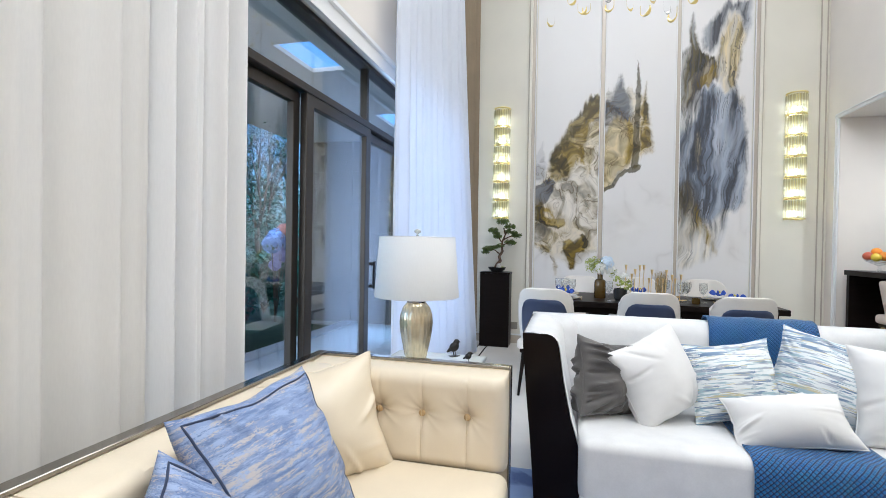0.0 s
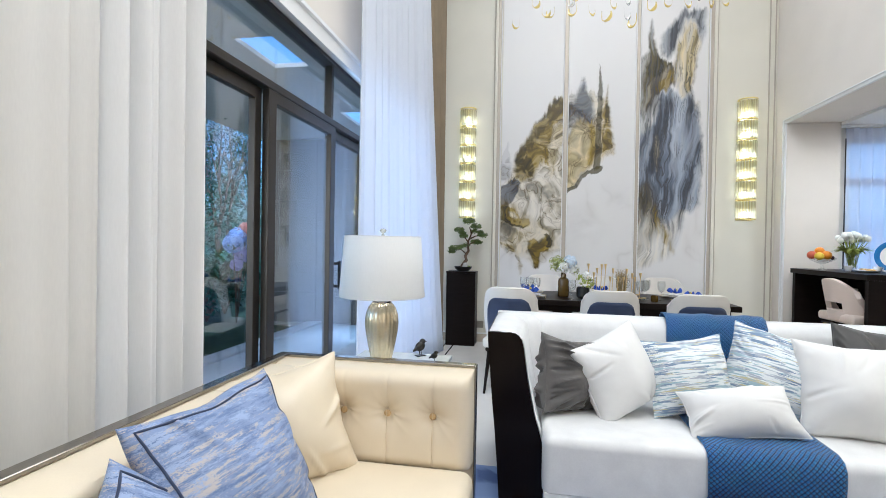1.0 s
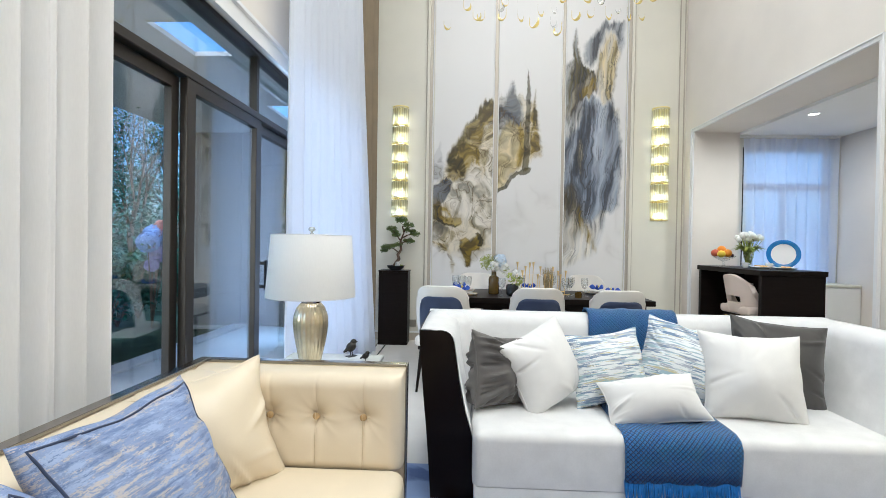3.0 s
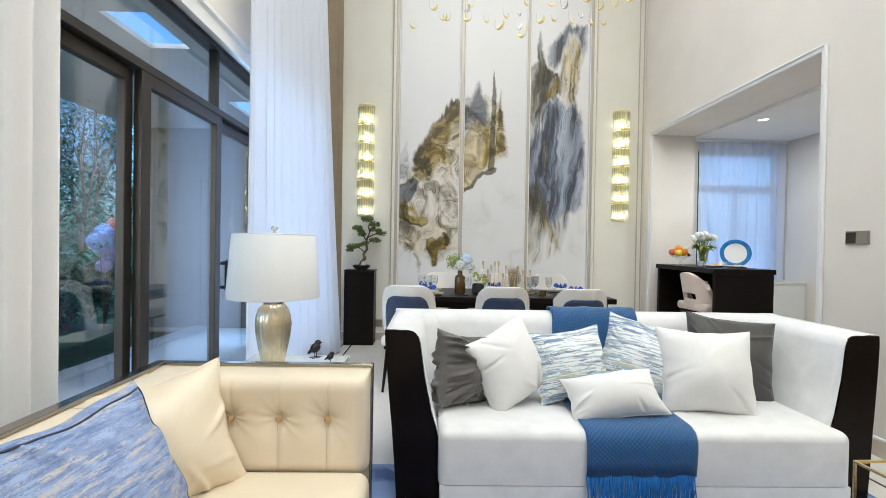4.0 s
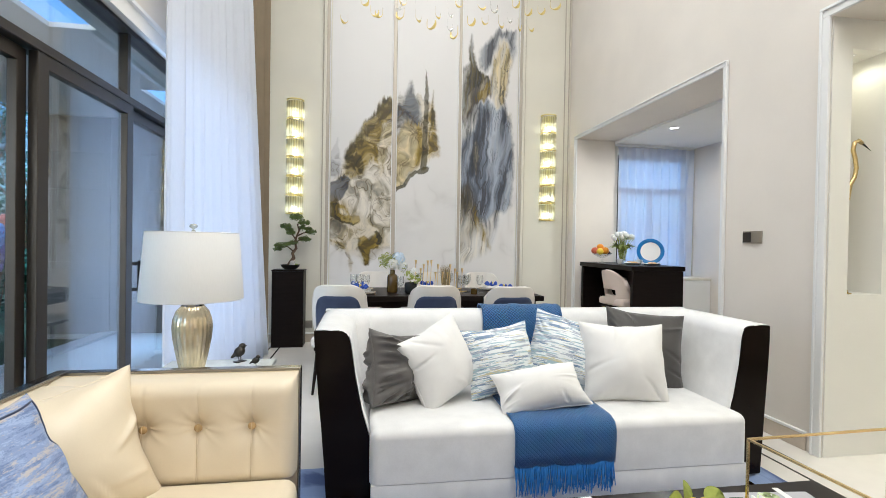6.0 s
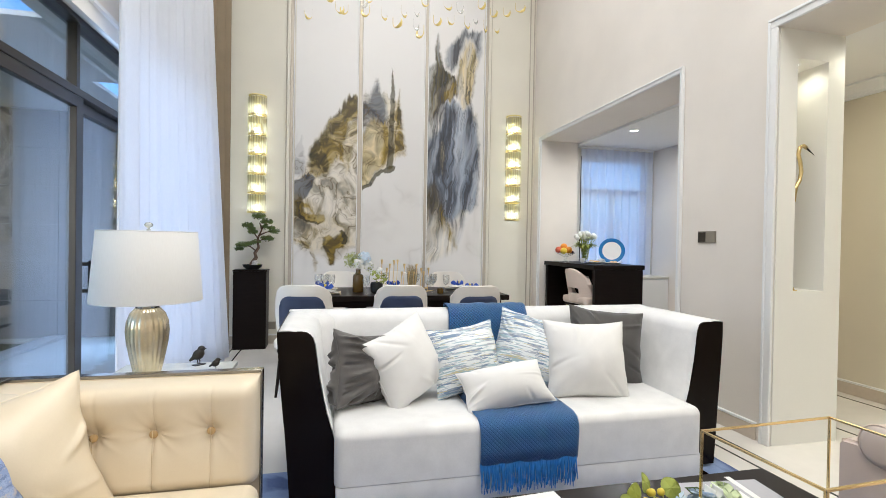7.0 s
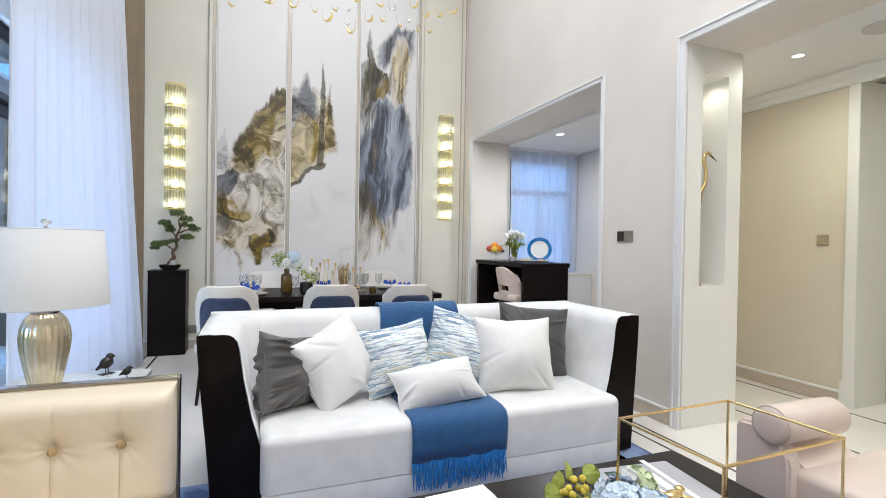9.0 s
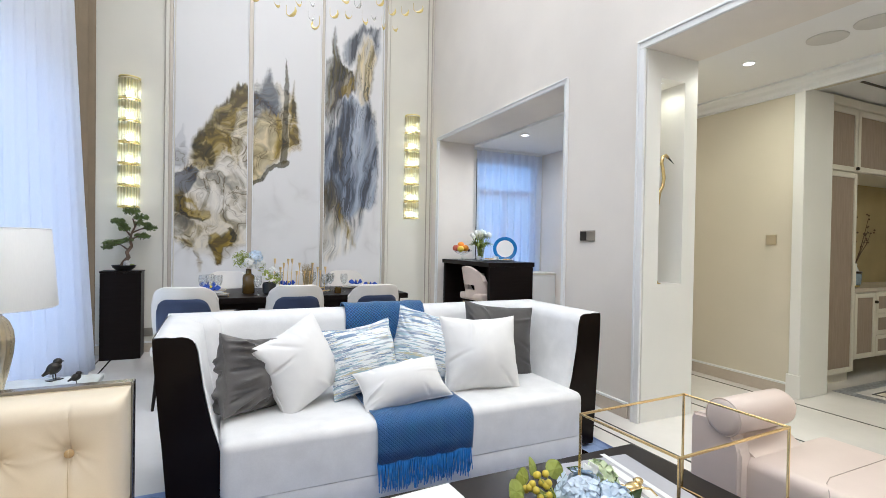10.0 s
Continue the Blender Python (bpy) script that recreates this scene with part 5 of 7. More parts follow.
def dining_table():
    ob = thing("dining_table", (0.68, 5.09, 0), "long dark-stained wooden dining table", "table")
    part("tabletop", box(B(), -0.42, 1.78, 4.63, 5.55, 0.70, 0.75, 0.004, 1), M_EBONY, ob, smooth=None)
    part("apron", box(B(), -0.36, 1.72, 4.70, 5.48, 0.64, 0.699, 0.003, 1), M_EBONY, ob, smooth=None)
    for x in (0.28, 1.08):
        part("leg", box(B(), x - 0.09, x + 0.09, 4.78, 5.40, 0.0, 0.639, 0.004, 1), M_EBONY, ob, smooth=None)


dining_table()


def dining_chair(name="dining_chair", seat_h=0.47, top=0.90, legm=None, tips=None, slot=False):
    """Faces +y; the origin is on the floor under the seat."""
    ob = thing(name, (0, 0, 0), "cream leather dining chair with a navy quilted back", "chair", "chairs round the dining table")

    def shell(u, v, out=0.0, k=1.0, z0=0.44, z1=None):
        z1 = z1 or top
        uu = u * k
        e = max(0, abs(u) - (0.1 if slot else 0.55)) / (0.9 if slot else 0.45)
        drop = (0.17 if slot else 0.11) * (1 - math.sqrt(max(0, 1 - e * e)))
        z = z0 + (z1 - drop * k - z0) * v
        wide = 0.225 + 0.012 * math.sin(math.pi * v)
        bend = 0.16 * abs(uu) ** 2.4 * (1.25 - 0.5 * v)
        return Vector((wide * uu, -0.235 - 0.055 * v + bend - out, z))
    bm = B()
    sheet(bm, 28, 16, lambda a, b: shell(a * 2 - 1, b, z0=seat_h - 0.06 if slot else 0.44))
    if slot:
        mid = [f for f in bm.faces if abs(f.calc_center_median().x) < 0.12 and seat_h + 0.03 < f.calc_center_median().z < seat_h + 0.10]
        bmesh.ops.delete(bm, geom=mid, context="FACES")
    bk = part("backrest", bm, M_LEATHER_PINK if slot else M_CHAIR, ob, smooth=180, world=False)
    sd = bk.modifiers.new("foam", "SOLIDIFY")
    sd.thickness, sd.offset = 0.045, -1
    bv = bk.modifiers.new("soft", "BEVEL")
    bv.width, bv.segments, bv.limit_method = 0.016, 3, "ANGLE"
    if not slot:
        q = B()
        sheet(q, 22, 14, lambda a, b: shell(a * 2 - 1, b, 0.006 + 0.004 * abs(math.sin(9 * a) * math.sin(8 * b)), 0.80, 0.45, top - 0.085))
        nv = part("quilted_panel", q, M_NAVY, ob, "navy quilted outer panel", smooth=180, world=False)
        s2 = nv.modifiers.new("pad", "SOLIDIFY")
        s2.thickness, s2.offset = 0.012, -1
    part("seat", box(B(), -0.225, 0.225, -0.22, 0.24, seat_h - 0.085, seat_h, 0.03, 4), M_LEATHER_PINK if slot else M_CHAIR, ob, world=False)
    part("seat_frame", box(B(), -0.20, 0.20, -0.20, 0.21, seat_h - 0.115, seat_h - 0.086, 0.006, 1), legm or M_EBONY, ob, smooth=None, world=False)
    for sx in (-1, 1):
        for sy in (-1, 1):
            g = B()
            tube(g, [(sx * 0.17, sy * 0.17, seat_h - 0.116), (sx * 0.20, sy * 0.215, 0.0)], 0.019, 10, 0.010)
            lg = part("leg", g, legm or M_EBONY, ob, smooth=60, world=False)
            if tips:
                h = B()
                tube(h, [(sx * 0.1695, sy * 0.1695, seat_h - 0.117), (sx * 0.176, sy * 0.180, seat_h - 0.20)], 0.024, 10, 0.021)
                part("ferrule", h, tips, lg, "brass ferrule", smooth=60, world=False)
    return ob


ch = dining_chair()
ch.matrix_basis = pose(-0.16, 4.30, 0, 0, 0, -8)
copy_thing(ch, pose(0.61, 4.28, 0))
copy_thing(ch, pose(1.235, 4.20, 0, 0, 0, 3))
for x in (0.14, 0.77, 1.44):
    copy_thing(ch, pose(x, 5.72, 0, 0, 0, 180))


def wine_glass(x, y, z, s=1.0):
    ob = thing("wine_glass", (x, y, z), "clear stemmed wine glass on the dining table", "glass", "glasses on the dining table")
    part("bowl", lathe(B(), [(0.004, 0.075), (0.02, 0.083), (0.033, 0.11), (0.036, 0.14), (0.033, 0.18), (0.0315, 0.18), (0.034, 0.14), (0.031, 0.112), (0.018, 0.086), (0.0, 0.080)], seg=20), M_GOBLET, ob, world=False)
    part("stem", lathe(B(), [(0.032, 0), (0.030, 0.003), (0.005, 0.008), (0.0035, 0.04), (0.004, 0.0755)], seg=16), M_GOBLET, ob, world=False)
    ob.scale = (s, s, s)
    return ob


M_GOBLET = thin_glass("goblet_glass", (0.97, 0.98, 0.98), 2.1, 0.01)
g0 = wine_glass(-0.09, 5.0, 0.75)
for x, y in ((0.04, 4.95), (0.365, 4.78), (1.0, 4.9), (1.10, 5.1), (1.20, 4.95), (0.62, 5.3), (0.95, 5.3), (-0.03, 5.06), (1.06, 4.98)):
    copy_thing(g0, pose(x, y, 0.75))


def place_setting(x, y):
    ob = thing("plate_stack", (x, y, 0.75), "white dinner plates with a gold rim", "plate", "place settings")
    part("charger", lathe(B(), [(0.0, 0.004), (0.08, 0.004), (0.15, 0.012), (0.152, 0.015), (0.146, 0.016), (0.08, 0.009), (0.0, 0.009)], seg=32), M_PORCELAIN, ob, world=False)
    part("gold_rim", lathe(B(), [(0.144, 0.0165), (0.153, 0.0155), (0.153, 0.018), (0.144, 0.019)], seg=32, loop=True), M_GOLD, ob, world=False)
    part("plate", lathe(B(), [(0.0, 0.018), (0.06, 0.018), (0.105, 0.03), (0.107, 0.033), (0.10, 0.033), (0.06, 0.024), (0.0, 0.024)], seg=32), M_PORCELAIN, ob, world=False)
    rnd = random.Random(int(x * 100))
    nb = B()
    off = rnd.uniform(0, 20)

    def fold(u, v):
        a = u * 2 * math.pi
        r = 0.010 + 0.062 * v * (0.75 + 0.25 * math.sin(3 * a + off)) * (1.25 if abs(math.cos(a)) > 0.5 else 0.7)
        return (r * math.cos(a), r * math.sin(a) * 0.7, 0.038 + 0.055 * math.sin(2.6 * v) * (0.6 + 0.4 * math.sin(5 * a + off)) + 0.004)
    sheet(nb, 36, 6, fold)
    nk = new("napkin", mesh("napkin", nb, M_NAPKIN, 180))
    nk.location = (x, y, 0.75)
    nk.modifiers.new("cloth", "SOLIDIFY").thickness = 0.002
    tagged(nk, "bright blue folded napkin lying on a white plate", "napkin", "place settings")
    fl = B()
    for k in range(7):
        ball(fl, rnd.uniform(-0.012, 0.012), rnd.uniform(-0.012, 0.012), 0.075 + rnd.uniform(0, 0.014), 0.007, sub=1)
    part("rosebud", fl, M_YELLOW, nk, "small yellow bud", world=False)


M_YELLOW = mat("yellow_petal", (0.62, 0.50, 0.05), 0.6, var=0.2, scale=40)
for x, y in ((-0.02, 4.86), (-0.04, 5.25), (0.70, 5.30), (1.46, 4.92), (1.42, 5.28)):
    place_setting(x, y)


def hydrangea(bm_list, c, r, n, rnd, petal=0.014):
    """Four-petalled florets over a ball; each floret goes into a random mesh of the list."""
    for _ in range(n):
        d = Vector((rnd.gauss(0, 1), rnd.gauss(0, 1), rnd.gauss(0, 1) * 0.9 + 0.25)).normalized()
        p = Vector(c) + d * r * rnd.uniform(0.88, 1.05)
        q = d.to_track_quat("Z", "Y").to_matrix() @ Euler((rnd.uniform(-0.35, 0.35), rnd.uniform(-0.35, 0.35), rnd.uniform(0, 6.28))).to_matrix()
        bm = rnd.choice(bm_list)
        for k in range(4):
            a = k * math.pi / 2
            ca, sa = math.cos(a), math.sin(a)
            loc = [(0, 0, 0), (0.75, -0.55, 0.10), (1.25, 0.0, 0.02), (0.75, 0.55, 0.10)]
            vs = [bm.verts.new(p + q @ Vector(((ca * u - sa * v) * petal, (sa * u + ca * v) * petal, w * petal))) for u, v, w in loc]
            bm.faces.new(vs)


M_BROWNGLASS = mat("amber_glass", (0.10, 0.06, 0.015), 0.08, var=0.2, bump=0.0, coat=0.5)


def bottle_vase():
    x, y, z = 0.30, 5.0, 0.75
    ob = thing("flower_vase", (x, y, z), "brown glass bottle vase of hydrangeas on the dining table", "vase")
    part("bottle", lathe(B(), [(0.048, 0), (0.055, 0.01), (0.055, 0.15), (0.048, 0.175), (0.026, 0.19), (0.024, 0.225), (0.028, 0.23), (0.02, 0.23), (0.018, 0.19)], x, y, z, 28), M_BROWNGLASS, ob)
    rnd = random.Random(8)
    for c, r, m, n in (((0.055, 0, 0.34), 0.068, M_PETAL_B, 110), ((0.0, -0.03, 0.285), 0.055, M_PETAL_W, 80), ((0.10, -0.02, 0.27), 0.045, M_PETAL_W, 50)):
        b = B()
        hydrangea([b], (x + c[0], y + c[1], z + c[2]), r, n, rnd, 0.013)
        part("flower", b, m, ob, smooth=None)
    lv = leaf_clump(B(), (x - 0.065, y, z + 0.32), 0.085, 420, 0.013, rnd)
    leaf_clump(lv, (x + 0.11, y, z + 0.25), 0.05, 60, 0.012, rnd)
    leaf_clump(lv, (x + 0.02, y + 0.02, z + 0.36), 0.05, 40, 0.010, rnd)
    part("foliage", lv, M_LEAF_L, ob, smooth=None)


bottle_vase()


def small_pot():
    x, y, z = 0.475, 4.88, 0.75
    ob = thing("flower_pot", (x, y, z), "dark round pot with green and white blooms", "vase")
    part("pot", lathe(B(), [(0.045, 0), (0.06, 0.02), (0.062, 0.09), (0.055, 0.11), (0.048, 0.11), (0.05, 0.09), (0.0, 0.088)], x, y, z, 24), M_BLACK, ob)
    rnd = random.Random(18)
    for c, r, m in (((0.045, -0.02, 0.145), 0.058, M_LEAF_L), ((-0.01, 0.02, 0.18), 0.05, M_LEAF_L), ((0.03, 0, 0.215), 0.042, M_PETAL_W)):
        b = B()
        hydrangea([b], (x + c[0], y + c[1], z + c[2]), r, 50, rnd, 0.011)
        part("bloom", b, m, ob, smooth=None)


small_pot()


M_CANDLE = mat("satin_brass", (0.80, 0.60, 0.28), 0.42, 0.55, var=0.06, fine=150, bump=0.03)


def candle_holder():
    ob = thing("candle_holder", (0.8, 5.0, 0.75), "branching brass candle holder with slim flared cups", "candle holder")
    rnd = random.Random(6)
    bs = B()
    tube(bs, [(0.53 + 0.05 * k, 5.0 + 0.05 * math.sin(k * 1.3), 0.757) for k in range(12)], 0.006, 8)
    tube(bs, [(0.62 + 0.05 * k, 4.93 + 0.012 * k, 0.757 + 0.004 * k) for k in range(9)], 0.006, 8)
    part("base_rail", bs, M_CANDLE, ob, smooth=180)
    for k in range(13):
        x = 0.535 + 0.040 * k + rnd.uniform(-0.01, 0.01)
        y = 5.0 + rnd.uniform(-0.07, 0.07)
        top = 0.75 + rnd.choice((0.21, 0.25, 0.29, 0.33, 0.37))
        b = B()
        tube(b, [(x - 0.01, y, 0.757), (x, y, top - 0.05)], 0.0032, 6)
        lathe(b, [(0.003, -0.055), (0.006, -0.045), (0.013, 0.0), (0.010, 0.0), (0.003, -0.03)], x, y, top, 12)
        part("stem", b, M_CANDLE, ob, smooth=60)


candle_holder()
dw = leaf_clump(B(), (0.86, 5.1, 0.87), 0.05, 10, 0.01, random.Random(3))
rnd = random.Random(12)
for k in range(150):
    x, y = 0.87 + rnd.uniform(-0.05, 0.05), 5.12 + rnd.uniform(-0.03, 0.03)
    tube(dw, [(0.87 + (x - 0.87) * 0.4, y, 0.752), (x, y, 0.85), (x + rnd.uniform(-0.02, 0.02), y, 0.95 + rnd.uniform(0, 0.08))], 0.002, 4, 0.0008)
solid("dried_grass", dw, mat("dried_grass", (0.40, 0.32, 0.17), 0.8, var=0.3, scale=30), "bundle of dried grass on the dining table", "plant")
for x, y in ((1.11, 4.82), (0.60, 4.76)):
    cup = thing("votive_cup", (x, y, 0.75), "small dark votive cup on the dining table", "candle", "votive cups")
    part("cup", lathe(B(), [(0.03, 0), (0.033, 0.005), (0.033, 0.055), (0.029, 0.055), (0.029, 0.02), (0.0, 0.02)], seg=16), M_BROWNGLASS, cup, world=False)
for k, (x, y) in enumerate(((0.12, 4.82), (1.30, 4.90), (-0.16, 4.82), (1.60, 4.92))):
    ct = B()
    tube(ct, [(x, y - 0.1, 0.754), (x, y + 0.02, 0.754), (x, y + 0.1, 0.756)], 0.004, 6, 0.008)
    solid("cutlery", ct, M_GOLD, "slim gold cutlery beside a plate", "cutlery", "place settings", smooth=60)

# ---- chandelier over the table ----
PETALS = [(-0.17, 4.7, 3.34), (-0.06, 5.2, 3.77), (0.04, 4.9, 3.53), (0.17, 5.3, 3.71), (0.26, 4.6, 3.47), (0.36, 4.8, 3.49), (0.5, 5.1, 3.63), (0.55, 4.5, 3.26), (0.72, 5.2, 3.73), (0.77, 4.7, 3.37), (0.82, 4.4, 3.18), (0.99, 4.8, 3.47), (1.28, 5.1, 3.64), (1.28, 4.7, 3.46), (1.43, 4.9, 3.6), (1.45, 4.6, 3.4), (1.69, 5.0, 3.58), (1.9, 5.3, 3.9), (1.89, 4.9, 3.76), (0.83, 5.0, 3.65), (1.09, 4.8, 3.66), (0.4, 5.0, 3.71), (1.02, 5.2, 3.85), (1.54, 5.1, 3.84), (1.15, 4.5, 3.48)]


def petal_mesh(bend, wide, material):
    bm = B()
    pts = []
    for k in range(12):
        s = k / 11
        hook = max(0.0, s - 0.2) / 0.8 * 3.5
        pts.append((bend * 0.036 * (1 - math.cos(hook)), 0.0, 0.06 + 0.05 * (1 - min(1.0, s / 0.2)) - 0.042 * math.sin(hook)))
    rings = []
    for k, p in enumerate(pts):
        s = k / 11
        r = 0.003 + wide * (0.10 * s + 0.55 * math.exp(-((s - 0.70) / 0.20) ** 2))
        rings.append([bm.verts.new((p[0] + 0.5 * r * math.cos(a), p[1] + 0.6 * r * math.cos(a), p[2] + 0.7 * r * math.sin(a))) for a in np.linspace(0, 2 * math.pi, 9)[:-1]])
    for a, b in zip(rings, rings[1:]):
        for j in range(8):
            bm.faces.new((a[j], a[(j + 1) % 8], b[(j + 1) % 8], b[j]))
    bm.faces.new(rings[0])
    bm.faces.new(rings[-1])
    return mesh("petal", bm, material, 180)


def chandelier():
    ob = thing("chandelier", (0.85, 4.9, TOP - 0.06), "chandelier of hanging amber and clear glass petals", "chandelier")
    part("canopy", box(B(), 0.0, 1.7, 4.5, 5.3, TOP - 0.06, TOP - 0.001, 0.01), M_GOLD, ob)
    amber = mat("amber_petal", (0.84, 0.64, 0.20), 0.18, var=0.25, scale=20, bump=0.0, coat=0.6)
    amber.node_tree.nodes["Principled BSDF"].inputs["Transmission Weight"].default_value = 0.1
    shapes = [petal_mesh(1, 0.026, amber), petal_mesh(-1, 0.026, amber), petal_mesh(0.8, 0.024, M_CLEARISH), petal_mesh(1.3, 0.024, amber)]
    rnd = random.Random(2)
    spots = list(PETALS)
    for _ in range(45):
        spots.append((rnd.uniform(-0.1, 1.85), rnd.uniform(4.4, 5.4), rnd.uniform(3.85, 4.6)))
    wire = B()
    for k, (x, y, z) in enumerate(spots):
        p = new("petal", shapes[2 if k % 5 == 4 else rnd.choice((0, 1, 3))])
        p.parent = ob
        p.matrix_basis = pose(x - 0.85, y - 4.9, z - 0.07 - (TOP - 0.06), 0, 0, rnd.uniform(-50, 50)) @ Matrix.Scale(1.1, 4)
        tube(wire, [(x, y, z + 0.09), (x, y, TOP - 0.05)], 0.0002, 3)
    part("wires", wire, M_CHROME, ob, smooth=None)


M_CLEARISH = mat("clear_petal", (0.86, 0.86, 0.82), 0.06, var=0.05, bump=0.0)
M_CLEARISH.node_tree.nodes["Principled BSDF"].inputs["Transmission Weight"].default_value = 0.8
chandelier()

# ---- living corner, smaller things ----


def weave():
    """Coarse basket weave, lighter strands over a dark ground."""
    m = bpy.data.materials.new("blue_basket_weave")
    m.use_nodes = True
    n, ln = m.node_tree.nodes, m.node_tree.links
    b = n["Principled BSDF"]
    uv, br, bp, ns, mx = n.new("ShaderNodeUVMap"), n.new("ShaderNodeTexBrick"), n.new("ShaderNodeBump"), n.new("ShaderNodeTexNoise"), n.new("ShaderNodeMix")
    br.inputs["Scale"].default_value = 1.0
    br.inputs["Brick Width"].default_value, br.inputs["Row Height"].default_value = 0.0150, 0.0150
    br.inputs["Mortar Size"].default_value, br.inputs["Mortar Smooth"].default_value = 0.0030, 0.6
    br.inputs["Color1"].default_value = (0.040, 0.20, 0.54, 1)
    br.inputs["Color2"].default_value = (0.060, 0.25, 0.62, 1)
    br.inputs["Mortar"].default_value = (0.006, 0.030, 0.12, 1)
    turn = n.new("ShaderNodeMapping")
    turn.inputs["Rotation"].default_value = (0, 0, radians(45))
    br.offset = 0.0
    ln.new(uv.outputs[0], turn.inputs["Vector"])
    ln.new(turn.outputs["Vector"], br.inputs["Vector"])
    ns.inputs["Scale"].default_value = 9
    mx.data_type, mx.blend_type = "RGBA", "MULTIPLY"
    mx.inputs["Factor"].default_value = 0.35
    ln.new(br.outputs["Color"], mx.inputs["A"])
    ln.new(ns.outputs["Color"], mx.inputs["B"])
    ln.new(mx.outputs["Result"], b.inputs["Base Color"])
    bp.inputs["Strength"].default_value, bp.inputs["Distance"].default_value, bp.invert = 1.0, 0.006, True
    ln.new(br.outputs["Fac"], bp.inputs["Height"])
    ln.new(bp.outputs["Normal"], b.inputs["Normal"])
    b.inputs["Roughness"].default_value, b.inputs["Sheen Weight"].default_value = 0.85, 0.25
    return m


def throw_blanket():
    ob = thing("throw_blanket", (0.98, 2.6, 0.43), "blue basket-weave throw with a fringe draped over the sofa", "blanket")
    prof = [(3.205, 0.55), (3.20, 0.75), (3.19, 0.835), (3.16, 0.855), (3.10, 0.858), (3.05, 0.845), (3.01, 0.80), (2.995, 0.72), (2.985, 0.60), (2.96, 0.47), (2.90, 0.420), (2.75, 0.417), (2.55, 0.417), (2.38, 0.417), (2.285, 0.416), (2.245, 0.403), (2.224, 0.372), (2.219, 0.33), (2.219, 0.28), (2.219, 0.215)]
    cum = [0]
    for a, b in zip(prof, prof[1:]):
        cum.append(cum[-1] + math.dist(a, b))
    bm = B()
    uvl = bm.loops.layers.uv.new("UVMap")
    nu, rows = 26, []
    for k, (y, z) in enumerate(prof):
        s = cum[k] / cum[-1]
        x0, x1 = 0.757 - 0.043 * s, 1.297 - 0.085 * s
        row = []
        for i in range(nu + 1):
            u = i / nu
            w = 0.004 * math.sin(9 * u + 4 * s) + 0.003 * math.sin(21 * u + 9 * s)
            yy, zz = (y - abs(w), z) if z < 0.41 else (y, z + abs(w))
            row.append((bm.verts.new((x0 + (x1 - x0) * u + 0.006 * math.sin(7 * s + u), yy, zz)), (u * (x1 - x0), cum[k])))
        rows.append(row)
    for a, b in zip(rows, rows[1:]):
        for i in range(nu):
            f = bm.faces.new((a[i][0], a[i + 1][0], b[i + 1][0], b[i][0]))
            for lp, q in zip(f.loops, (a[i], a[i + 1], b[i + 1], b[i])):
                lp[uvl].uv = q[1]
    cl = part("cloth", bm, weave(), ob, smooth=180)
    sd = cl.modifiers.new("thick", "SOLIDIFY")
    sd.thickness, sd.offset = 0.006, 0
    fr, rnd = B(), random.Random(5)
    for k in range(130):
        x = 0.715 + 0.495 * (k + rnd.random()) / 130
        ln_ = 0.125 + rnd.uniform(-0.02, 0.025)
        dx = rnd.uniform(-0.012, 0.012)
        tube(fr, [(x, 2.218, 0.225), (x + dx * 0.3, 2.213 - rnd.uniform(0, 0.012), 0.225 - ln_ * 0.5), (x + dx, 2.216 - rnd.uniform(0, 0.012), 0.225 - ln_)], 0.0035, 4, 0.0022)
    part("fringe", fr, mat("blue_fringe", (0.04, 0.19, 0.54), 0.8, var=0.3, scale=40, fine=200), ob, "bright blue knotted fringe", smooth=60)


throw_blanket()


def side_table():
    ob = thing("side_table", (-0.73, 2.5, 0), "low side table with a pale marble top", "table")
    part("top", box(B(), -1.02, -0.47, 2.08, 2.92, 0.56, 0.585, 0.004, 1), mat("pale_marble", (0.66, 0.68, 0.64), 0.12, var=0.15, scale=6, fine=22, bump=0.0), ob, smooth=None)
    for x in (-0.99, -0.5):
        for y in (2.12, 2.88):
            part("leg", box(B(), x - 0.012, x + 0.012, y - 0.012, y + 0.012, 0, 0.559), M_CHROME, ob, smooth=None)


side_table()


def mercury_glass():
    m = mat("champagne_mercury_glass", (0.80, 0.68, 0.46), 0.14, 0.6, var=0.18, scale=14, fine=60, bump=0.04, coat=0.6)
    return m


def shade_cloth():
    m = sheer("lampshade_cloth", (0.96, 0.96, 0.95), 0.0, 0.12)
    return m


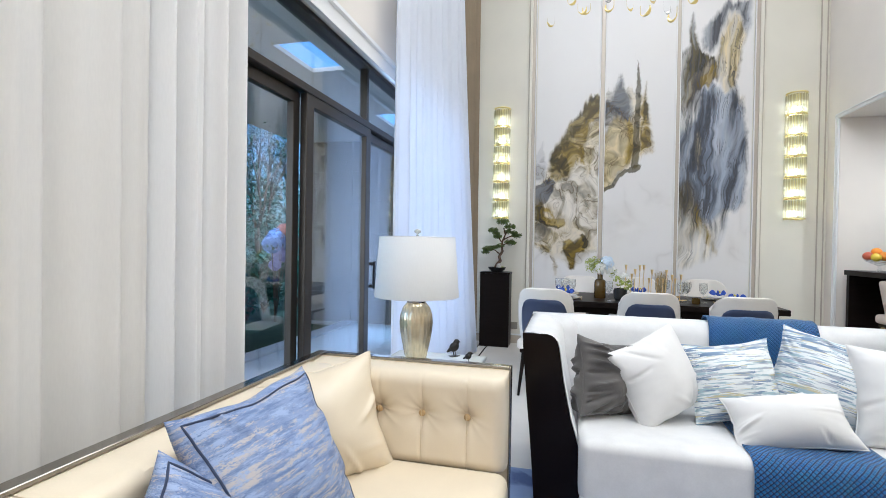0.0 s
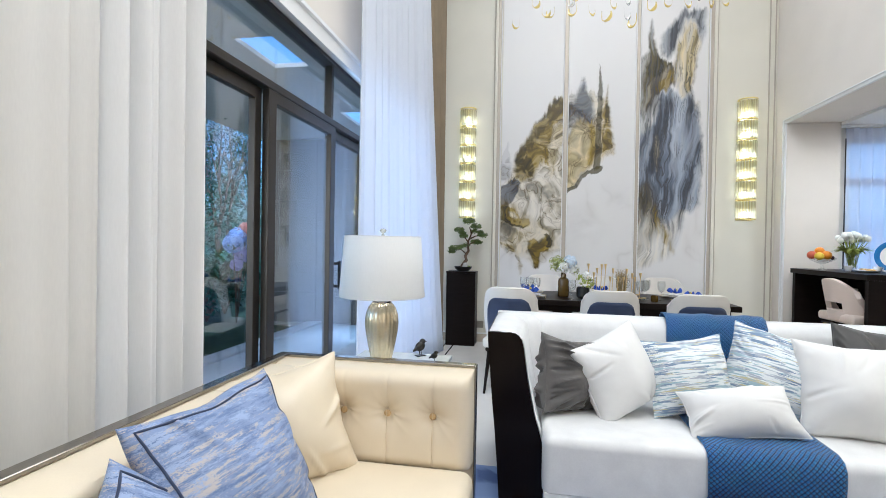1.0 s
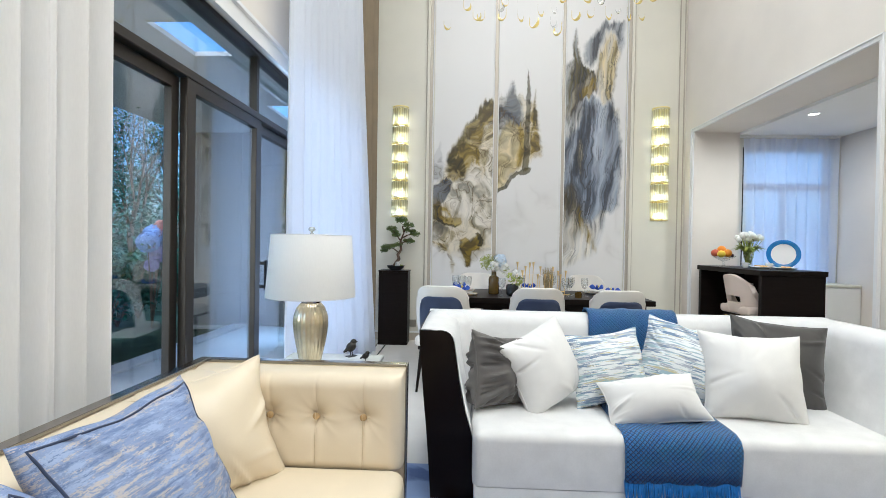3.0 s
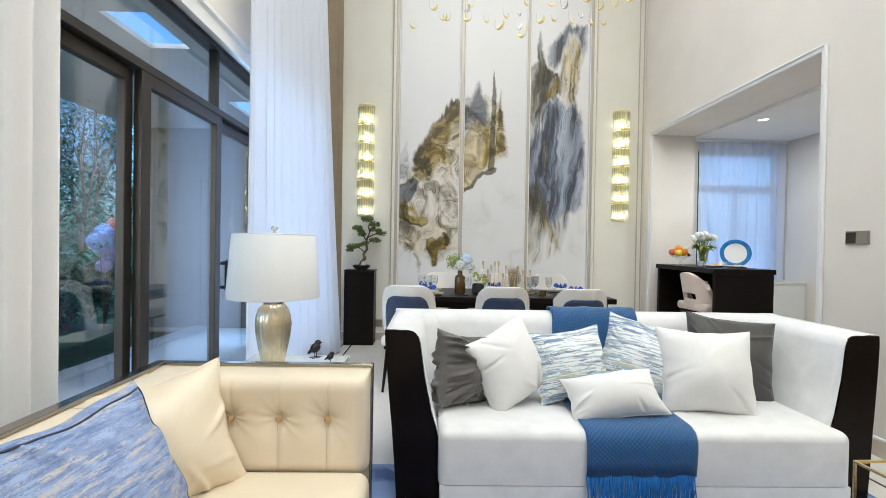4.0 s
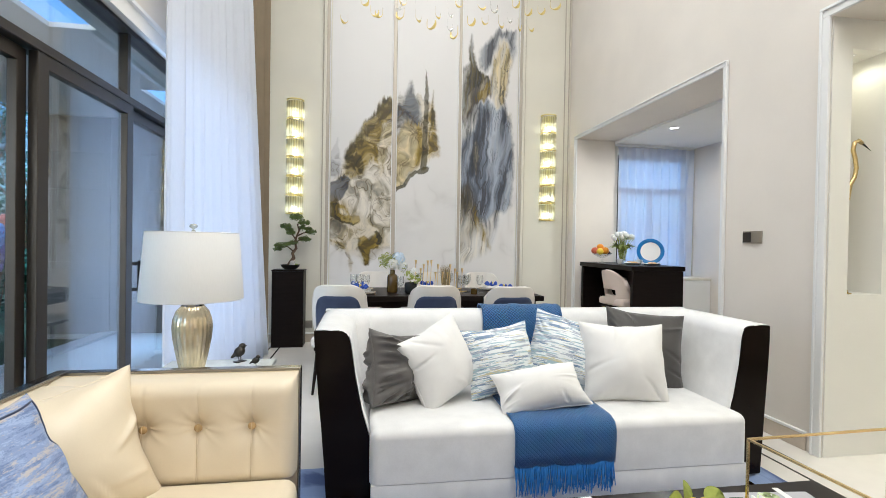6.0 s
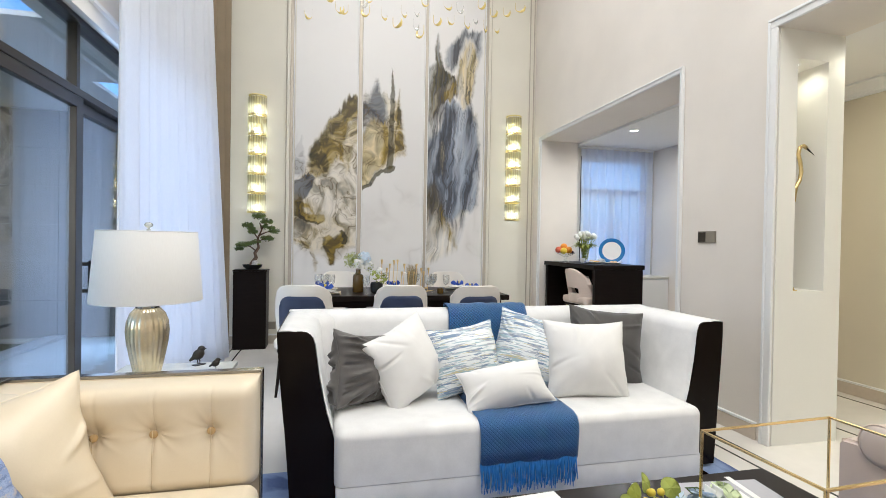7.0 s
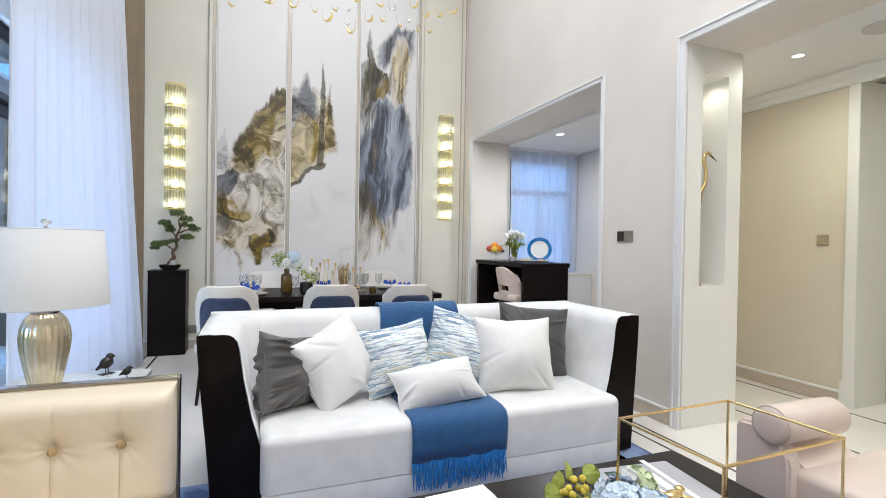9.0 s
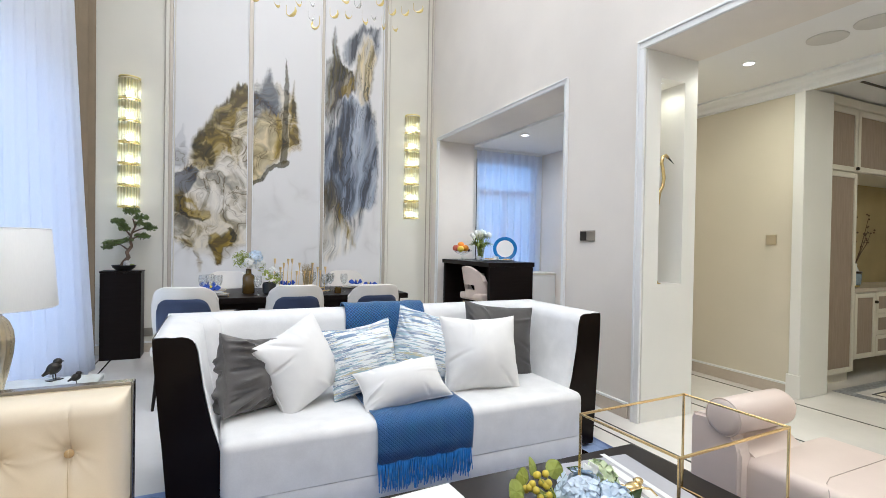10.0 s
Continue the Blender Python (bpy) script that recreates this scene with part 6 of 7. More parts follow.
def table_lamp():
    x, y = -0.765, 2.45
    ob = thing("table_lamp", (x, y, 0.585), "table lamp with a fluted champagne glass body and white drum shade", "lamp")
    part("foot", lathe(B(), [(0.07, 0), (0.07, 0.012), (0.055, 0.018), (0.04, 0.03)], x, y, 0.585, 32), M_CHROME, ob)
    body = [(0.040, 0.615), (0.046, 0.63), (0.056, 0.68), (0.068, 0.74), (0.078, 0.80), (0.0815, 0.845), (0.078, 0.885), (0.066, 0.922), (0.048, 0.945), (0.03, 0.953)]
    part("body", lathe(B(), body, x, y, 0, 120, 24, 0.055), mercury_glass(), ob, "fluted champagne mercury glass body", smooth=180)
    part("collar", lathe(B(), [(0.048, 0.948), (0.050, 0.954), (0.048, 0.958), (0.018, 0.96), (0.016, 0.99), (0.02, 0.992), (0.02, 1.0), (0.006, 1.002), (0.006, 1.29)], x, y, 0, 32), M_CHROME, ob)
    sh = B()
    lathe(sh, [(0.217, 0.978), (0.2185, 0.982), (0.195, 1.281), (0.1935, 1.284)], x, y, 0, 72)
    for f in [f for f in sh.faces if len(f.verts) > 4]:
        sh.faces.remove(f)
    sp = part("shade", sh, shade_cloth(), ob, "white cloth drum shade", smooth=60)
    sd = sp.modifiers.new("cloth", "SOLIDIFY")
    sd.thickness, sd.offset = 0.003, -1
    for r, z in ((0.2165, 0.979), (0.194, 1.283)):
        ring_ = B()
        tube(ring_, [(x + r * math.cos(a), y + r * math.sin(a), z) for a in np.linspace(0, 2 * math.pi, 65)[:-1]], 0.0025, 6, closed=True)
        part("shade_ring", ring_, M_WHITE, sp, smooth=180)
    rg = B()
    for k in range(3):
        a = k * 2.094
        tube(rg, [(x, y, 1.275), (x + 0.193 * math.cos(a), y + 0.193 * math.sin(a), 1.281)], 0.0015, 5)
    part("spider", rg, M_CHROME, sp, smooth=180)
    fn = B()
    lathe(fn, [(0.009, 1.285), (0.009, 1.292), (0.004, 1.296), (0.006, 1.30), (0.016, 1.306), (0.018, 1.314), (0.012, 1.322), (0.0, 1.325)], x, y, 0, 20)
    part("finial", fn, M_CRYSTAL, ob, "clear crystal finial", smooth=60)


table_lamp()


def bird(x, y, z, s, turn):
    ob = thing("bird_figurine", (x, y, z), "small dark bronze bird figurine on the side table", "figurine", "bronze birds", turn=turn)
    bz = mat("dark_bronze", (0.045, 0.040, 0.035), 0.4, 0.7, var=0.3, scale=40)
    b = B()
    ball(b, 0, 0, 0.062 * s, 0.036 * s, 0.028 * s, 0.030 * s, 3, Euler((0, -0.5, 0)))
    ball(b, 0.018 * s, 0, 0.092 * s, 0.021 * s, 0.019 * s, 0.019 * s, 3)
    tube(b, [(0.034 * s, 0, 0.092 * s), (0.052 * s, 0, 0.088 * s)], 0.006 * s, 8, 0.001 * s)
    tube(b, [(-0.02 * s, 0, 0.055 * s), (-0.055 * s, 0, 0.035 * s)], 0.016 * s, 8, 0.006 * s)
    for dy in (-0.010, 0.010):
        tube(b, [(0, dy * s, 0.04 * s), (0.004 * s, dy * s, 0.004 * s), (0.02 * s, dy * s, 0.003 * s)], 0.003 * s, 6)
    box(b, -0.03 * s, 0.035 * s, -0.02 * s, 0.02 * s, 0, 0.004 * s)
    me = part("body", b, bz, ob, smooth=60, world=False)
    return ob


bird(-0.655, 2.86, 0.585, 0.9, 48)
bird(-0.545, 2.74, 0.585, 0.55, 10)


def coffee_table():
    ob = thing("coffee_table", (1.03, 1.05, 0), "low dark lacquered coffee table", "table")
    part("tabletop", box(B(), 0.40, 1.665, 0.45, 1.605, 0.355, 0.40, 0.004, 1), mat("dark_lacquer_top", (0.018, 0.014, 0.012), 0.30, spec=0.15, var=0.2, scale=5, bump=0.0), ob, smooth=None)
    part("plinth", box(B(), 0.5, 1.57, 0.55, 1.5, 0.014, 0.354, 0.004, 1), M_EBONY, ob, smooth=None)


coffee_table()


def wire_box():
    ob = thing("brass_frame", (1.292, 1.061, 0.40), "open brass rod frame standing on the coffee table", "ornament", turn=2.3)
    x, y, z1, r = 0.240, 0.1695, 0.335, 0.0034
    for sx in (-x, x):
        for sy in (-y, y):
            part("post", box(B(), sx - r, sx + r, sy - r, sy + r, 0.0, z1, 0.001, 1), M_GOLD, ob, smooth=None, world=False)
    for z in (r, z1):
        for sy in (-y, y):
            part("rail", box(B(), -x - r, x + r, sy - r, sy + r, z - r, z + r, 0.001, 1), M_GOLD, ob, smooth=None, world=False)
        for sx in (-x, x):
            part("rail", box(B(), sx - r * 0.98, sx + r * 0.98, -y, y, z - r * 0.98, z + r * 0.98, 0.001, 1), M_GOLD, ob, smooth=None, world=False)


wire_box()


def book(name, x0, x1, y0, y1, z0, z1, cover, label, turn=0.0):
    cx, cy = (x0 + x1) / 2, (y0 + y1) / 2
    ob = thing(name, (cx, cy, z0), label, "book", turn=turn)
    w, d, h = (x1 - x0) / 2, (y1 - y0) / 2, z1 - z0
    c = B()
    box(c, -w, w, -d, d, 0, 0.003)
    box(c, -w, w, -d, d, h - 0.003, h)
    box(c, -w, -w + 0.003, -d, d, 0.003, h - 0.003)
    part("cover", c, cover, ob, smooth=None, world=False)
    part("pages", box(B(), -w + 0.004, w - 0.004, -d + 0.004, d - 0.004, 0.0032, h - 0.0032), M_LINEN, ob, smooth=None, world=False)
    return ob, w, d, h


M_GREYCOVER = mat("grey_book_cover", (0.42, 0.42, 0.45), 0.35, var=0.06)
M_WHITECOVER = mat("white_book_cover", (0.80, 0.80, 0.78), 0.4, var=0.03)
M_ORANGE = mat("orange_spine", (0.60, 0.22, 0.04), 0.5, var=0.1)
bk, w, d, h = book("book", 1.15, 1.47, 1.02, 1.49, 0.401, 0.435, M_GREYCOVER, "large grey art book with pale lettering", turn=-6)
for k, (a, b, c) in enumerate(((0.02, 0.14, 0.03), (-0.10, 0.10, 0.05), (-0.06, 0.12, 0.045))):
    part("title_bar", box(B(), 0.06 - 0.05 * k, 0.06 - 0.05 * k + c * 0.7, -0.2 + a, 0.12 + b - 0.06 * k, h, h + 0.0012), M_WHITECOVER, bk, smooth=None, world=False)
bk2, w, d, h = book("book", 0.50, 0.72, 1.20, 1.50, 0.401, 0.445, M_ORANGE, "book with an orange spine under a white booklet", turn=8)
bk3, w, d, h = book("booklet", 0.53, 0.735, 1.19, 1.475, 0.446, 0.466, M_WHITECOVER, "thin white booklet lying on a book", turn=4)
part("title_bar", box(B(), -0.04, 0.04, 0.03, 0.045, h, h + 0.001), M_GREYCOVER, bk3, smooth=None, world=False)


def bouquet():
    ob = thing("flower_arrangement", (1.06, 1.18, 0.40), "arrangement of pale blue hydrangea, yellow berries and round leaves", "flowers")
    rnd = random.Random(21)
    part("bowl", lathe(B(), [(0.05, 0), (0.075, 0.02), (0.085, 0.055), (0.08, 0.055), (0.07, 0.025), (0, 0.02)], 1.06, 1.18, 0.401, 24), M_PORCELAIN, ob)
    for c, r, n in (((1.06, 1.23, 0.475), 0.068, 90), ((1.13, 1.17, 0.46), 0.06, 70), ((1.01, 1.16, 0.455), 0.055, 60), ((1.08, 1.11, 0.455), 0.055, 60)):
        b = B()
        hydrangea([b], c, r, n, rnd, 0.024)
        part("flower", b, M_PETAL_B if rnd.random() < 0.85 else M_PETAL_W, ob, smooth=None)
    gr = B()
    hydrangea([gr], (1.175, 1.27, 0.49), 0.05, 36, rnd, 0.022)
    part("flower", gr, mat("pale_green_petal", (0.58, 0.66, 0.40), 0.6, var=0.15, scale=30), ob, smooth=None)
    st = B()
    for k in range(16):
        p = Vector((0.935 + rnd.uniform(-0.03, 0.045), 1.29 + rnd.uniform(-0.03, 0.03), 0.50 + rnd.uniform(-0.03, 0.035)))
        part("berry", ball(B(), *p, 0.0115, sub=2), M_YELLOW, ob, smooth=180)
        tube(st, [(1.03, 1.2, 0.43), (0.99, 1.25, 0.46), p], 0.0018, 5)
    part("stem", st, M_LEAF_L, ob, smooth=60)
    for dx, dy, dz, s, t in ((0.86, 1.29, 0.50, 0.032, 0.3), (0.91, 1.33, 0.52, 0.026, 1.0), (0.96, 1.35, 0.535, 0.026, 0.6), (1.035, 1.33, 0.52, 0.028, -0.5), (0.91, 1.22, 0.455, 0.03, 0.2), (0.96, 1.20, 0.44, 0.028, 0.4)):
        lf = B()
        e = Euler((1.1, t, rnd.uniform(-0.6, 0.6))).to_matrix()
        vs = [lf.verts.new(Vector((dx, dy, dz)) + e @ Vector((s * math.cos(a), s * 1.15 * math.sin(a), 0.004 * math.cos(2 * a)))) for a in np.linspace(0, 2 * math.pi, 17)[:-1]]
        lf.faces.new(vs)
        bmesh.ops.solidify(lf, geom=lf.faces[:], thickness=0.0012)
        part("leaf", lf, M_LEAF_L, ob, smooth=None)
    for dx, dy, dz, t in ((1.12, 1.30, 0.50, 0.3), (1.15, 1.22, 0.49, -0.4), (1.20, 1.16, 0.46, -0.8)):
        lf = B()
        e = Euler((0.5, t, rnd.uniform(-1, 1))).to_matrix()
        pts = [(-0.05, 0), (-0.02, 0.018), (0.02, 0.018), (0.055, 0), (0.02, -0.018), (-0.02, -0.018)]
        lf.faces.new([lf.verts.new(Vector((dx, dy, dz)) + e @ Vector((a, b, 0.01 - 3 * a * a))) for a, b in pts])
        bmesh.ops.solidify(lf, geom=lf.faces[:], thickness=0.0012)
        part("leaf", lf, M_LEAF, ob, smooth=None)
    for dx, t in ((1.10, 0.15), (1.135, -0.2)):
        pe = B()
        sheet(pe, 8, 10, lambda u, v: (dx + (u - 0.5) * 0.045 * math.sin(math.pi * min(v * 1.1 + 0.1, 1)) + 0.03 * t * v, 1.27 - 0.02 * (u - 0.5) ** 2 * 8, 0.48 + 0.075 * v))
        p = part("lily_petal", pe, M_PETAL_W, ob, smooth=180)
        p.modifiers.new("thick", "SOLIDIFY").thickness = 0.0012


bouquet()


def bronze_beetle():
    x, y, z = 1.285, 1.235, 0.436
    b = B()
    ball(b, x, y, z + 0.022, 0.035, 0.020, 0.014, 3)
    ball(b, x + 0.035, y + 0.01, z + 0.028, 0.017, 0.015, 0.013, 3)
    for sx, sy in ((-1, -1), (-1, 1), (1, -1), (1, 1)):
        tube(b, [(x + sx * 0.02, y + sy * 0.012, z + 0.02), (x + sx * 0.04, y + sy * 0.035, z + 0.022), (x + sx * 0.055, y + sy * 0.05, z + 0.003)], 0.005, 6, 0.003)
    tube(b, [(x - 0.03, y, z + 0.02), (x - 0.06, y + 0.03, z + 0.02), (x - 0.07, y + 0.08, z + 0.015), (x - 0.03, y + 0.12, z + 0.008)], 0.008, 8, 0.002)
    solid("lizard_figurine", b, M_GOLD, "small gilt lizard figurine on an art book", "figurine", smooth=60)


bronze_beetle()


def chaise():
    X0, X1, Y0, Y1, S = 1.88, 2.50, -0.5, 1.485, 0.43
    ob = thing("chaise_bench", ((X0 + X1) / 2, 0.5, 0), "blush leather chaise bench with a raised headrest", "bench")
    part("seat", box(B(), X0 + 0.045, X1, Y0, 1.30, 0.08, S, 0.04, 4), M_LEATHER_PINK, ob)
    hd = B()
    prism(hd, [(1.27, 0.08), (Y1 - 0.012, 0.08), (Y1, 0.10), (Y1, 0.54), (Y1 - 0.012, 0.555), (1.36, 0.565), (1.335, 0.555), (1.285, 0.475), (1.265, 0.45)], "x", X0, X0 + 0.075)
    bmesh.ops.bevel(hd, geom=hd.edges[:], offset=0.012, segments=3, affect="EDGES")
    part("side_panel", hd, M_LEATHER_PINK, ob, smooth=50)
    h2 = B()
    slope = [(1.23 + 0.15 * s, 0.424 + 0.081 * s * s * (3 - 2 * s)) for s in np.linspace(1, 0, 19)]
    prism(h2, [(1.23, 0.30), (Y1 - 0.004, 0.30), (Y1 - 0.004, 0.505)] + slope, "x", X0 + 0.076, 2.27)
    part("headrest", h2, M_LEATHER_PINK, ob)
    for y in (1.04, 0.72):
        sm = B()
        tube(sm, [(X0 + 0.044, y - 0.06, 0.10), (X0 + 0.044, y - 0.06, S - 0.04), (X0 + 0.056, y - 0.05, S - 0.008), (X0 + 0.10, y - 0.02, S + 0.0008), (X0 + 0.16, y, S + 0.0008), (X1 - 0.05, y, S + 0.0008)], 0.0018, 5)
        part("seam", sm, mat("stitched_seam", (0.42, 0.35, 0.29), 0.6), ob, smooth=180)
    for x in (X0 + 0.1, X1 - 0.08):
        for y in (Y0 + 0.1, 1.2):
            part("foot", box(B(), x - 0.02, x + 0.02, y - 0.02, y + 0.02, 0.0, 0.085), M_EBONY, ob, smooth=None)
    bl = thing("bolster_cushion", (2.05, 1.335, 0.50), "blush leather bolster resting on the bench headrest", "cushion")
    cb = B()
    lathe(cb, [(0.0, -0.195), (0.05, -0.196), (0.066, -0.191), (0.073, -0.182), (0.0735, -0.08), (0.0745, 0.04), (0.0735, 0.172), (0.067, 0.187), (0.05, 0.194), (0.0, 0.195)], 0, 0, 0, 40)
    cb.transform(Matrix.Translation((2.06, 1.335, 0.574)) @ pose(0, 0, 0, 0, 90, 0))
    part("cover", cb, M_LEATHER_PINK, bl, smooth=50)
    pp = B()
    tube(pp, [(1.876, 1.335 + 0.074 * math.cos(a), 0.574 + 0.074 * math.sin(a)) for a in np.linspace(0, 2 * math.pi, 41)[:-1]], 0.0032, 6, closed=True)
    part("piping", pp, M_LEATHER_PINK, bl, smooth=180)


chaise()

# ---- pantry ----


def bar_counter():
    ob = thing("bar_counter", (3.08, 5.37, 0), "tall dark-stained bar counter with slab ends", "counter")
    part("top", box(B(), 2.78, 3.40, 4.74, 5.98, 1.0, 1.05, 0.003, 1), M_EBONY, ob, smooth=None)
    part("end_panel", box(B(), 2.80, 3.385, 4.75, 4.80, 0, 0.999, 0.003, 1), M_EBONY, ob, smooth=None)
    part("end_panel", box(B(), 2.80, 3.385, 5.92, 5.97, 0, 0.999, 0.003, 1), M_EBONY, ob, smooth=None)
    part("modesty_panel", box(B(), 3.30, 3.33, 4.801, 5.919, 0.25, 0.999), M_EBONY, ob, smooth=None)


bar_counter()
st = dining_chair("bar_stool", 0.68, 0.99, M_EBONY, M_GOLD, slot=True)
tagged(st, "blush leather bar stool with brass leg ferrules at the counter", "stool", "bar stools")
st.matrix_basis = pose(2.95, 5.12, 0, 0, 0, -84)
for c in st.children:
    if c.name.startswith("backrest"):
        c.scale = (0.88, 1, 1)


def low_cabinet():
    ob = thing("low_cabinet", (3.9, 5.9, 0), "low white pantry cabinet below the window", "cabinet")
    part("body", box(B(), 3.30, 4.498, 5.76, 6.118, 0.06, 0.83), M_WHITE, ob, smooth=None)
    part("top", box(B(), 3.29, 4.499, 5.74, 6.119, 0.831, 0.86, 0.003, 1), M_WALL_FAR, ob, smooth=None)
    for k in range(3):
        x = 3.31 + k * 0.396
        part("door", box(B(), x, x + 0.39, 5.742, 5.759, 0.08, 0.82, 0.003, 1), M_WHITE, ob, smooth=None)
    part("plinth", box(B(), 3.31, 4.48, 5.80, 6.118, 0, 0.059), M_BASE, ob, smooth=None)


low_cabinet()
pc = B()


def pantry_fold(u, v):
    pleat = (0.5 + 0.5 * math.cos(2 * math.pi * 9 * u)) ** (1.2 + 7 * max(0.0, v - 0.86) / 0.14)
    w = 0.055 * (pleat - 0.4) + 0.012 * (1 - v) * math.sin(31 * u + 2 * v)
    return (3.315 + 1.105 * u + 0.010 * (1 - v) * math.sin(17 * u), 6.05 - w, 0.865 + 1.72 * v)


sheet(pc, 260, 20, pantry_fold)
pcu = solid("sheer_curtain", pc, M_SHEER_THIN, "thin white voile curtain before the pantry window", "curtain", smooth=180)
rail = thing("curtain_rail", (3.86, 6.06, 2.59), "white curtain rail on the pantry ceiling", "curtain rail")
part("rail", box(B(), 3.28, 4.45, 6.045, 6.075, 2.59, 2.619, 0.003, 1), M_WHITE, rail, smooth=None)


def downlight(x, y, z, r=0.045):
    ob = thing("downlight", (x, y, z), "small round recessed ceiling downlight", "ceiling light", "recessed downlights")
    part("ring", lathe(B(), [(r, -0.0), (r + 0.012, -0.0), (r + 0.012, -0.004), (r, -0.005)], x, y, z, 28, loop=True), M_WHITE, ob)
    part("lens", lathe(B(), [(r, -0.002), (r * 0.6, -0.003), (0.0, -0.003)], x, y, z, 28), M_LENS, ob, "glowing lens")


M_LENS = glow("downlight_lens", (1.0, 0.86, 0.70), 3)
downlight(3.48, 5.1, 2.62)
downlight(3.67, 2.43, 2.66, 0.036)
downlight(3.7, 0.9, 2.66)
downlight(2.99, 2.66, 2.47, 0.022)
for y in (1.915, 1.645):
    sp = thing("ceiling_speaker", (3.68, y, 2.66), "round white ceiling speaker grille", "speaker", "ceiling speakers")
    part("grille", lathe(B(), [(0.115, 0), (0.115, -0.005), (0.105, -0.008), (0.0, -0.009)], 3.68, y, 2.66, 40), mat("grille_white", (0.60, 0.58, 0.54), 0.7, var=0.05, fine=400, bump=0.4), sp)

BZ = 1.051


def fruit_bowl():
    x, y = 2.90, 5.62
    ob = thing("fruit_bowl", (x, y, BZ), "footed glass fruit bowl on the bar counter", "bowl")
    part("bowl", lathe(B(), [(0.05, 0), (0.048, 0.006), (0.014, 0.015), (0.012, 0.06), (0.05, 0.075), (0.10, 0.10), (0.118, 0.122), (0.112, 0.123), (0.09, 0.105), (0.0, 0.08)], x, y, BZ, 32, 16, 0.03), M_CLEAR, ob)
    cols = {"orange": mat("orange_peel", (0.80, 0.30, 0.02), 0.4, var=0.1, fine=200, bump=0.3), "lemon": mat("lemon_peel", (0.78, 0.58, 0.05), 0.4, var=0.1, fine=200, bump=0.3), "apple": mat("apple_skin", (0.55, 0.12, 0.06), 0.3, var=0.3), "grape": mat("grape_skin", (0.10, 0.05, 0.06), 0.3, var=0.3)}
    for kind, dx, dy, dz, r in (("orange", 0.025, -0.03, 0.15, 0.046), ("orange", -0.01, 0.03, 0.19, 0.044), ("lemon", -0.045, -0.035, 0.14, 0.042), ("apple", -0.08, 0.03, 0.15, 0.044), ("orange", 0.06, 0.04, 0.15, 0.044), ("grape", 0.08, -0.02, 0.125, 0.02), ("grape", 0.095, 0.01, 0.125, 0.018)):
        b = B()
        ball(b, x + dx, y + dy, BZ + dz, r, r, r * 0.95, 3)
        solid(kind, b, cols[kind], f"ripe {kind} heaped in the glass fruit bowl", "fruit", "fruit in the bowl", smooth=180)


fruit_bowl()


def tulips():
    x, y = 3.10, 5.50
    ob = thing("tulip_vase", (x, y, BZ), "clear glass vase of white tulips on the bar counter", "vase")
    part("vase", lathe(B(), [(0.035, 0), (0.04, 0.01), (0.045, 0.09), (0.055, 0.17), (0.052, 0.17), (0.042, 0.09), (0.0, 0.012)], x, y, BZ, 28), M_CLEAR, ob)
    rnd = random.Random(33)
    sm, lv = B(), B()
    for k in range(26):
        a, r = rnd.uniform(0, 6.28), rnd.uniform(0.02, 0.155)
        tx, ty, tz = x + r * math.cos(a), y + r * math.sin(a), BZ + 0.31 + rnd.uniform(-0.04, 0.03) - r * 0.2
        tube(sm, [(x + 0.2 * (tx - x), y + 0.2 * (ty - y), BZ + 0.03), (x + 0.5 * (tx - x), y + 0.5 * (ty - y), BZ + 0.2), (tx, ty, tz)], 0.003, 5)
        fl = lathe(B(), [(0.005, 0), (0.022, 0.014), (0.027, 0.034), (0.021, 0.055), (0.013, 0.062), (0.0, 0.05)], tx, ty, tz, 12, 6, 0.12)
        part("tulip_head", fl, M_PETAL_W, ob, smooth=180)
    for k in range(60):
        a, l = rnd.uniform(0, 6.28), rnd.uniform(0.12, 0.22)
        d = Vector((math.cos(a), math.sin(a), 0))
        p0, sd = Vector((x, y, BZ + 0.13)), Vector((-d.y, d.x, 0)) * 0.024
        mid, tip = p0 + d * l * 0.5 + Vector((0, 0, 0.09)), p0 + d * l + Vector((0, 0, rnd.uniform(0.03, 0.12)))
        vs = [lv.verts.new(q) for q in (p0, mid - sd, tip, mid + sd)]
        lv.faces.new(vs)
    part("stem", sm, M_LEAF_L, ob, smooth=60)
    part("leaves", lv, M_LEAF_L, ob, smooth=None)


tulips()


def blue_plate():
    x, y = 3.31, 5.25
    ob = thing("display_plate", (x, y, BZ), "white plate with a broad blue rim standing on edge", "plate")
    bm = lathe(B(), [(0.0, 0.0), (0.105, 0.0), (0.11, 0.006), (0.11, 0.012), (0.0, 0.01)], 0, 0, 0, 48)
    rm = lathe(B(), [(0.108, 0.004), (0.148, 0.018), (0.15, 0.022), (0.145, 0.024), (0.108, 0.013)], 0, 0, 0, 48, loop=True)
    m = Matrix.Translation((x, y, BZ + 0.15)) @ pose(0, 0, 0, 80, 0, -30) @ pose(0, 0, 0, 0, 0, 0)
    bm.transform(m)
    rm.transform(m)
    part("well", bm, M_PORCELAIN, ob, smooth=50)
    part("rim", rm, M_BLUEGLAZE, ob, "glossy blue rim", smooth=50)
    part("stand", box(B(), x - 0.05, x + 0.05, y + 0.01, y + 0.03, BZ - 0.001, BZ + 0.05), M_BLACK, ob, smooth=None)


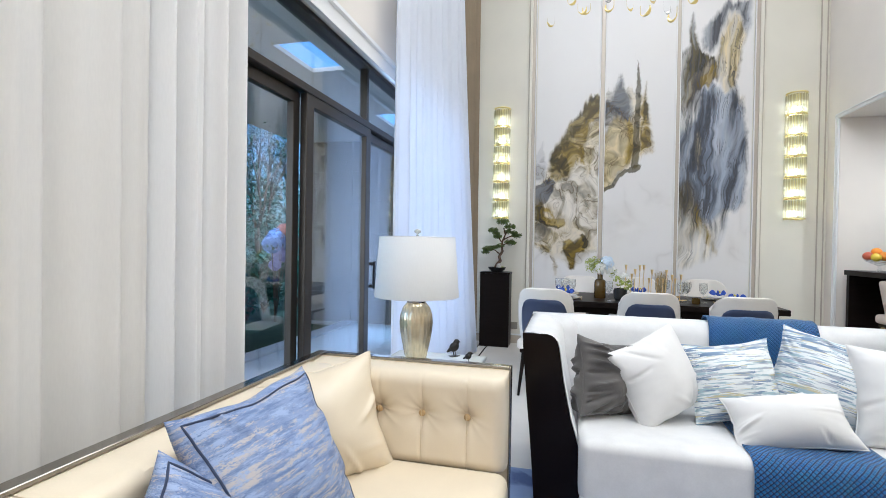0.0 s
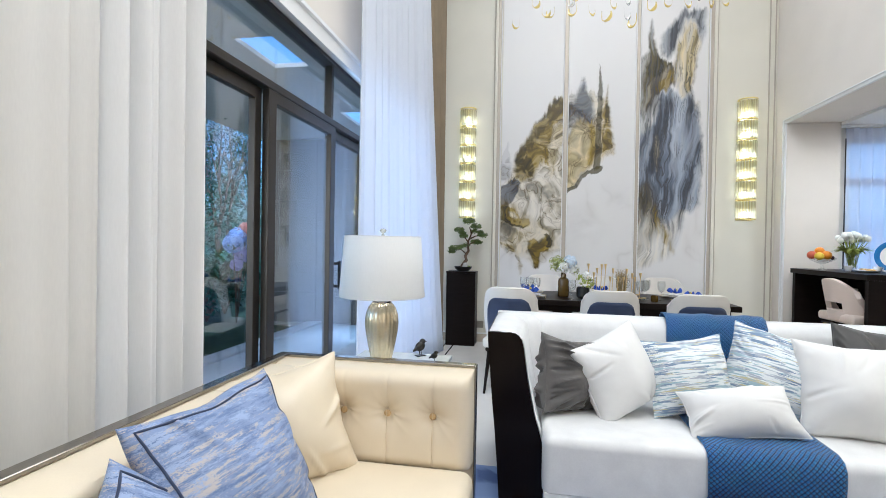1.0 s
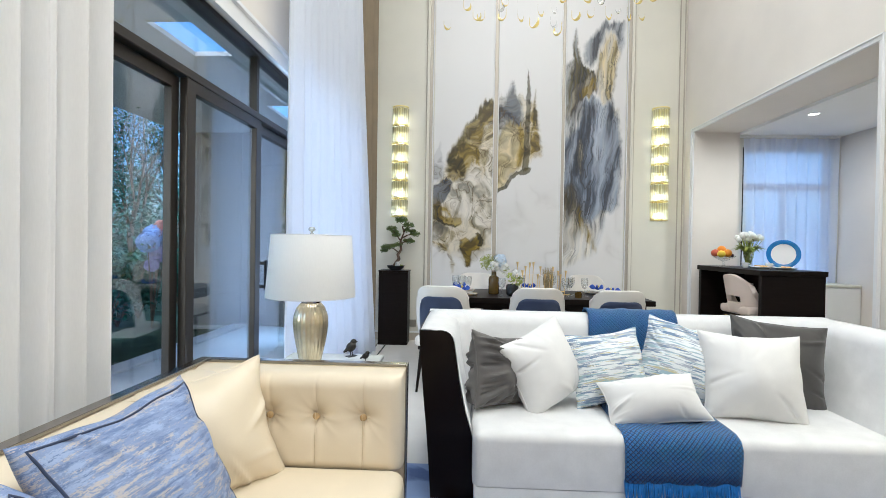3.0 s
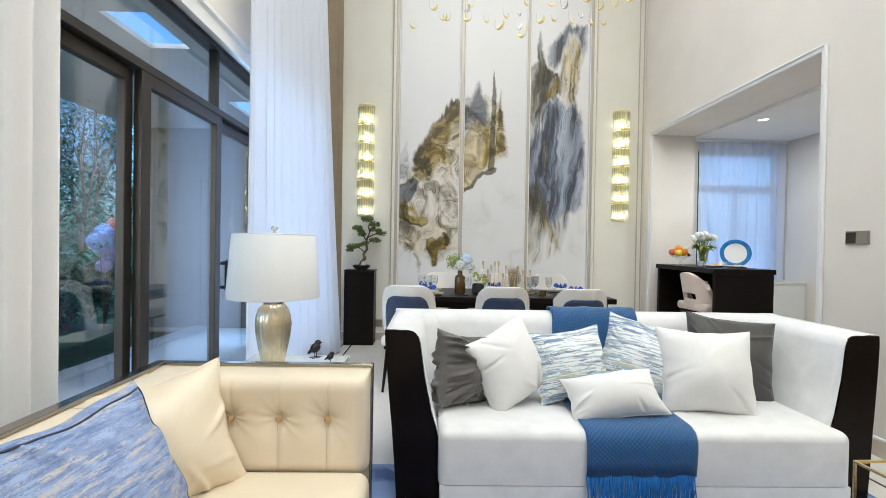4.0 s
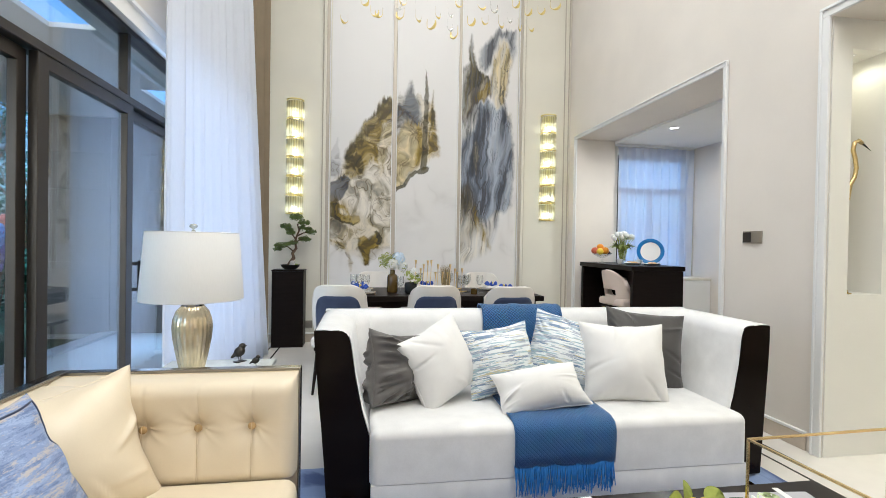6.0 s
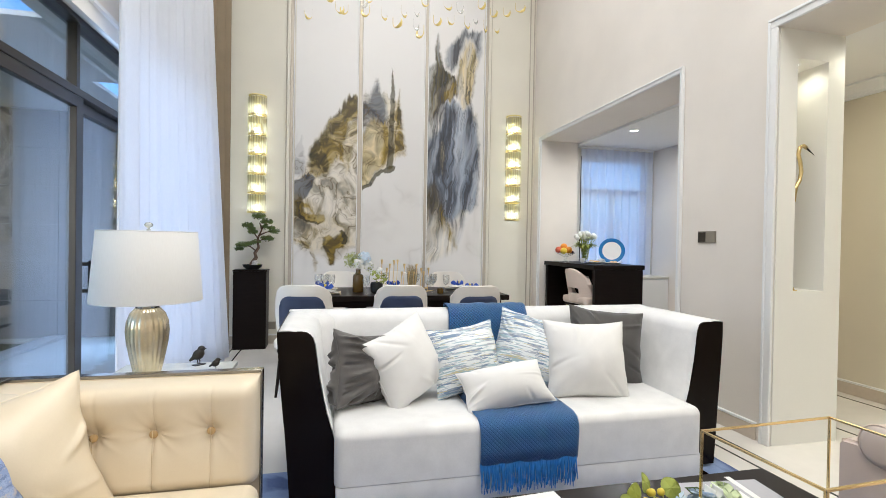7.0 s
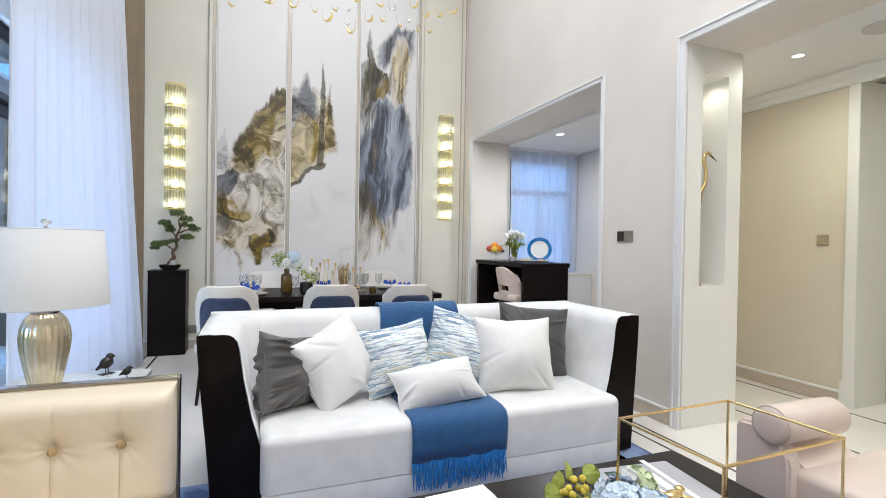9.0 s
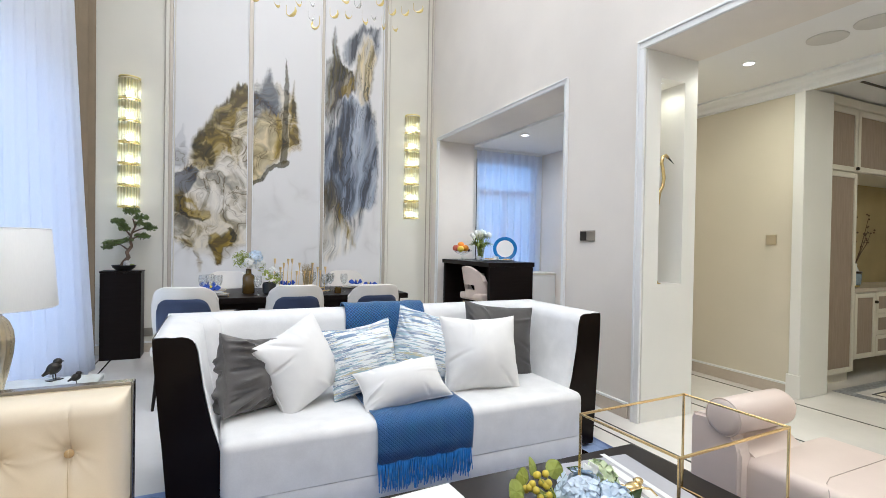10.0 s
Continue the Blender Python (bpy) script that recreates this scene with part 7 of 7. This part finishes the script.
blue_plate()
for x, y, r in ((3.05, 5.18, 0.10), (3.20, 5.05, 0.11), (3.12, 5.35, 0.08)):
    pl = thing("small_plate", (x, y, BZ), "white porcelain plate with snacks on the bar counter", "plate", "plates on the counter")
    part("dish", lathe(B(), [(0.0, 0.002), (r * 0.6, 0.002), (r, 0.018), (r, 0.021), (r * 0.6, 0.007), (0.0, 0.007)], seg=28), M_PORCELAIN, pl, world=False)
    sn, rnd = B(), random.Random(int(r * 1000))
    for k in range(7):
        a, q = rnd.uniform(0, 6.28), rnd.uniform(0, r * 0.55)
        ball(sn, q * math.cos(a), q * math.sin(a), 0.02, 0.02, 0.016, 0.013, 2)
    part("snack", sn, mat("pastry", (0.62, 0.42, 0.16), 0.6, var=0.4, scale=40), pl, "golden pastries", world=False)
for x, y in ((3.00, 5.38), (3.16, 5.24)):
    cp = thing("cup", (x, y, BZ), "white porcelain cup on the bar counter", "cup", "cups on the counter")
    part("cup_body", lathe(B(), [(0.02, 0), (0.03, 0.02), (0.036, 0.055), (0.033, 0.055), (0.027, 0.02), (0.0, 0.01)], seg=22), M_PORCELAIN, cp, world=False)
    part("handle", tube(B(), [(0.033, 0, 0.045), (0.052, 0, 0.042), (0.05, 0, 0.022), (0.03, 0, 0.018)], 0.004, 6), M_PORCELAIN, cp, world=False)

# ---- niche and hall ----
cr_ = B()
cx, cy = 2.975, 2.605
tube(cr_, [(cx - 0.035, cy, 1.56), (cx - 0.03, cy, 1.62), (cx - 0.02, cy, 1.66), (cx + 0.01, cy, 1.70), (cx + 0.022, cy, 1.76), (cx + 0.012, cy, 1.82), (cx - 0.005, cy, 1.87), (cx + 0.005, cy, 1.915), (cx + 0.035, cy, 1.93), (cx + 0.06, cy, 1.915)], 0.012, 10)
for v in cr_.verts:
    k = max(0.0, min(1.0, (1.68 - v.co.z) / 0.1))
    v.co.x = (cx - 0.03) + (v.co.x - (cx - 0.03)) * (1 + 0.9 * k * (v.co.z > 1.58))
crane = thing("crane_ornament", (cx, cy, 0.985), "gilt long-necked crane ornament in the niche", "figurine")
part("body", cr_, M_GOLD, crane, smooth=180)
bk_ = B()
tube(bk_, [(cx + 0.055, cy, 1.918), (cx + 0.125, cy, 1.872)], 0.008, 8, 0.001)
part("bill", bk_, M_BLACK, crane, "dark slender bill", smooth=60)
part("rod", tube(B(), [(cx - 0.035, cy, 0.99), (cx - 0.035, cy, 1.57)], 0.0025, 6), M_CHROME, crane)
part("foot", lathe(B(), [(0.03, 0), (0.03, 0.006), (0.004, 0.012)], cx - 0.035, cy, 0.9852, 20), M_GOLD, crane)
pb_ = B()
ball(pb_, 2.93, 2.60, 1.0, 0.022, 0.014, 0.014, 2)
solid("pebble", pb_, M_GOLD, "small gilt pebble on the niche floor", "ornament", smooth=180)

M_CABWHITE = mat("ivory_lacquer", (0.74, 0.70, 0.60), 0.4, var=0.03, bump=0.03)
M_REED = mat("taupe_wood_panel", (0.33, 0.26, 0.20), 0.5, var=0.15, scale=8, fine=90, bump=0.2, stretch=(6, 1, 0.6))


def panel_door(parent, x0, x1, z0, z1, y, w=0.045, knob=None):
    f = B()
    for a, b, c, d in ((x0, x0 + w, z0, z1), (x1 - w, x1, z0, z1), (x0 + w, x1 - w, z0, z0 + w), (x0 + w, x1 - w, z1 - w, z1)):
        box(f, a, b, y - 0.02, y - 0.001, c, d, 0.003, 1)
    dr = part("door", f, M_CABWHITE, parent, smooth=None)
    part("inset_panel", box(B(), x0 + w, x1 - w, y - 0.010, y - 0.002, z0 + w, z1 - w), M_REED, dr, "taupe wood inset panel", smooth=None)
    if knob:
        part("knob", box(B(), knob[0] - 0.014, knob[0] + 0.014, y - 0.045, y - 0.021, knob[1] - 0.014, knob[1] + 0.014, 0.004, 1), M_BRONZE, dr, smooth=None)
    return dr


CY = 2.60
tall = thing("tall_cabinet", (5.31, 2.85, 0), "tall ivory cabinet with taupe wood door panels", "cabinet", "closet cabinets")
part("body", box(B(), 5.07, 5.56, CY, 3.09, 0.09, 2.60), M_CABWHITE, tall, smooth=None)
part("plinth", box(B(), 5.09, 5.56, CY + 0.03, 3.09, 0, 0.089), M_CABWHITE, tall, smooth=None)
panel_door(tall, 5.085, 5.555, 0.10, 1.985, CY)
panel_door(tall, 5.085, 5.545, 2.0, 2.58, CY, knob=(5.53, 2.03))
part("pull", box(B(), 5.50, 5.553, CY - 0.028, CY - 0.021, 0.92, 1.13), M_CABWHITE, tall, smooth=None)
upper = thing("wall_cabinet", (6.1, 2.85, 2.0), "ivory upper cabinet with taupe wood door panels", "cabinet", "closet cabinets")
part("body", box(B(), 5.561, 7.4, CY, 3.09, 2.0, 2.60), M_CABWHITE, upper, smooth=None)
panel_door(upper, 5.56, 6.18, 2.01, 2.58, CY)
panel_door(upper, 6.19, 6.81, 2.01, 2.58, CY)
part("cornice", box(B(), 5.05, 7.45, CY - 0.03, 3.09, 2.601, 2.68, 0.01, 2), M_CABWHITE, upper, smooth=None)
low = thing("drawer_cabinet", (6.3, 2.85, 0.2), "ivory low cabinet with taupe drawers on the wall", "cabinet", "closet cabinets")
part("body", box(B(), 5.561, 7.4, CY, 3.09, 0.20, 0.85), M_CABWHITE, low, smooth=None)
part("worktop", box(B(), 5.561, 7.4, CY - 0.02, 3.09, 0.851, 0.89, 0.003, 1), M_BASE, low, smooth=None)
panel_door(low, 5.57, 5.95, 0.21, 0.84, CY, knob=(5.93, 0.75))
for k in range(3):
    panel_door(low, 5.96, 6.6, 0.21 + 0.213 * k, 0.415 + 0.213 * k, CY, 0.04, knob=(6.28, 0.31 + 0.213 * k))
structure("closet_backsplash", box(B(), 5.561, 7.4, 3.06, 3.089, 0.89, 2.0), mat("ochre_wallcovering", (0.42, 0.34, 0.17), 0.7, var=0.1), "ochre wall covering between the cabinets", "wall")
jar = thing("marble_jar", (5.80, 2.75, 0.89), "round blue-grey marble jar with a brass foot", "jar")
part("jar_body", lathe(B(), [(0.085, 0.02), (0.10, 0.03), (0.105, 0.12), (0.10, 0.135)], 5.80, 2.75, 0.89, 32), mat("blue_marble", (0.22, 0.28, 0.34), 0.2, var=0.4, scale=14, bump=0.0), jar)
part("lid", lathe(B(), [(0.10, 0.136), (0.108, 0.138), (0.108, 0.155), (0.0, 0.16)], 5.80, 2.75, 0.89, 32), M_BLACK, jar)
part("foot", lathe(B(), [(0.09, 0.0005), (0.09, 0.019)], 5.80, 2.75, 0.89, 32), M_GOLD, jar)
tw = thing("twig_vase", (6.02, 2.8, 0.89), "white vase with bare budding branches", "vase")
part("vase", lathe(B(), [(0.03, 0), (0.05, 0.05), (0.045, 0.14), (0.02, 0.2), (0.022, 0.23)], 6.02, 2.8, 0.89, 24), M_PORCELAIN, tw)
rnd = random.Random(9)
bt = B()
for k in range(6):
    d = Vector((rnd.uniform(-0.5, 0.25), rnd.uniform(-0.15, 0.1), rnd.uniform(0.35, 0.6)))
    p = [Vector((6.02, 2.8, 1.1)) + d * s + Vector((rnd.uniform(-0.03, 0.03), 0, rnd.uniform(-0.03, 0.03))) * s for s in (0, 0.35, 0.7, 1.0)]
    tube(bt, p, 0.005, 5, 0.002)
    for q in p[2:]:
        for _ in range(3):
            ball(bt, *(q + Vector((rnd.uniform(-0.05, 0.05), rnd.uniform(-0.02, 0.02), rnd.uniform(-0.05, 0.05)))), 0.010, sub=1)
part("branches", bt, M_BARK, tw, smooth=None)
ms = B()
box(ms, 5.0, 7.3, 0.6, 2.48, 0.0005, 0.003)
mosaic = structure("floor_border", ms, mat("grey_mosaic", (0.25, 0.26, 0.27), 0.3, var=0.5, scale=30, fine=120, bump=0.05), "grey mosaic border set in the marble floor", "floor")
part("marble_field", box(B(), 5.12, 7.18, 0.72, 2.36, 0.003, 0.0045), M_FLOOR, mosaic, smooth=None)
part("inlay_line", box(B(), 5.2, 7.1, 0.8, 2.28, 0.0045, 0.0055), M_INLAY, mosaic, smooth=None)
part("inner_field", box(B(), 5.225, 7.075, 0.825, 2.255, 0.0055, 0.0065), mat("veined_marble", (0.62, 0.55, 0.42), 0.18, var=0.3, scale=5, fine=16, bump=0.0), mosaic, smooth=None)

# ---- terrace and garden ----
M_PAVE = mat("terrace_stone", (0.60, 0.60, 0.60), 0.5, var=0.1, scale=3, fine=60, bump=0.15)
M_GRASS = mat("dark_lawn", (0.05, 0.075, 0.035), 0.9, var=0.4, scale=4, fine=80, bump=0.5, dist=0.02)
structure("ground", box(B(), -60, -3.3, -40, 60, -0.3, -0.12), M_GRASS, "dark garden lawn reaching to the hedges", "ground")
structure("terrace", box(B(), -3.3, -1.63, -4, 12, -0.3, -0.05), M_PAVE, "pale stone terrace outside the sliding doors", "pavement")
structure("terrace_kerb", box(B(), -3.52, -3.301, -4, 12, -0.12, -0.02, 0.01, 1), mat("pale_kerb", (0.55, 0.55, 0.55), 0.6, var=0.1), "pale stone kerb along the terrace", "kerb")
cn = B()
for x0, x1, y0, y1 in ((-4.4, -2.45, -4, 12), (-2.0, -1.81, -4, 12), (-2.45, -2.0, -4, 1.4), (-2.45, -2.0, 2.05, 3.66), (-2.45, -2.0, 4.32, 5.9), (-2.45, -2.0, 6.6, 12)):
    box(cn, x0, x1, y0, y1, 2.9, 2.94)
structure("terrace_canopy", cn, mat("canopy_render", (0.56, 0.53, 0.49), 0.8, var=0.08, fine=80), "plastered canopy over the terrace with open skylights", "roof")
tw_ = structure("terrace_wall", box(B(), -4.2, -1.81, 7.32, 7.5, -0.12, 2.9), mat("terrace_joint", (0.30, 0.30, 0.30), 0.9, var=0.1, fine=80), "grey stone-clad wall closing the terrace", "wall")
M_CLAD = mat("grey_cladding_stone", (0.10, 0.10, 0.10), 0.6, var=0.08, scale=3, fine=50, bump=0.1)
for i in range(3):
    for j in range(6):
        part("stone_panel", box(B(), -4.2 + 0.797 * i, -4.2 + 0.797 * i + 0.792, 7.30, 7.3195, -0.05 + 0.49 * j, -0.05 + 0.49 * j + 0.484), M_CLAD, tw_, smooth=None)


def shrub(x, y, r, h, n, seed, label):
    rnd = random.Random(seed)
    ob = thing("shrub", (x, y, -0.12), label, "shrub", "garden shrubs")
    st = B()
    for k in range(7):
        a = k * 0.9
        tube(st, [(x, y, -0.13), (x + 0.3 * r * math.cos(a), y + 0.3 * r * math.sin(a), h * 0.4), (x + 0.7 * r * math.cos(a), y + 0.7 * r * math.sin(a), h * 0.8)], 0.012, 5, 0.004)
    part("stems", st, M_BARK, ob, smooth=None)
    lv = B()
    for k in range(9):
        a, q = rnd.uniform(0, 6.28), rnd.uniform(0, r * 0.75)
        leaf_clump(lv, (x + q * math.cos(a), y + q * math.sin(a), h * rnd.uniform(0.25, 0.8)), r * rnd.uniform(0.35, 0.55), n // 9, 0.05, rnd, 0.8)
    part("leaves", lv, M_HEDGE, ob, smooth=None)


k = 0
for y in np.arange(2.2, 12.5, 0.85):
    shrub(-4.35 - 0.25 * (k % 2) - (1.0 if y > 6.2 else 0.0), float(y), 0.75, 1.15 + 0.12 * math.sin(k * 2.1), 1100, 40 + k, "dense dark evergreen shrub in the garden bed")
    k += 1


def tree(x, y, h, seed, bare):
    rnd = random.Random(seed)
    ob = thing("garden_tree", (x, y, -0.12), "slender garden tree with fine branches and small leaves", "tree", "garden trees")
    tr, lv = B(), B()

    def grow(p, d, ln_, r, depth):
        pts = [p]
        for s in range(3):
            d = (d + Vector((rnd.uniform(-0.25, 0.25), rnd.uniform(-0.25, 0.25), rnd.uniform(-0.05, 0.2)))).normalized()
            pts.append(pts[-1] + d * ln_ / 3)
        tube(tr, pts, r, 5 if depth > 1 else 7, r * 0.6)
        if depth >= 4:
            leaf_clump(lv, pts[-1], 0.35, bare, 0.035, rnd)
            return
        for _ in range(3 if depth else 5):
            q = (d + Vector((rnd.uniform(-0.9, 0.9), rnd.uniform(-0.9, 0.9), rnd.uniform(-0.1, 0.7)))).normalized()
            grow(pts[rnd.choice((2, 3))], q, ln_ * rnd.uniform(0.6, 0.8), r * 0.55, depth + 1)
    grow(Vector((x, y, -0.13)), Vector((0, 0, 1)), h * 0.36, 0.05, 0)
    part("trunk", tr, M_BARK, ob, smooth=180)
    part("crown", lv, M_HEDGE, ob, smooth=None)


for i, (x, y, h, n) in enumerate(((-5.4, 6.2, 4.2, 16), (-5.9, 8.2, 4.6, 20), (-6.2, 10.6, 4.8, 20), (-5.6, 4.4, 4.0, 18), (-6.8, 12.8, 5, 22), (-7.2, 6.8, 4.6, 24), (-7.4, 9.4, 4.8, 24))):
    tree(x, y, h, 70 + i, n)
rnd = random.Random(99)
hb_ = B()
for k in range(260):
    leaf_clump(hb_, (rnd.uniform(-11, -8.5), rnd.uniform(0, 28), rnd.uniform(0.1, 3.6)), rnd.uniform(0.5, 0.9), 70, 0.10, rnd)
for k in range(170):
    leaf_clump(hb_, (rnd.uniform(-6.6, -5.2), rnd.uniform(2.5, 14), rnd.uniform(0.1, 2.5)), rnd.uniform(0.3, 0.55), 90, 0.045, rnd)
solid("far_hedge", hb_, M_HEDGE, "tall mixed hedge closing the garden", "hedge", kind="stuff", smooth=None)


def reflected_hydrangea(x, y):
    """A bush set outside for a reflection in the panes: stems, broad leaves and round heads of florets."""
    rnd_ = random.Random(57)
    ob = thing("reflected_hydrangea_bush", (x, y, -0.12), "added bush of blue and coral heads in place of a reflection", "shrub", "garden shrubs")
    heads = ((0.0, 0.02, 1.31, 0.15, 0), (0.06, -0.20, 1.20, 0.15, 0), (-0.04, 0.26, 1.24, 0.16, 0), (0.05, 0.04, 1.02, 0.12, 2), (0.08, 0.12, 1.42, 0.12, 1), (0.0, -0.02, 0.85, 0.09, 2), (0.06, 0.22, 0.98, 0.10, 2), (-0.12, 0.42, 1.34, 0.12, 0))
    st = B()
    for dx, dy, z, r, kind in heads:
        tube(st, [(x, y, -0.13), (x + 0.5 * dx, y + 0.5 * dy, 0.5 * z), (x + dx, y + dy, z)], 0.010, 6, 0.005)
    part("stems", st, M_BARK, ob, smooth=60)
    tints = (M_BLOOM_BLUE, M_BLOOM_CORAL, M_BLOOM_VIOLET)
    for dx, dy, z, r, kind in heads:
        b_ = B()
        hydrangea([b_], (x + dx, y + dy, z), r, 130, rnd_, 0.034)
        part("flower_head", b_, tints[kind], ob, smooth=None)
    lv_ = B()
    for k in range(7):
        leaf_clump(lv_, (x + rnd_.uniform(-0.3, 0.1), y + rnd_.uniform(-0.35, 0.35), rnd_.uniform(0.35, 0.95)), 0.24, 70, 0.05, rnd_, 0.8)
    part("leaves", lv_, M_HEDGE, ob, smooth=None)


M_BLOOM_BLUE = mat("blue_bloom", (0.36, 0.50, 0.85), 0.6, var=0.2, scale=20)
M_BLOOM_CORAL = mat("coral_bloom", (0.80, 0.30, 0.20), 0.6, var=0.2, scale=20)
M_BLOOM_VIOLET = mat("violet_bloom", (0.42, 0.38, 0.70), 0.6, var=0.2, scale=20)
# Stands in for blooms reflected in the sliding doors.
reflected_hydrangea(-4.80, 7.30)
